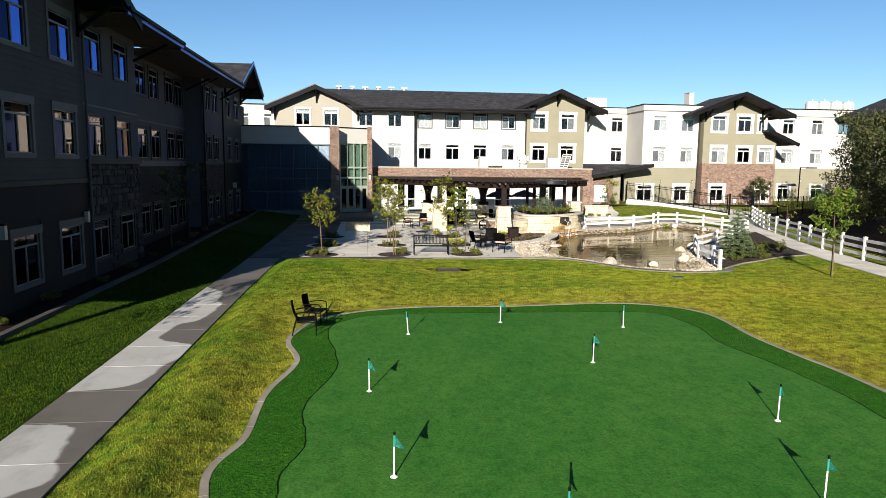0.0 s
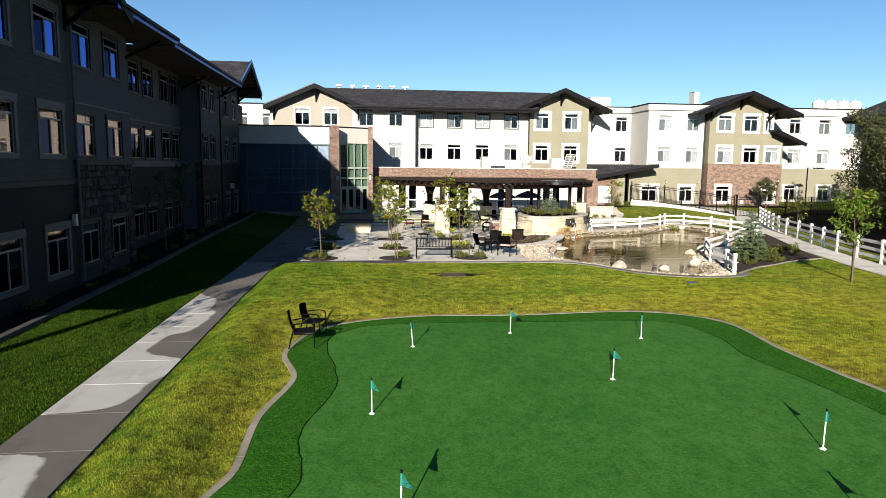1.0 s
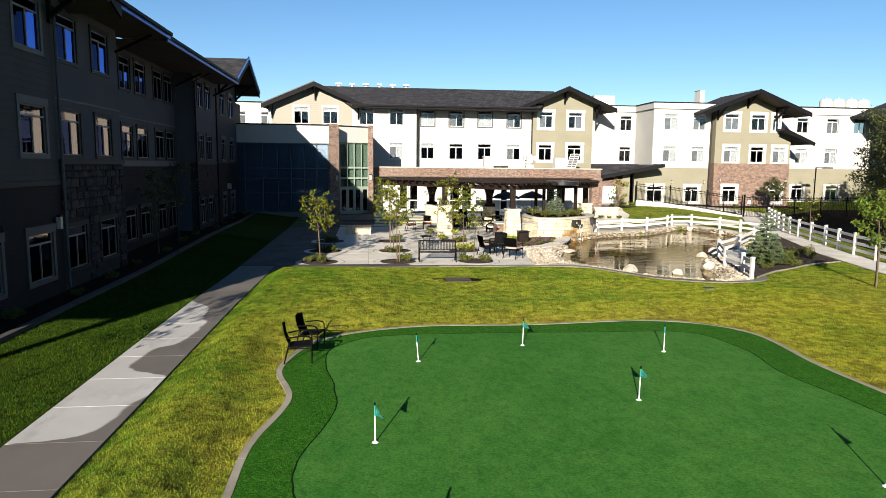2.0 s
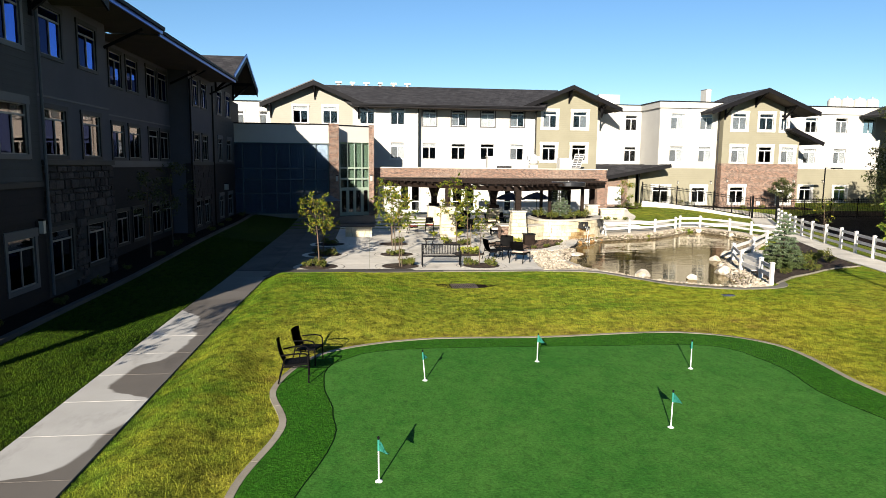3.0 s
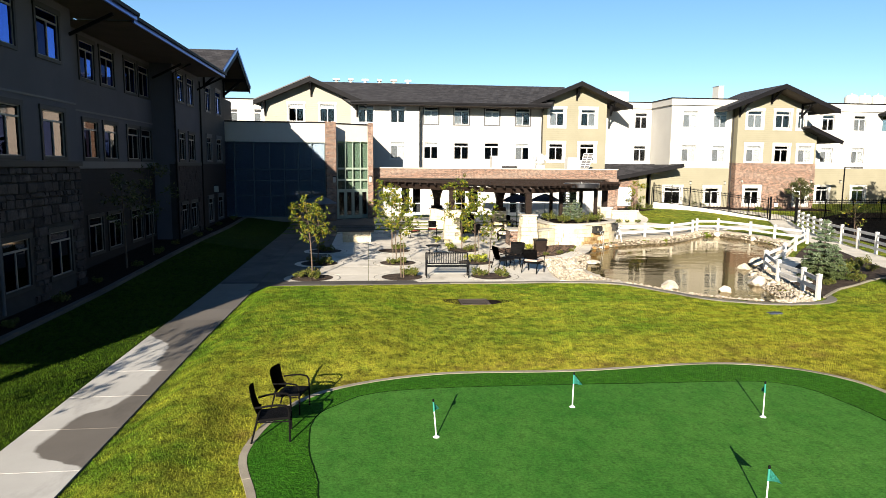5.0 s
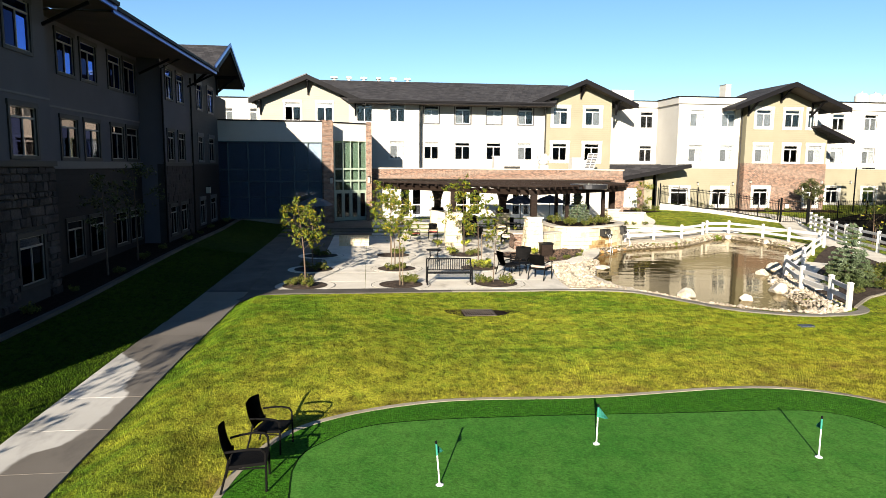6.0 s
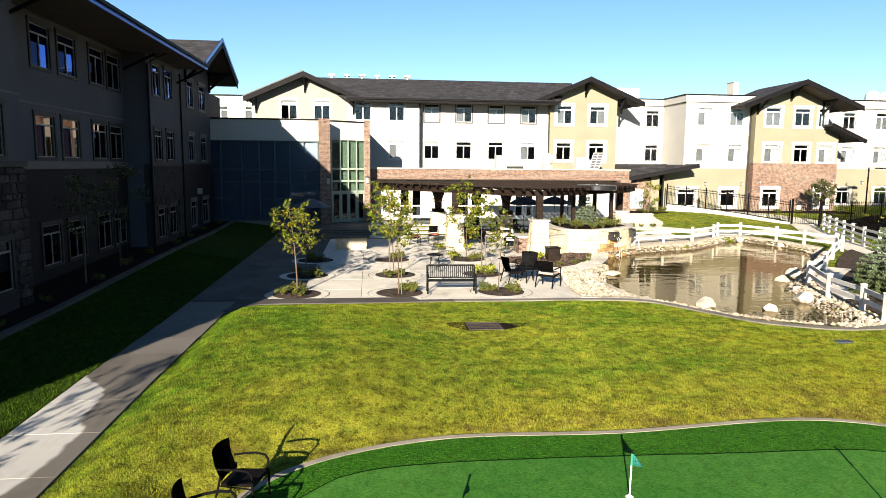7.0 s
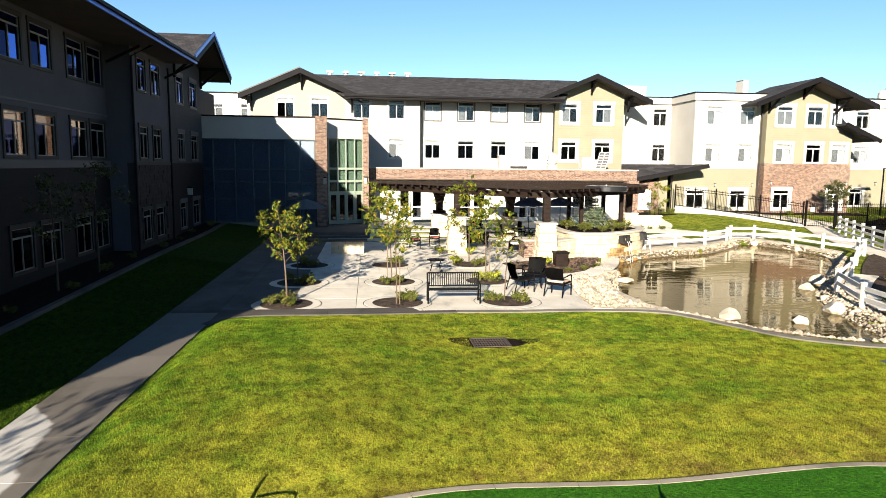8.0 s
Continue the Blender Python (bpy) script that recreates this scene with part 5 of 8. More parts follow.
part("barge_board", beam(bmesh.new(), (57.7, 64.57, 8.54), (52.65, 64.57, 6.65), 0.07, 0.34), M["fascia"], east)
part("roof_deck", boxes((54, 70, 44, 66, 9.7, 9.9)), M["roof"], east)


# ---- unseen wings that close the courtyard: behind to block low sky, beside for reflections ----
def plain_wing(name, x0, x1, y0, y1, label):
    """A closed three-storey block with a plain stucco wall, a coping and a flat roof."""
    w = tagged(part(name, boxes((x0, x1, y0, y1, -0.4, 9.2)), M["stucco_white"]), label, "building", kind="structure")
    part("base", boxes((x0 - 0.06, x1 + 0.06, y0 - 0.06, y1 + 0.06, -0.4, 3.9)), M["siding_tan"], w, "tan lap siding base")
    part("coping", boxes((x0 - 0.15, x1 + 0.15, y0 - 0.15, y1 + 0.15, 9.2, 9.4)), M["fascia"], w)
    return w


plain_wing("sky_block_south", -70.0, 60.0, -44.0, -31.0, "unseen plain stucco wing, added to block the low sky behind the lawn")
plain_wing("wall_east", 46.0, 60.0, -30.0, 36.0, "plain stucco wing closing the side of the courtyard")


# ---- plants ----
def leaf_cloud(name, centres, radii, count, size, rng, flat=0.6, droop=0.0):
    """Many small folded leaves scattered through overlapping clumps."""
    centres, radii = np.asarray(centres, float), np.asarray(radii, float)
    pick = rng.choice(len(centres), count, p=radii ** 2 / np.sum(radii ** 2))
    d = rng.normal(size=(count, 3))
    d /= np.linalg.norm(d, axis=1)[:, None]
    p = centres[pick] + d * (radii[pick] * rng.random(count) ** 0.45)[:, None] * np.array([1, 1, flat])
    a = rng.normal(size=(count, 3))
    a[:, 2] -= droop
    a /= np.linalg.norm(a, axis=1)[:, None]
    b = np.cross(a, rng.normal(size=(count, 3)))
    b /= np.linalg.norm(b, axis=1)[:, None]
    s = size * (0.6 + 0.8 * rng.random(count))[:, None]
    v = np.concatenate([p - a * s, p + b * s * 0.38, p + a * s, p - b * s * 0.38])
    k = np.arange(count)
    me = bpy.data.meshes.new(name)
    me.from_pydata(v, [], np.stack([k, k + count, k + 2 * count, k + 3 * count], 1).tolist())
    return me


def tree(at, height, spread, leaves, leaf_size, material, seed, label, clear=0.4, trunk=0.035, stakes=0, limbs=9, group="", clump=0.3, lean=0.0, flat=0.8):
    """A tree: tapered trunk, limbs that carry clumps of leaves, and stakes for a young one."""
    rng = np.random.default_rng(seed)
    x, y = at
    t = thing("tree", label, "tree", group, at=pose(x, y, on_ground(x, y) - 0.03, 0, 0, rng.random() * 360))
    z0 = 0.0
    bm = bmesh.new()
    top = height * 0.93
    bend = rng.normal(size=2) * 0.03 * height + lean
    pts = [(bend[0] * q * q, bend[1] * q * q, top * q) for q in (0, 0.15, 0.35, 0.55, 0.75, 1.0)]
    tube(bm, pts, [trunk, trunk * 0.85, trunk * 0.7, trunk * 0.55, trunk * 0.38, trunk * 0.12], 8)
    ends = []
    for k in range(limbs):
        q = clear + (0.96 - clear) * (k + 0.5 * rng.random()) / limbs
        ang = k * 2.4 + rng.random()
        reach = spread * 0.5 * (0.45 + 0.6 * math.sin(math.pi * min(1, (q - clear) / (1 - clear) * 0.85 + 0.2))) * (0.75 + 0.5 * rng.random())
        r = np.array([bend[0] * q * q, bend[1] * q * q, top * q])
        e = r + np.array([math.cos(ang) * reach, math.sin(ang) * reach, reach * (0.35 + 0.5 * rng.random())])
        m = (r + e) / 2 + rng.normal(size=3) * 0.04 * reach
        tube(bm, [r, m, e], [trunk * 0.32 * (1.2 - q), trunk * 0.2 * (1.2 - q), trunk * 0.06], 5)
        ends += [e, m * 0.4 + e * 0.6, m]
        for _ in range(5 if clump < 0.18 and height < 5 else 2):
            f = m + (e - m) * rng.random() + rng.normal(size=3) * reach * (0.42 if clump < 0.18 and height < 5 else 0.28)
            tube(bm, [m, f], [trunk * 0.12, trunk * 0.04], 4)
            ends.append(f)
    ends.append(np.array([bend[0], bend[1], top]))
    trunk_ob = part("trunk", bm, M["bark"], None)
    trunk_ob.parent = t
    rad = clump * spread * (0.35 + 0.65 * rng.random(len(ends)))
    crown = placed("crown", leaf_cloud("crown", ends, rad, leaves if height > 5 else int(leaves * 0.72), leaf_size, rng, flat, 0.3), M[material])
    crown.parent = t
    for k in range(stakes):
        a = rng.random() * 0.4 + k * math.pi
        sx, sy = math.cos(a) * 0.16, math.sin(a) * 0.16
        s = part("stake", tube(bmesh.new(), [(sx, sy, 0), (sx, sy, height * 0.45)], 0.014 if height < 3.55 else 0.02, 6), M["stake"])
        s.parent = t
        tie = part("tie", tube(bmesh.new(), [(sx, sy, height * 0.4), (0, 0, height * 0.4)], 0.008, 5), M["metal_black"])
        tie.parent = t
    return t


def shrub_kind(seed, size, material, label, count=170, leaf=0.05):
    """A low plant: several stems with leaf clumps. Built once, then copied."""
    rng = np.random.default_rng(seed)
    s = thing("shrub", label, "shrub")
    bm = bmesh.new()
    ends = []
    for k in range(6):
        a = k * 1.05 + rng.random()
        e = (math.cos(a) * size * 0.6, math.sin(a) * size * 0.6, size * (0.5 + 0.5 * rng.random()))
        tube(bm, [(0, 0, -0.03), (e[0] * 0.4, e[1] * 0.4, e[2] * 0.6), e], [0.012, 0.009, 0.004], 4)
        ends.append(e)
    b = part("stems", bm, M["bark"])
    b.parent = s
    f = placed("foliage", leaf_cloud("foliage", ends + [(0, 0, size * 0.5)], [size * 0.42] * 7, count, leaf, rng, 0.9), M[material])
    f.parent = s
    return s


def conifer(at, height, width, seed, label, needles=5000, group=""):
    """A spruce: straight trunk and tiers of drooping boughs covered with short needle sprays."""
    rng = np.random.default_rng(seed)
    x, y = at
    t = thing("spruce", label, "conifer", group, at=pose(x, y, on_ground(x, y)))
    bm = bmesh.new()
    tube(bm, [(0, 0, -0.05), (0.01, 0, height * 0.5), (0, 0.01, height)], [0.06, 0.035, 0.008], 7)
    P, R = [], []
    tiers = 13
    for k in range(tiers):
        q = (k + 0.4) / tiers
        z = 0.1 + q * (height - 0.15)
        reach = width / 2 * (1 - q) ** 0.85 + 0.05
        n = max(4, int(11 * (1 - q)) + 3)
        for j in range(n):
            a = j * math.tau / n + k * 0.7 + rng.random() * 0.3
            rr = reach * (0.8 + 0.3 * rng.random())
            e = np.array([math.cos(a) * rr, math.sin(a) * rr, z - 0.06 * rr + 0.1 * rng.random()])
            tube(bm, [(0, 0, z), e * np.array([0.5, 0.5, 1]) + np.array([0, 0, 0.03]), e], [0.012, 0.008, 0.003], 4)
            for s in np.linspace(0.25, 1.0, 5):
                P.append([e[0] * s, e[1] * s, z + (e[2] - z) * s + 0.02])
                R.append(0.06 + 0.05 * (1 - q))
    tr = part("trunk", bm, M["bark"])
    tr.parent = t
    cr = placed("crown", leaf_cloud("crown", P, R, needles, 0.045, rng, 0.6), M["needle"])
    cr.parent = t
    return t


RINGS = [(x, y) for x in (-2.15, 1.3, 4.83) for y in (31.2, 34.95, 39.1)]
for k, (x, y) in enumerate(RINGS):
    z = on_ground(x, y) + 0.012
    bm = bmesh.new()
    n = 40
    prof = ((0.8, -0.05), (0.8, 0.012), (1.05, 0.012), (1.065, 0.0))
    rings = [[bm.verts.new((x + r * math.cos(i * math.tau / n), y + r * math.sin(i * math.tau / n), z + h)) for i in range(n)] for r, h in prof]
    for a, b in zip(rings, rings[1:]):
        for i in range(n):
            bm.faces.new((a[i], a[(i + 1) % n], b[(i + 1) % n], b[i]))
    ring = tagged(part("tree_ring", bm, M["concrete"]), "round concrete edging of a mulched tree pit", "tree ring", group="tree rings on the patio", kind="structure")
    bm = bmesh.new()
    rng = np.random.default_rng(50 + k)
    c = bm.verts.new((x, y, z + 0.05))
    mids = [bm.verts.new((x + 0.45 * math.cos(i * math.tau / n), y + 0.45 * math.sin(i * math.tau / n), z + 0.04 + 0.02 * rng.random())) for i in range(n)]
    outs = [bm.verts.new((x + 0.8 * math.cos(i * math.tau / n), y + 0.8 * math.sin(i * math.tau / n), z + 0.018)) for i in range(n)]
    for i in range(n):
        j = (i + 1) % n
        bm.faces.new((c, mids[i], mids[j]))
        bm.faces.new((mids[i], outs[i], outs[j], mids[j]))
    part("mulch", bm, M["mulch_lit"], ring)
    bm = bmesh.new()
    rj = [[bm.verts.new((x + r * math.cos(i * math.tau / n), y + r * math.sin(i * math.tau / n), z + 0.006)) for i in range(n)] for r in (1.07, 1.095)]
    for i in range(n):
        bm.faces.new((rj[0][i], rj[1][i], rj[1][(i + 1) % n], rj[0][(i + 1) % n]))
    part("joint", bm, M["joint"], ring)

TREES = "young trees in the patio rings"
ta = "young staked tree with yellowing autumn leaves in a patio ring"
tree((-2.15, 31.35), 3.3, 1.3, 1518, 0.067, "leaf_autumn", 3, "young tree with green and rusty leaves in a patio ring", 0.42, 0.035, 0, 12, TREES, 0.115)
tree((-2.2, 35.0), 2.6, 1.2, 354, 0.072, "leaf_autumn", 4, ta, 0.45, 0.03, 0, 8, TREES, 0.1)
tree((1.25, 30.9), 3.3, 1.3, 425, 0.072, "leaf_autumn", 5, ta, 0.5, 0.028, 1, 9, TREES, 0.1)
tree((1.22, 34.6), 3.5, 1.45, 1450, 0.077, "leaf_autumn", 6, ta, 0.4, 0.03, 1, 11, TREES, 0.115)
tree((1.2, 39.6), 3.6, 1.5, 1215, 0.077, "leaf_autumn", 7, ta, 0.35, 0.03, 0, 11, TREES, 0.115)
tree((4.75, 31.3), 2.6, 0.9, 202, 0.067, "leaf_autumn", 8, "thin young tree with few autumn leaves in a patio ring", 0.5, 0.024, 0, 7, TREES, 0.09)
tree((4.84, 35.3), 3.3, 1.4, 1150, 0.077, "leaf_autumn", 9, ta, 0.35, 0.03, 1, 10, TREES, 0.11)
tree((4.84, 39.6), 3.8, 1.6, 1215, 0.082, "leaf_autumn", 10, ta, 0.3, 0.03, 0, 11, TREES, 0.115)
tree((18.4, 23.8), 3.6, 1.5, 1900, 0.08, "leaf_green", 11, "young staked tree with bright green leaves on the lawn", 0.45, 0.04, 2, 14, clump=0.18)
tree((33.4, 36.8), 7.2, 8.0, 52000, 0.085, "leaf_olive", 12, "large dull olive broadleaf tree beyond the rail fence", 0.03, 0.22, 0, 32, "", 0.15)
# This one is unseen, added to shade the ground beyond the fence.
tree((30.6, 29.5), 7.5, 7.0, 16000, 0.10, "leaf_olive", 41, "large dull olive broadleaf tree beyond the rail fence", 0.15, 0.18, 0, 20, "", 0.17)
tree((40.0, 42.0), 8.0, 9.0, 16000, 0.14, "leaf_olive", 42, "large dull olive broadleaf tree beyond the rail fence", 0.15, 0.18, 0, 20, "", 0.17)
tree((47.0, 47.0), 7.6, 9.0, 14000, 0.14, "leaf_olive", 13, "large dull olive broadleaf tree beyond the rail fence", 0.12, 0.2, 0, 20, "", 0.16)
tree((37.6, 59.6), 3.3, 1.9, 3600, 0.075, "leaf_olive", 14, "small dark broadleaf tree by the brick wall", 0.3, 0.05, 0, 12, "", 0.2)
tree((27.6, 40.4), 2.7, 1.3, 162, 0.072, "leaf_autumn", 15, "thin young tree, nearly bare, by the path", 0.4, 0.025, 1, 8, "", 0.15)
tree((-9.3, 32.3), 3.9, 1.5, 800, 0.07, "leaf_olive", 16, "dark young tree in the bed along the wing", 0.45, 0.04, 0, 9, "saplings along the wing", 0.2)
tree((-7.7, 12.0), 4.1, 1.6, 700, 0.07, "leaf_olive", 19, "dark young tree on the lawn strip by the walk", 0.45, 0.04, 0, 9, "saplings along the wing", 0.2)
tree((-9.3, 35.5), 4.2, 1.6, 800, 0.07, "leaf_olive", 17, "dark young tree in the bed along the wing", 0.45, 0.04, 0, 9, "saplings along the wing", 0.2)
tree((21.8, 57.8), 3.0, 1.6, 607, 0.092, "leaf_autumn", 18, "young yellow-green tree beside the annexe", 0.3, 0.035, 0, 9, "", 0.18)
conifer((17.75, 29.6), 2.4, 1.8, 21, "blue-grey spruce in the mulched island by the pond", 15000)
conifer((12.0, 44.0), 2.1, 1.6, 22, "blue-grey spruce in the raised stone planter", 4500).location.z = 1.02

low = shrub_kind(31, 0.26, "leaf_shrub", "low green shrub in a patio tree ring")
low.matrix_basis = pose(-2.6, 31.0, -0.06)
tagged(low, group="low shrubs in the tree rings")
rng0 = np.random.default_rng(77)
for x, y in RINGS:
    for k in range(4):
        a, r = rng0.random() * 6.28, 0.3 + 0.3 * rng0.random()
        copy_thing(low, pose(x + math.cos(a) * r, y + math.sin(a) * r, on_ground(x, y) + 0.04, 0, 0, a * 57))
lime = shrub_kind(34, 0.3, "leaf_lime", "yellow-green perennial clump in a patio tree ring", 260, 0.05)
lime.matrix_basis = pose(4.5, 34.75, on_ground(4.5, 34.75) + 0.04)
tagged(lime, group="yellow perennials in the tree rings")
for x, y in ((5.05, 34.7), (4.1, 39.0), (3.8, 42.3), (5.3, 42.1), (8.1, 38.6)):
    copy_thing(lime, pose(x, y, on_ground(x, y) + 0.04, 0, 0, x * 80))
bush = shrub_kind(32, 0.5, "leaf_shrub", "rounded green and ochre shrub in mulch", 420, 0.06)
bush.matrix_basis = pose(19.6, 30.6, on_ground(19.6, 30.6))
tagged(bush, group="shrubs in the planted beds")
for x, y, s in ((18.6, 28.9, 0.7), (20.6, 31.6, 0.9), (21.2, 31.2, 0.6), (17.0, 28.2, 0.5), (19.2, 29.4, 0.5), (20.4, 33.4, 0.9), (22.4, 33.2, 0.7),
                (9.4, 37.3, 0.4), (10.3, 38.2, 0.35), (8.6, 36.9, 0.35), (18.7, 53.4, 0.6), (19.4, 53.5, 0.45), (20.2, 53.4, 0.55), (18.0, 52.6, 0.4), (18.9, 54.9, 0.9), (19.8, 55.0, 0.9), (23.2, 60.4, 0.9), (24.2, 60.6, 0.8), (22.4, 60.0, 0.7), (26.6, 63.5, 0.8), (29.6, 63.5, 0.8), (30.6, 63.4, 0.7), (35, 61.6, 0.7), (37, 61.8, 0.7), (41, 62, 0.8)):
    b = copy_thing(bush, pose(x, y, on_ground(x, y), 0, 0, x * 90))
    b.scale = (s, s, s)
for x, y, z, s in ((11.0, 42.2, 1.08, 0.8), (12.5, 42.4, 1.08, 0.9), (13.4, 43.0, 1.08, 0.8), (10.6, 43.8, 1.08, 0.9), (13.7, 44.6, 1.08, 0.8), (11.8, 41.9, 1.08, 0.6), (11.4, 43.0, 1.08, 0.7)):
    b = copy_thing(bush, pose(x, y, z - 0.05, 0, 0, x * 90))
    b.scale = (s, s, s)


# ---- putting green things ----
def flag_stick(seed, at, lean, turn):
    """A practice flag: cup, slim pole with a dark tip, and a small pennant that droops from the pole in soft folds."""
    f = thing("practice_flag", "white practice pole with a small teal flag on the green", "golf flag", "flags on the putting green", at=pose(at[0], at[1], 0.034, lean[0], lean[1], 0))
    cup = part("cup", tube(bmesh.new(), [(0, 0, -0.02), (0, 0, 0.004), (0, 0, 0.014), (0, 0, 0.03)], [0.052, 0.052, 0.03, 0.016], 14), M["pole_white"])
    pole = part("pole", tube(bmesh.new(), [(0, 0, 0), (0, 0, 0.60)], 0.0105, 8), M["pole_white"])
    knob = part("knob", tube(bmesh.new(), [(0, 0, 0.585), (0, 0, 0.60), (0, 0, 0.622), (0, 0, 0.632)], [0.013, 0.017, 0.016, 0.006], 10), M["metal_black"])
    bm = bmesh.new()
    cols = []
    for i in range(9):
        s = i / 8
        top, low = 0.585 - 0.15 * s - 0.03 * s * s, 0.425 - 0.015 * s
        fold = 0.022 * math.sin(s * 6 + seed * 1.7) * s
        cols.append([bm.verts.new((0.008 + 0.15 * s, fold + 0.012 * math.sin(j * 2.1 + seed) * s, low + (top - low) * j / 3)) for j in range(4)])
    for a, b in zip(cols, cols[1:]):
        for j in range(3):
            bm.faces.new((a[j], b[j], b[j + 1], a[j + 1]))
    bm.transform(pose(0, 0, 0, 0, 0, turn))
    bmesh.ops.solidify(bm, geom=list(bm.faces), thickness=0.003)
    flag = part("flag", bm, M["flag"])
    sleeve = part("sleeve", tube(bmesh.new(), [(0, 0, 0.425), (0, 0, 0.585)], 0.014, 8), M["flag"])
    for o in (cup, pole, knob, flag, sleeve):
        o.parent = f
    return f


for k, (x, y, lx, ly, tn) in enumerate(((1.07, 15.73, 2, -5, 60), (3.6, 16.8, 0, 1, -20), (6.72, 16.05, 0, 0, 70), (4.87, 13.07, 0, 1, -10), (0.11, 11.65, 0, -0.5, -30),
                                        (0.44, 8.25, 0, 0.5, -25), (6.86, 9.66, 0, 1, 25), (5.78, 7.06, 0, 1, 15), (2.32, 6.56, 0, 0, -80))):
    flag_stick(k, (x, y), (lx, ly), tn)


def armchair(cushion=None):
    """A woven garden armchair: curved back, seat, four legs, two bowed arms; faces +y."""
    c = thing("garden_armchair", "black woven garden armchair", "chair")
    def own(name, bm, mat):
        o = part(name, bm, M[mat])
        o.parent = c
        return o
    bm = bmesh.new()
    n = 8
    low = 0.54 if cushion else 0.42
    rows = []
    for j in range(5):
        q = j / 4
        zz, yy = low + (0.9 - low) * q, -0.22 - 0.13 * q - 0.03 * math.sin(q * 3.1)
        w = 0.235 + 0.02 * q
        rows.append([(-w + 2 * w * i / n, yy - 0.045 * (1 - (2 * i / n - 1) ** 2), zz + 0.02 * (1 - (2 * i / n - 1) ** 2) * q) for i in range(n + 1)])
    vv = [[bm.verts.new(p) for p in r] for r in rows]
    for a, b in zip(vv, vv[1:]):
        for i in range(n):
            bm.faces.new((a[i], a[i + 1], b[i + 1], b[i]))
    bmesh.ops.solidify(bm, geom=list(bm.faces), thickness=0.025)
    own("backrest", bm, "wicker")
    seat = bmesh.new()
    sheet(seat, [(-0.25, 0.27, 0.44), (0.25, 0.27, 0.44), (0.235, -0.24, 0.405), (-0.235, -0.24, 0.405)], 0.045)
    own("seat", seat, "wicker")
    for sx in (-1, 1):
        own("leg", tube(bmesh.new(), [(sx * 0.27, 0.26, 0.0), (sx * 0.265, 0.26, 0.3), (sx * 0.27, 0.25, 0.6)], 0.017, 7), "wicker")
        own("leg", tube(bmesh.new(), [(sx * 0.25, -0.36, 0.0), (sx * 0.245, -0.27, 0.35), (sx * 0.245, -0.24, 0.5)], 0.017, 7), "wicker")
        own("arm", tube(bmesh.new(), [(sx * 0.27, 0.25, 0.59), (sx * 0.285, 0.2, 0.65), (sx * 0.29, 0.05, 0.665), (sx * 0.28, -0.12, 0.645), (sx * 0.25, -0.28, 0.62)], 0.019, 7), "wicker")
        own("stretcher", tube(bmesh.new(), [(sx * 0.26, 0.26, 0.36), (sx * 0.245, -0.26, 0.36)], 0.012, 6), "wicker")
    if cushion:
        bm = bmesh.new()
        box(bm, -0.23, 0.23, -0.2, 0.26, 0.43, 0.5)
        bmesh.ops.bevel(bm, geom=list(bm.edges), offset=0.02, segments=2, affect="EDGES")
        own("cushion", bm, cushion)
    return c


chair = armchair()
tagged(chair, group="armchairs beside the putting green")
small = Matrix.Diagonal((0.93, 0.93, 0.9, 1))
chair.matrix_basis = pose(-1.44, 16.0, 0.03, 0, 0, -86) @ small
copy_thing(chair, pose(-1.30, 17.15, 0.03, 0, 0, -106) @ small)
padded = armchair("cushion_tan")
tagged(padded, "black woven garden armchair with a pale seat cushion", group="armchairs on the patio")
wide = Matrix.Diagonal((1.3, 1.2, 1.08, 1))
padded.matrix_basis = pose(6.75, 32.1, -0.085, 0, 0, -38) @ wide
plain = armchair()
tagged(plain, "black woven garden armchair on the patio", group="armchairs on the patio")
plain.matrix_basis = pose(5.7, 33.0, -0.085, 0, 0, -75) @ wide
copy_thing(plain, pose(6.4, 34.0, -0.085, 0, 0, 150))
red = armchair("cushion")
tagged(red, "black woven garden armchair with a red seat cushion", group="armchairs on the patio")
red.matrix_basis = pose(2.75, 45.0, -0.085, 0, 0, -80)
copy_thing(red, pose(3.9, 46.0, -0.085, 0, 0, 175))
for x, y, a in ((9.9, 47.4, 90), (8.4, 48.2, -90), (9.2, 49.0, 180), (6.2, 47.2, -60), (6.9, 50.3, 170), (12.8, 48.5, 60)):
    copy_thing(plain, pose(x, y, on_ground(x, y) + 0.015, 0, 0, a))


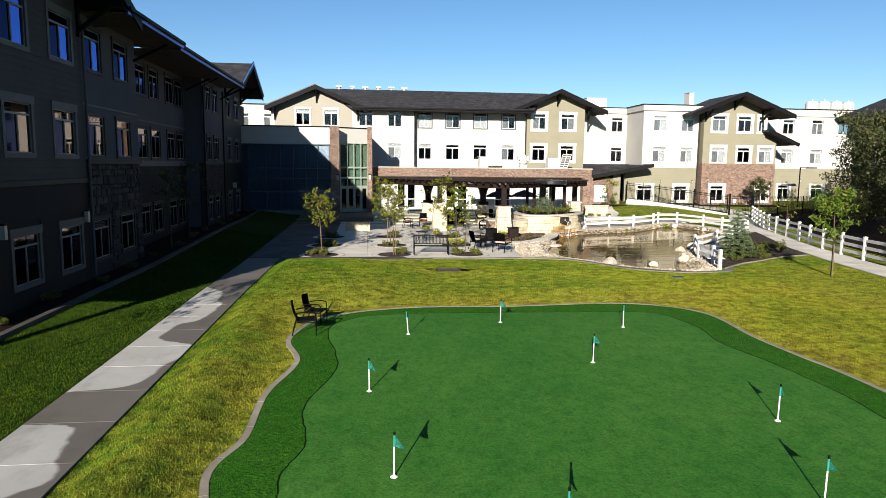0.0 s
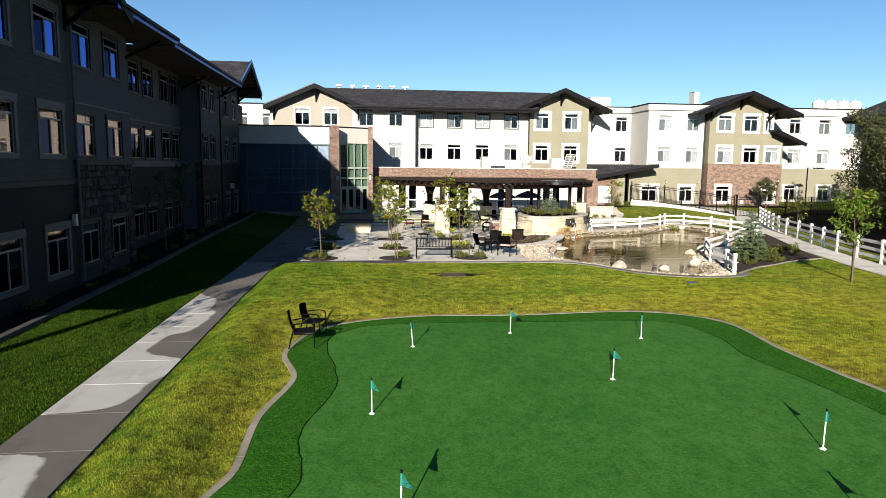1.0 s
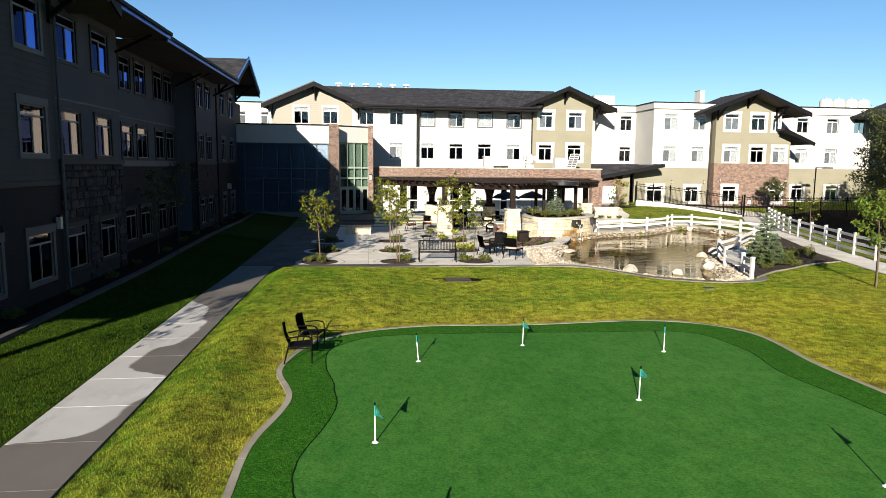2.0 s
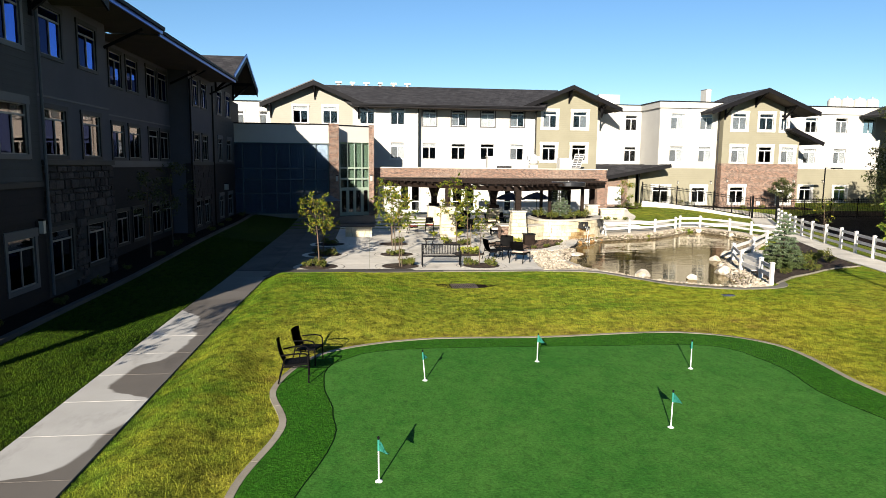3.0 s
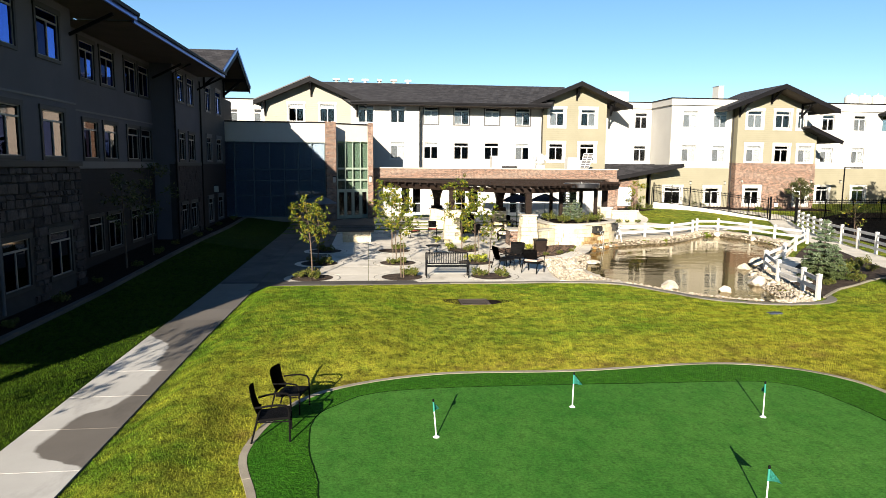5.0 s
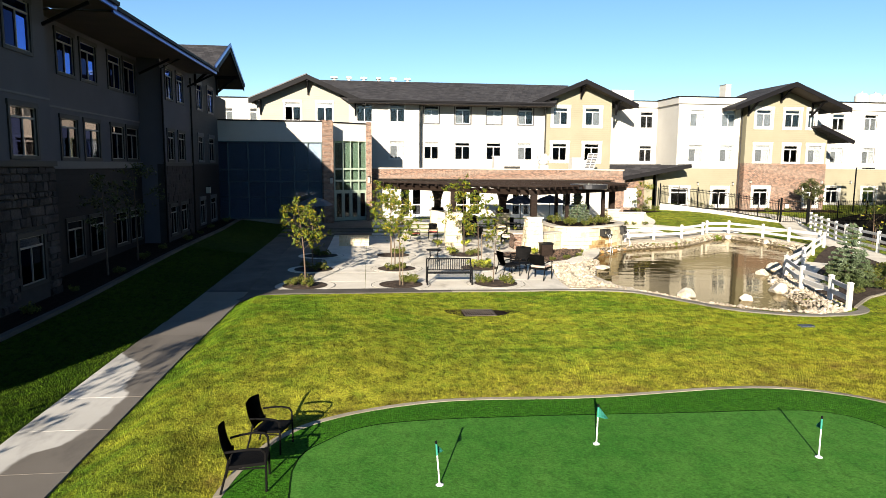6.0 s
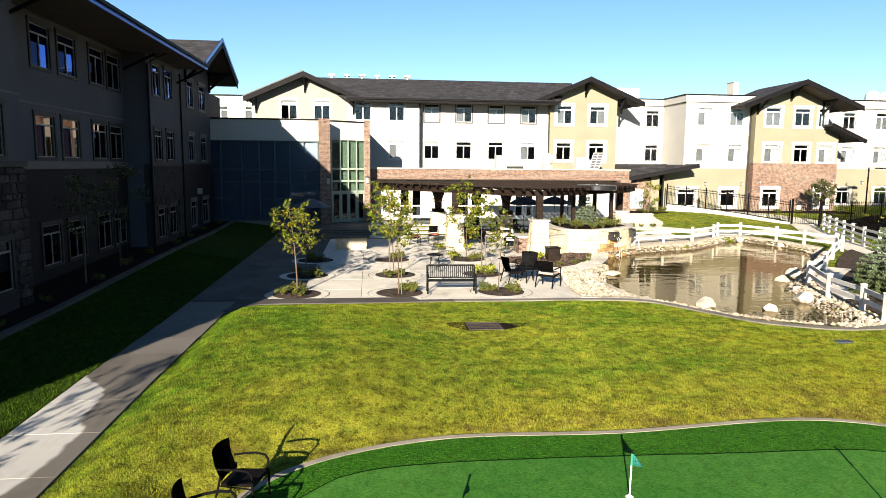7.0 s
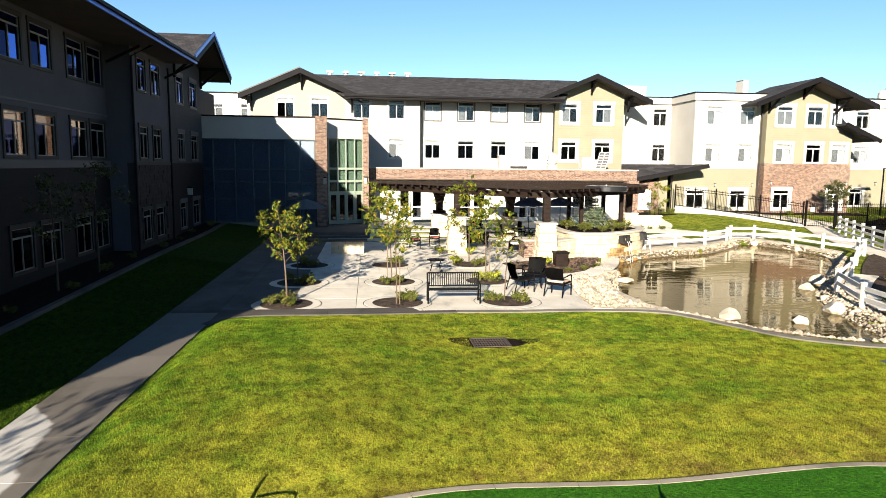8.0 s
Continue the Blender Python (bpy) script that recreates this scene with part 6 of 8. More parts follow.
def loveseat():
    """A woven two-seat garden sofa with a rolled back, arms and a pale seat pad; faces +y."""
    c = thing("garden_sofa", "dark woven two-seat garden sofa with pale seat cushion", "sofa", "sofas round the brick counter")
    def own(name, bm, mat):
        o = part(name, bm, M[mat])
        o.parent = c
    bm = bmesh.new()
    cols = []
    for i in range(13):
        u = -0.72 + 1.44 * i / 12
        bow = 0.05 * (1 - (u / 0.72) ** 2)
        cols.append([bm.verts.new((u, -0.3 - bow - 0.05 * j, 0.38 + 0.16 * j + (0.05 * (1 - (u / 0.72) ** 2) if j == 3 else 0))) for j in range(4)])
    for a, b in zip(cols, cols[1:]):
        for j in range(3):
            bm.faces.new((a[j], b[j], b[j + 1], a[j + 1]))
    bmesh.ops.solidify(bm, geom=list(bm.faces), thickness=0.05)
    own("backrest", bm, "wicker")
    own("seat", boxes((-0.7, 0.7, -0.3, 0.32, 0.26, 0.38)), "wicker")
    for sx in (-1, 1):
        own("arm", tube(bmesh.new(), [(sx * 0.73, 0.32, 0.1), (sx * 0.74, 0.32, 0.55), (sx * 0.74, 0.2, 0.62), (sx * 0.74, -0.33, 0.62)], 0.045, 8), "wicker")
        for y in (0.28, -0.3):
            own("leg", tube(bmesh.new(), [(sx * 0.66, y, 0), (sx * 0.66, y, 0.3)], 0.025, 7), "wicker")
        bm = boxes((min(sx * 0.02, sx * 0.67), max(sx * 0.02, sx * 0.67), -0.27, 0.33, 0.38, 0.48))
        bmesh.ops.bevel(bm, geom=list(bm.edges), offset=0.03, segments=2, affect="EDGES")
        own("cushion", bm, "cushion_pale")
    return c


sofa = loveseat()
sofa.matrix_basis = pose(5.95, 45.3, -0.085, 0, 0, 8)
copy_thing(sofa, pose(8.0, 43.9, -0.085, 0, 0, 72))


def garden_table(r, h, at, label):
    t = thing("garden_table", label, "table", at=pose(*at))
    top = bmesh.new()
    tube(top, [(0, 0, h - 0.03), (0, 0, h - 0.008), (0, 0, h)], [r, r, r - 0.01], 24)
    o = part("tabletop", top, M["metal_black"])
    o.parent = t
    for k in range(4):
        a = k * math.pi / 2 + 0.6
        c, s = math.cos(a), math.sin(a)
        l = part("leg", tube(bmesh.new(), [(c * r * 0.9, s * r * 0.9, 0), (c * r * 0.6, s * r * 0.6, h * 0.5), (c * r * 0.8, s * r * 0.8, h - 0.03)], 0.014, 6), M["metal_black"])
        l.parent = t
    rim = part("rim", tube(bmesh.new(), [(math.cos(i * math.tau / 16) * r * 0.62, math.sin(i * math.tau / 16) * r * 0.62, h * 0.5) for i in range(17)], 0.009, 5), M["metal_black"])
    rim.parent = t
    return t


garden_table(0.36, 0.52, (3.1, 37.2, -0.088), "round black metal side table on the patio")
garden_table(0.4, 0.45, (6.3, 33.5, -0.088), "low round black metal table between armchairs")
garden_table(0.6, 0.74, (9.1, 48.1, on_ground(9.1, 48.1) + 0.012), "round black metal dining table under an umbrella")
garden_table(0.6, 0.74, (12.0, 49.5, on_ground(12.0, 49.5) + 0.012), "round black metal dining table under an umbrella")


def bench():
    b = thing("park_bench", "black metal park bench with vertical back slats", "bench", at=pose(3.07, 31.15, -0.088, 0, 0, 178))
    def own(name, bm):
        o = part(name, bm, M["metal_black"])
        o.parent = b
    W = 0.82
    for sx in (-1, 1):
        own("leg", tube(bmesh.new(), [(sx * W, 0.25, 0), (sx * W, 0.24, 0.62)], 0.026, 8))
        own("leg", tube(bmesh.new(), [(sx * W, -0.27, 0), (sx * W, -0.22, 0.45), (sx * W, -0.32, 0.92)], 0.03, 8))
        own("arm", tube(bmesh.new(), [(sx * W, 0.26, 0.62), (sx * W, 0.1, 0.65), (sx * W, -0.25, 0.63)], 0.026, 8))
        own("brace", tube(bmesh.new(), [(sx * W, 0.24, 0.12), (sx * W, -0.25, 0.12)], 0.014, 6))
    for y in np.linspace(-0.18, 0.22, 7):
        own("seat_slat", beam(bmesh.new(), (-W, y, 0.44), (W, y, 0.44), 0.042, 0.014))
    own("back_rail", beam(bmesh.new(), (-W, -0.32, 0.91), (W, -0.32, 0.91), 0.03, 0.05))
    own("back_rail", beam(bmesh.new(), (-W, -0.235, 0.5), (W, -0.235, 0.5), 0.03, 0.04))
    for x in np.linspace(-W + 0.06, W - 0.06, 23):
        own("back_slat", beam(bmesh.new(), (x, -0.235, 0.5), (x, -0.32, 0.9), 0.03, 0.014))
    return b


bench()


# ---- fences ----
def rail_fence(name, posts, height, rails, label, zs=None, post_w=0.12):
    """A post and rail fence; its posts and rails are parts."""
    f = thing(name, label, "fence", at=pose(posts[0][0], posts[0][1], on_ground(*posts[0])))
    tops = []
    for x, y in posts:
        z = on_ground(x, y)
        bm = bmesh.new()
        h = post_w / 2
        box(bm, x - h, x + h, y - h, y + h, z - 0.3, z + height)
        cap = [bm.verts.new((x + sx * (h + 0.012), y + sy * (h + 0.012), z + height + dz)) for dz in (0.0, 0.03) for sx, sy in ((-1, -1), (1, -1), (1, 1), (-1, 1))]
        tip = bm.verts.new((x, y, z + height + 0.06))
        bm.faces.new(cap[:4])
        for i in range(4):
            bm.faces.new((cap[i], cap[(i + 1) % 4], cap[4 + (i + 1) % 4], cap[4 + i]))
            bm.faces.new((cap[4 + i], cap[4 + (i + 1) % 4], tip))
        part("post", bm, M["fence_white"], f)
        tops.append((x, y, z))
    for a, b in zip(tops, tops[1:]):
        for r in rails:
            part("rail", beam(bmesh.new(), (a[0], a[1], a[2] + r), (b[0], b[1], b[2] + r), 0.045, 0.14), M["fence_white"], f)
    return f


rail_fence("pond_fence", [(15.0, 44.2), (17.2, 45.2), (19.3, 45.9), (21.6, 47.65), (22.55, 48.9), (24.1, 48.9), (24.9, 46.3), (25.1, 44.0), (25.6, 42.0)], 0.82, (0.33, 0.67), "white two-rail fence round the far side of the pond")
rail_fence("pond_side_fence", [(14.84, 25.85), (15.38, 27.4), (15.75, 29.4), (17.0, 32.2), (19.6, 34.8), (22.5, 38.2), (25.3, 41.2)], 0.82, (0.34, 0.67), "white two-rail fence along the pond's near side")
RF = spline([(21.0, 17.5), (22.0, 22.5), (23.0, 26.6), (24.4, 32.4), (26.0, 37.0), (27.8, 42.6), (30.6, 48.6), (33.4, 54.0)], False, 12)
d = np.concatenate([[0], np.cumsum(np.linalg.norm(np.diff(RF, axis=0), axis=1))])
rail_fence("path_fence", [(float(np.interp(s, d, RF[:, 0])), float(np.interp(s, d, RF[:, 1]))) for s in np.arange(0, d[-1], 2.2)], 1.12, (0.3, 0.64, 0.98), "weathered white three-rail fence beside the garden path")

iron = thing("iron_fence", "black iron picket fence on a low white wall", "fence", at=pose(25.2, 61.8, 1.0))
IF = [(25.2, 62.0), (27.7, 60.2), (30.2, 58.2), (32.4, 56.2)]
IB = [1.12, 0.85, 0.5, 0.1]
for (a, b), (za, zb) in zip(zip(IF, IF[1:]), zip(IB, IB[1:])):
    A, B = np.array([*a, za]), np.array([*b, zb])
    for r in (0.12, 1.38, 1.55):
        part("rail", beam(bmesh.new(), A + [0, 0, r], B + [0, 0, r], 0.03, 0.045), M["metal_black"], iron)
    n = int(np.linalg.norm(B - A) / 0.115)
    for k in range(1, n):
        q = A + (B - A) * k / n
        part("picket", beam(bmesh.new(), q + [0, 0, 0.05], q + [0, 0, 1.66], 0.018, 0.018), M["metal_black"], iron)
for (x, y), z in zip(IF, IB):
    part("post", boxes((x - 0.04, x + 0.04, y - 0.04, y + 0.04, z - 0.1, z + 1.78)), M["metal_black"], iron)
for q in ((26.45, 61.1, 0.985), (28.95, 59.2, 0.675), (31.3, 57.2, 0.3)):
    part("post", boxes((q[0] - 0.035, q[0] + 0.035, q[1] - 0.035, q[1] + 0.035, q[2] - 0.1, q[2] + 1.74)), M["metal_black"], iron)
bm = bmesh.new()
for (a, b), (za, zb) in zip(zip(IF, IF[1:]), zip(IB, IB[1:])):
    v = [bm.verts.new(p) for p in ((a[0], a[1] - 0.12, -0.4), (b[0], b[1] - 0.12, -0.4), (b[0], b[1] - 0.12, zb + 0.04), (a[0], a[1] - 0.12, za + 0.04),
                                   (a[0], a[1] + 0.12, -0.4), (b[0], b[1] + 0.12, -0.4), (b[0], b[1] + 0.12, zb + 0.04), (a[0], a[1] + 0.12, za + 0.04))]
    for f in ((0, 1, 2, 3), (5, 4, 7, 6), (3, 2, 6, 7), (0, 3, 7, 4), (1, 5, 6, 2)):
        bm.faces.new([v[i] for i in f])
tagged(part("retaining_wall", bm, M["retaining"]), "low white concrete wall under the iron fence", "wall", kind="structure")
gate = thing("iron_gate", "black iron picket gate, closed, with a pale notice plate", "gate", at=pose(33, 55.6, 0.1))
gz = on_ground(33, 55.5) + 0.06
for x, y in ((32.55, 56.1), (34.0, 54.95)):
    part("post", boxes((x - 0.06, x + 0.06, y - 0.06, y + 0.06, gz - 0.1, gz + 1.95)), M["metal_black"], gate)
A, B = np.array([32.65, 56.02, gz]), np.array([33.9, 55.03, gz])
for r in (0.1, 0.9, 1.5, 1.7):
    part("rail", beam(bmesh.new(), A + [0, 0, r], B + [0, 0, r], 0.035, 0.045), M["metal_black"], gate)
for k in range(1, 13):
    q = A + (B - A) * k / 13
    part("picket", beam(bmesh.new(), q + [0, 0, 0.06], q + [0, 0, 1.78], 0.018, 0.018), M["metal_black"], gate)
part("notice_plate", boxes((32.62, 32.92, 55.7, 55.72, gz + 1.15, gz + 1.45)), M["pole_white"], gate)
fence2 = thing("iron_fence", "black iron picket fence between path and lawn", "fence", at=pose(36, 54, 0.2))
A, B = np.array([34.1, 54.9, 0.15]), np.array([42.5, 53.0, 0.3])
for r in (0.12, 1.38, 1.55):
    part("rail", beam(bmesh.new(), A + [0, 0, r], B + [0, 0, r], 0.03, 0.045), M["metal_black"], fence2)
for k in range(0, 66):
    q = A + (B - A) * k / 66
    part("picket" if k % 16 else "post", beam(bmesh.new(), q + [0, 0, -0.05], q + [0, 0, 1.66], 0.018 if k % 16 else 0.07, 0.018 if k % 16 else 0.07), M["metal_black"], fence2)


# ---- stone piers, pergola, planter ----
def stone_pier(x, y, w, h, wt, label):
    """A tapered pier faced with coursed cut stone blocks, under a flat cap."""
    z0 = on_ground(x, y)
    p = thing("stone_pier", label, "pier", "cream stone piers", at=pose(x, y, z0))
    part("core", boxes((x - wt / 2 + 0.03, x + wt / 2 - 0.03, y - wt / 2 + 0.03, y + wt / 2 - 0.03, z0 - 0.1, z0 + h - 0.02)), M["stone_back"], p)
    rng = np.random.default_rng(int(x * 100 + y))
    z, rows = z0 - 0.02, int(round(h / 0.2))
    for r in range(rows):
        za, zb = z0 + h * r / rows + 0.008, z0 + h * (r + 1) / rows - 0.006
        ha = (w + (wt - w) * (r + 0.5) / rows) / 2
        cuts = [-ha, *(sorted((rng.random(1 + r % 2) - 0.5) * 1.1 * ha)), ha]
        for sx, sy in ((0, -1), (0, 1), (-1, 0), (1, 0)):
            for a, b in zip(cuts, cuts[1:]):
                o = rng.random() * 0.018
                if sy:
                    part("stone", boxes((x + a + 0.006, x + b - 0.006, *sorted((y + sy * (ha + o), y + sy * (ha - 0.08))), za, zb)), M["stone_cream"], p, fix=False)
                else:
                    part("stone", boxes((*sorted((x + sx * (ha + o), x + sx * (ha - 0.08))), y + a + 0.09, y + b - 0.09 if b == cuts[-1] else y + b - 0.006, za, zb)) if b - a > 0.24 else
                         boxes((*sorted((x + sx * (ha + o), x + sx * (ha - 0.08))), y + max(a, -ha + 0.09), y + min(b, ha - 0.09), za, zb)), M["stone_cream"], p, fix=False)
    part("cap", boxes((x - wt / 2 - 0.07, x + wt / 2 + 0.07, y - wt / 2 - 0.07, y + wt / 2 + 0.07, z0 + h, z0 + h + 0.08)), M["stone_cap"], p)
    return p


ps = "tapered cream cut-stone pier carrying a pergola post"
stone_pier(4.75, 43.2, 0.95, 1.75, 0.8, ps)
stone_pier(8.3, 39.5, 0.98, 1.78, 0.72, ps)
stone_pier(8.6, 48.6, 0.85, 1.3, 0.75, ps)
stone_pier(4.6, 50.2, 0.95, 1.3, 0.85, ps)
stone_pier(15.1, 46.8, 0.8, 1.7, 0.7, ps)
PZ = 2.85
pergola = thing("pergola", "dark brown timber pergola with close-set rafters", "pergola", at=pose(8, 50, 0))
for x, y, z0 in ((4.75, 43.2, 1.7), (8.3, 39.5, 1.74), (15.1, 46.8, 1.65)):
    part("post", boxes((x - 0.15, x + 0.15, y - 0.15, y + 0.15, z0 + 0.05, PZ)), M["timber"], pergola)
for x, y in ((8.6, 48.6), (4.6, 50.2)):
    bm = bmesh.new()
    prof = [(-0.2, 1.5), (0.2, 1.5), (0.2, 1.95), (0.27, 2.3), (0.4, 2.65), (0.47, PZ + 0.02), (-0.47, PZ + 0.02), (-0.4, 2.65), (-0.27, 2.3), (-0.2, 1.95)]
    fr = [bm.verts.new((x + u, y - 0.2, z)) for u, z in prof]
    bk = [bm.verts.new((x + u, y + 0.2, z)) for u, z in prof]
    bm.faces.new(fr)
    bm.faces.new(bk[::-1])
    for i in range(10):
        bm.faces.new((fr[i], bk[i], bk[(i + 1) % 10], fr[(i + 1) % 10]))
    part("flared_column", bm, M["timber"], pergola)
    part("column_base", boxes((x - 0.36, x + 0.36, y - 0.36, y + 0.36, on_ground(x, y) + 1.38, 1.55)), M["timber"], pergola)
PERGOLA_FRONT = [(0.5, 47.6), (4.4, 42.9), (7.5, 38.9), (8.6, 38.9), (14.5, 43.7), (15.8, 45.7)]
PERGOLA_BACK, PERGOLA_STEP = 52.5, 49.6


def pergola_front(x):
    return float(np.interp(x, [q[0] for q in PERGOLA_FRONT], [q[1] for q in PERGOLA_FRONT]))


for a, b in zip(PERGOLA_FRONT, PERGOLA_FRONT[1:]):
    a, b = Vector((*a, PZ + 0.12)), Vector((*b, PZ + 0.12))
    inn = Vector((0, 0.75, 0))
    part("beam", beam(bmesh.new(), a + inn, b + inn, 0.16, 0.26), M["timber"], pergola)
for a, b in (((8.3, 39.8), (8.3, PERGOLA_BACK)), ((15.1, 45.4), (15.1, PERGOLA_BACK)), ((4.7, 43.7), (4.7, PERGOLA_STEP))):
    part("beam", beam(bmesh.new(), (*a, PZ + 0.1), (*b, PZ + 0.1), 0.16, 0.2), M["timber"], pergola)
def pergola_back(x):
    return PERGOLA_BACK if x > 7.2 else PERGOLA_STEP


for k in range(38):
    x = 0.62 + k * 0.4
    part("rafter", boxes((x - 0.03, x + 0.03, pergola_front(x), pergola_back(x), PZ + 0.25, PZ + 0.37)), M["timber"], pergola, fix=False)
part("beam", boxes((7.2, 15.8, PERGOLA_BACK, PERGOLA_BACK + 0.12, PZ + 0.02, PZ + 0.445)), M["timber"], pergola)
part("beam", boxes((0.5, 7.2, PERGOLA_STEP, PERGOLA_STEP + 0.12, PZ + 0.02, PZ + 0.445)), M["timber"], pergola)
for y in np.arange(39.3, PERGOLA_BACK, 0.3):
    inside_x = [x for x in np.arange(0.5, 15.85, 0.1) if pergola_front(x) < y - 0.12 and y < pergola_back(x)]
    if inside_x:
        part("slat", boxes((inside_x[0], inside_x[-1], y - 0.025, y + 0.025, PZ + 0.37, PZ + 0.44)), M["timber"], pergola, fix=False)

planter = thing("raised_planter", "curved raised planter of cream cut stone with a flat cap", "planter", at=pose(12.3, 43.8, -0.1))
PLANTER = spline([(9.95, 42.3), (10.3, 41.2), (11.4, 41.0), (12.4, 41.4), (13.3, 42.0), (14.2, 42.9), (14.75, 44.1), (14.5, 45.4), (13.6, 46.4), (12.0, 46.9), (10.6, 46.2), (9.95, 44.4)], True, 6)


def inset(outline, d):
    """The closed outline moved inwards by d."""
    g = np.roll(outline, -1, 0) - np.roll(outline, 1, 0)
    g /= np.linalg.norm(g, axis=1)[:, None]
    return outline + np.stack([-g[:, 1], g[:, 0]], 1) * d


part("core", prism(bmesh.new(), inset(PLANTER, 0.1), -0.5, 0.98), M["stone_back"], planter)
rngp = np.random.default_rng(5)
along = np.vstack([PLANTER, PLANTER[:1]])
back_line = inset(PLANTER, 0.14)
back_line = np.vstack([back_line, back_line[:1]])
run = np.concatenate([[0], np.cumsum(np.linalg.norm(np.diff(along, axis=0), axis=1))])
at_run = lambda line, q: (float(np.interp(q, run, line[:, 0])), float(np.interp(q, run, line[:, 1])))
for r in range(6):
    za, zb = -0.34 + r * 0.225, -0.34 + (r + 1) * 0.225 - 0.012
    q = -rngp.random() * 0.3
    while q < run[-1]:
        w = 0.4 + 0.55 * rngp.random()
        q0, q1 = max(q, 0.0), min(q + w - 0.014, run[-1])
        q += w
        mx, my = at_run(along, (q0 + q1) / 2)
        if q1 - q0 < 0.1 or my > 45.3:
            continue
        o = rngp.random() * 0.03
        front = [at_run(along, q0), at_run(along, (q0 + q1) / 2), at_run(along, q1)]
        shove = np.array(front[1]) - np.array(at_run(back_line, (q0 + q1) / 2))
        shove *= o / 0.14
        pts = [tuple(np.array(p) + shove) for p in front] + [at_run(back_line, q1), at_run(back_line, (q0 + q1) / 2), at_run(back_line, q0)]
        stained = r < 4 and 11.9 + 0.12 * r < mx < 13.9 - 0.15 * r and my < 43.5 and rngp.random() < 0.85
        part("stone", prism(bmesh.new(), pts, za, zb), M["stone_rust" if stained else "stone_cream"], planter, "rust-stained stone below the spout" if stained else "", fix=False)
lip = [inset(PLANTER, d) for d in (0.32, 0.32, -0.08, -0.08, 0.2)]
bm = bmesh.new()
rg = [[bm.verts.new((*p, z)) for p in line] for line, z in zip(lip, (1.0, 1.11, 1.11, 1.01, 1.0))]
for a, b in zip(rg, rg[1:]):
    for i in range(len(a)):
        j = (i + 1) % len(a)
        bm.faces.new((a[i], a[j], b[j], b[i]))
part("cap", bm, M["stone_cap"], planter)
part("soil", prism(bmesh.new(), inset(PLANTER, 0.3), 0.9, 1.04), M["mulch"], planter)
for x, y, a in ((12.75, 41.62, -55), (14.3, 43.05, -38)):
    sp = boxes((-0.15, 0.34, -0.34, 0.34, 0.56, 0.66), (-0.15, 0.26, -0.34, -0.2, 0.66, 0.86), (-0.15, 0.22, 0.2, 0.34, 0.66, 0.86), (-0.15, 0.18, -0.36, 0.36, 0.86, 0.94))
    sp.transform(pose(x, y, 0, 0, 0, a))
    part("spout", sp, M["trim_dark"], planter, "dark stone water spout")
    c, d = math.cos(math.radians(a)), math.sin(math.radians(a))
    for u in (-0.1, 0.06):
        px0, py0 = x - d * u, y + c * u
        part("water_stream", tube(bmesh.new(), [(px0 + c * (0.33 + 0.24 * q), py0 + d * (0.33 + 0.24 * q), 0.66 - 0.98 * q * q) for q in (0, 0.25, 0.5, 0.75, 1)], [0.011, 0.009, 0.008, 0.007, 0.007], 6), M["spray"], planter, "thin falling water stream")

shoulder = thing("stone_wall", "low cream stone shoulder wall between pier and planter", "wall", at=pose(9.4, 40.7, -0.1))
for r in range(4):
    for k in range(3):
        p = Vector((8.72, 40.12, 0)).lerp(Vector((10.12, 41.25, 0)), k / 3)
        q = Vector((8.72, 40.12, 0)).lerp(Vector((10.12, 41.25, 0)), (k + 1) / 3 - 0.01)
        part("stone", beam(bmesh.new(), (*p.xy, 0.02 + r * 0.215), (*q.xy, 0.02 + r * 0.215), 0.36 + 0.02 * ((k + r) % 3), 0.205), M["stone_cream"], shoulder, fix=False)
part("cap", beam(bmesh.new(), (8.72, 40.12, 0.82), (10.1, 41.23, 0.82), 0.44, 0.08), M["stone_cap"], shoulder)
for x, y in ((11.2, 43.4), (13.3, 43.4), (13.0, 45.2), (11.4, 46.2)):
    part("post", boxes((x - 0.09, x + 0.09, y - 0.09, y + 0.09, 1.0, PZ + 0.05)), M["timber"], pergola)
heater = thing("ceiling_heater", "round dark enamelled heater drum hung under the pergola", "heater", at=pose(12.02, 42.2, 3.05))
part("drum", tube(bmesh.new(), [(12.02, 42.2, 3.05), (12.02, 42.2, 3.08), (12.02, 42.2, 3.28), (12.02, 42.2, 3.32)], [0.97, 1.02, 1.02, 0.97], 40), M["heater"], heater)
part("stem", tube(bmesh.new(), [(12.02, 42.2, 3.38), (12.02, 42.2, 3.15)], 0.03, 8), M["steel"], heater)


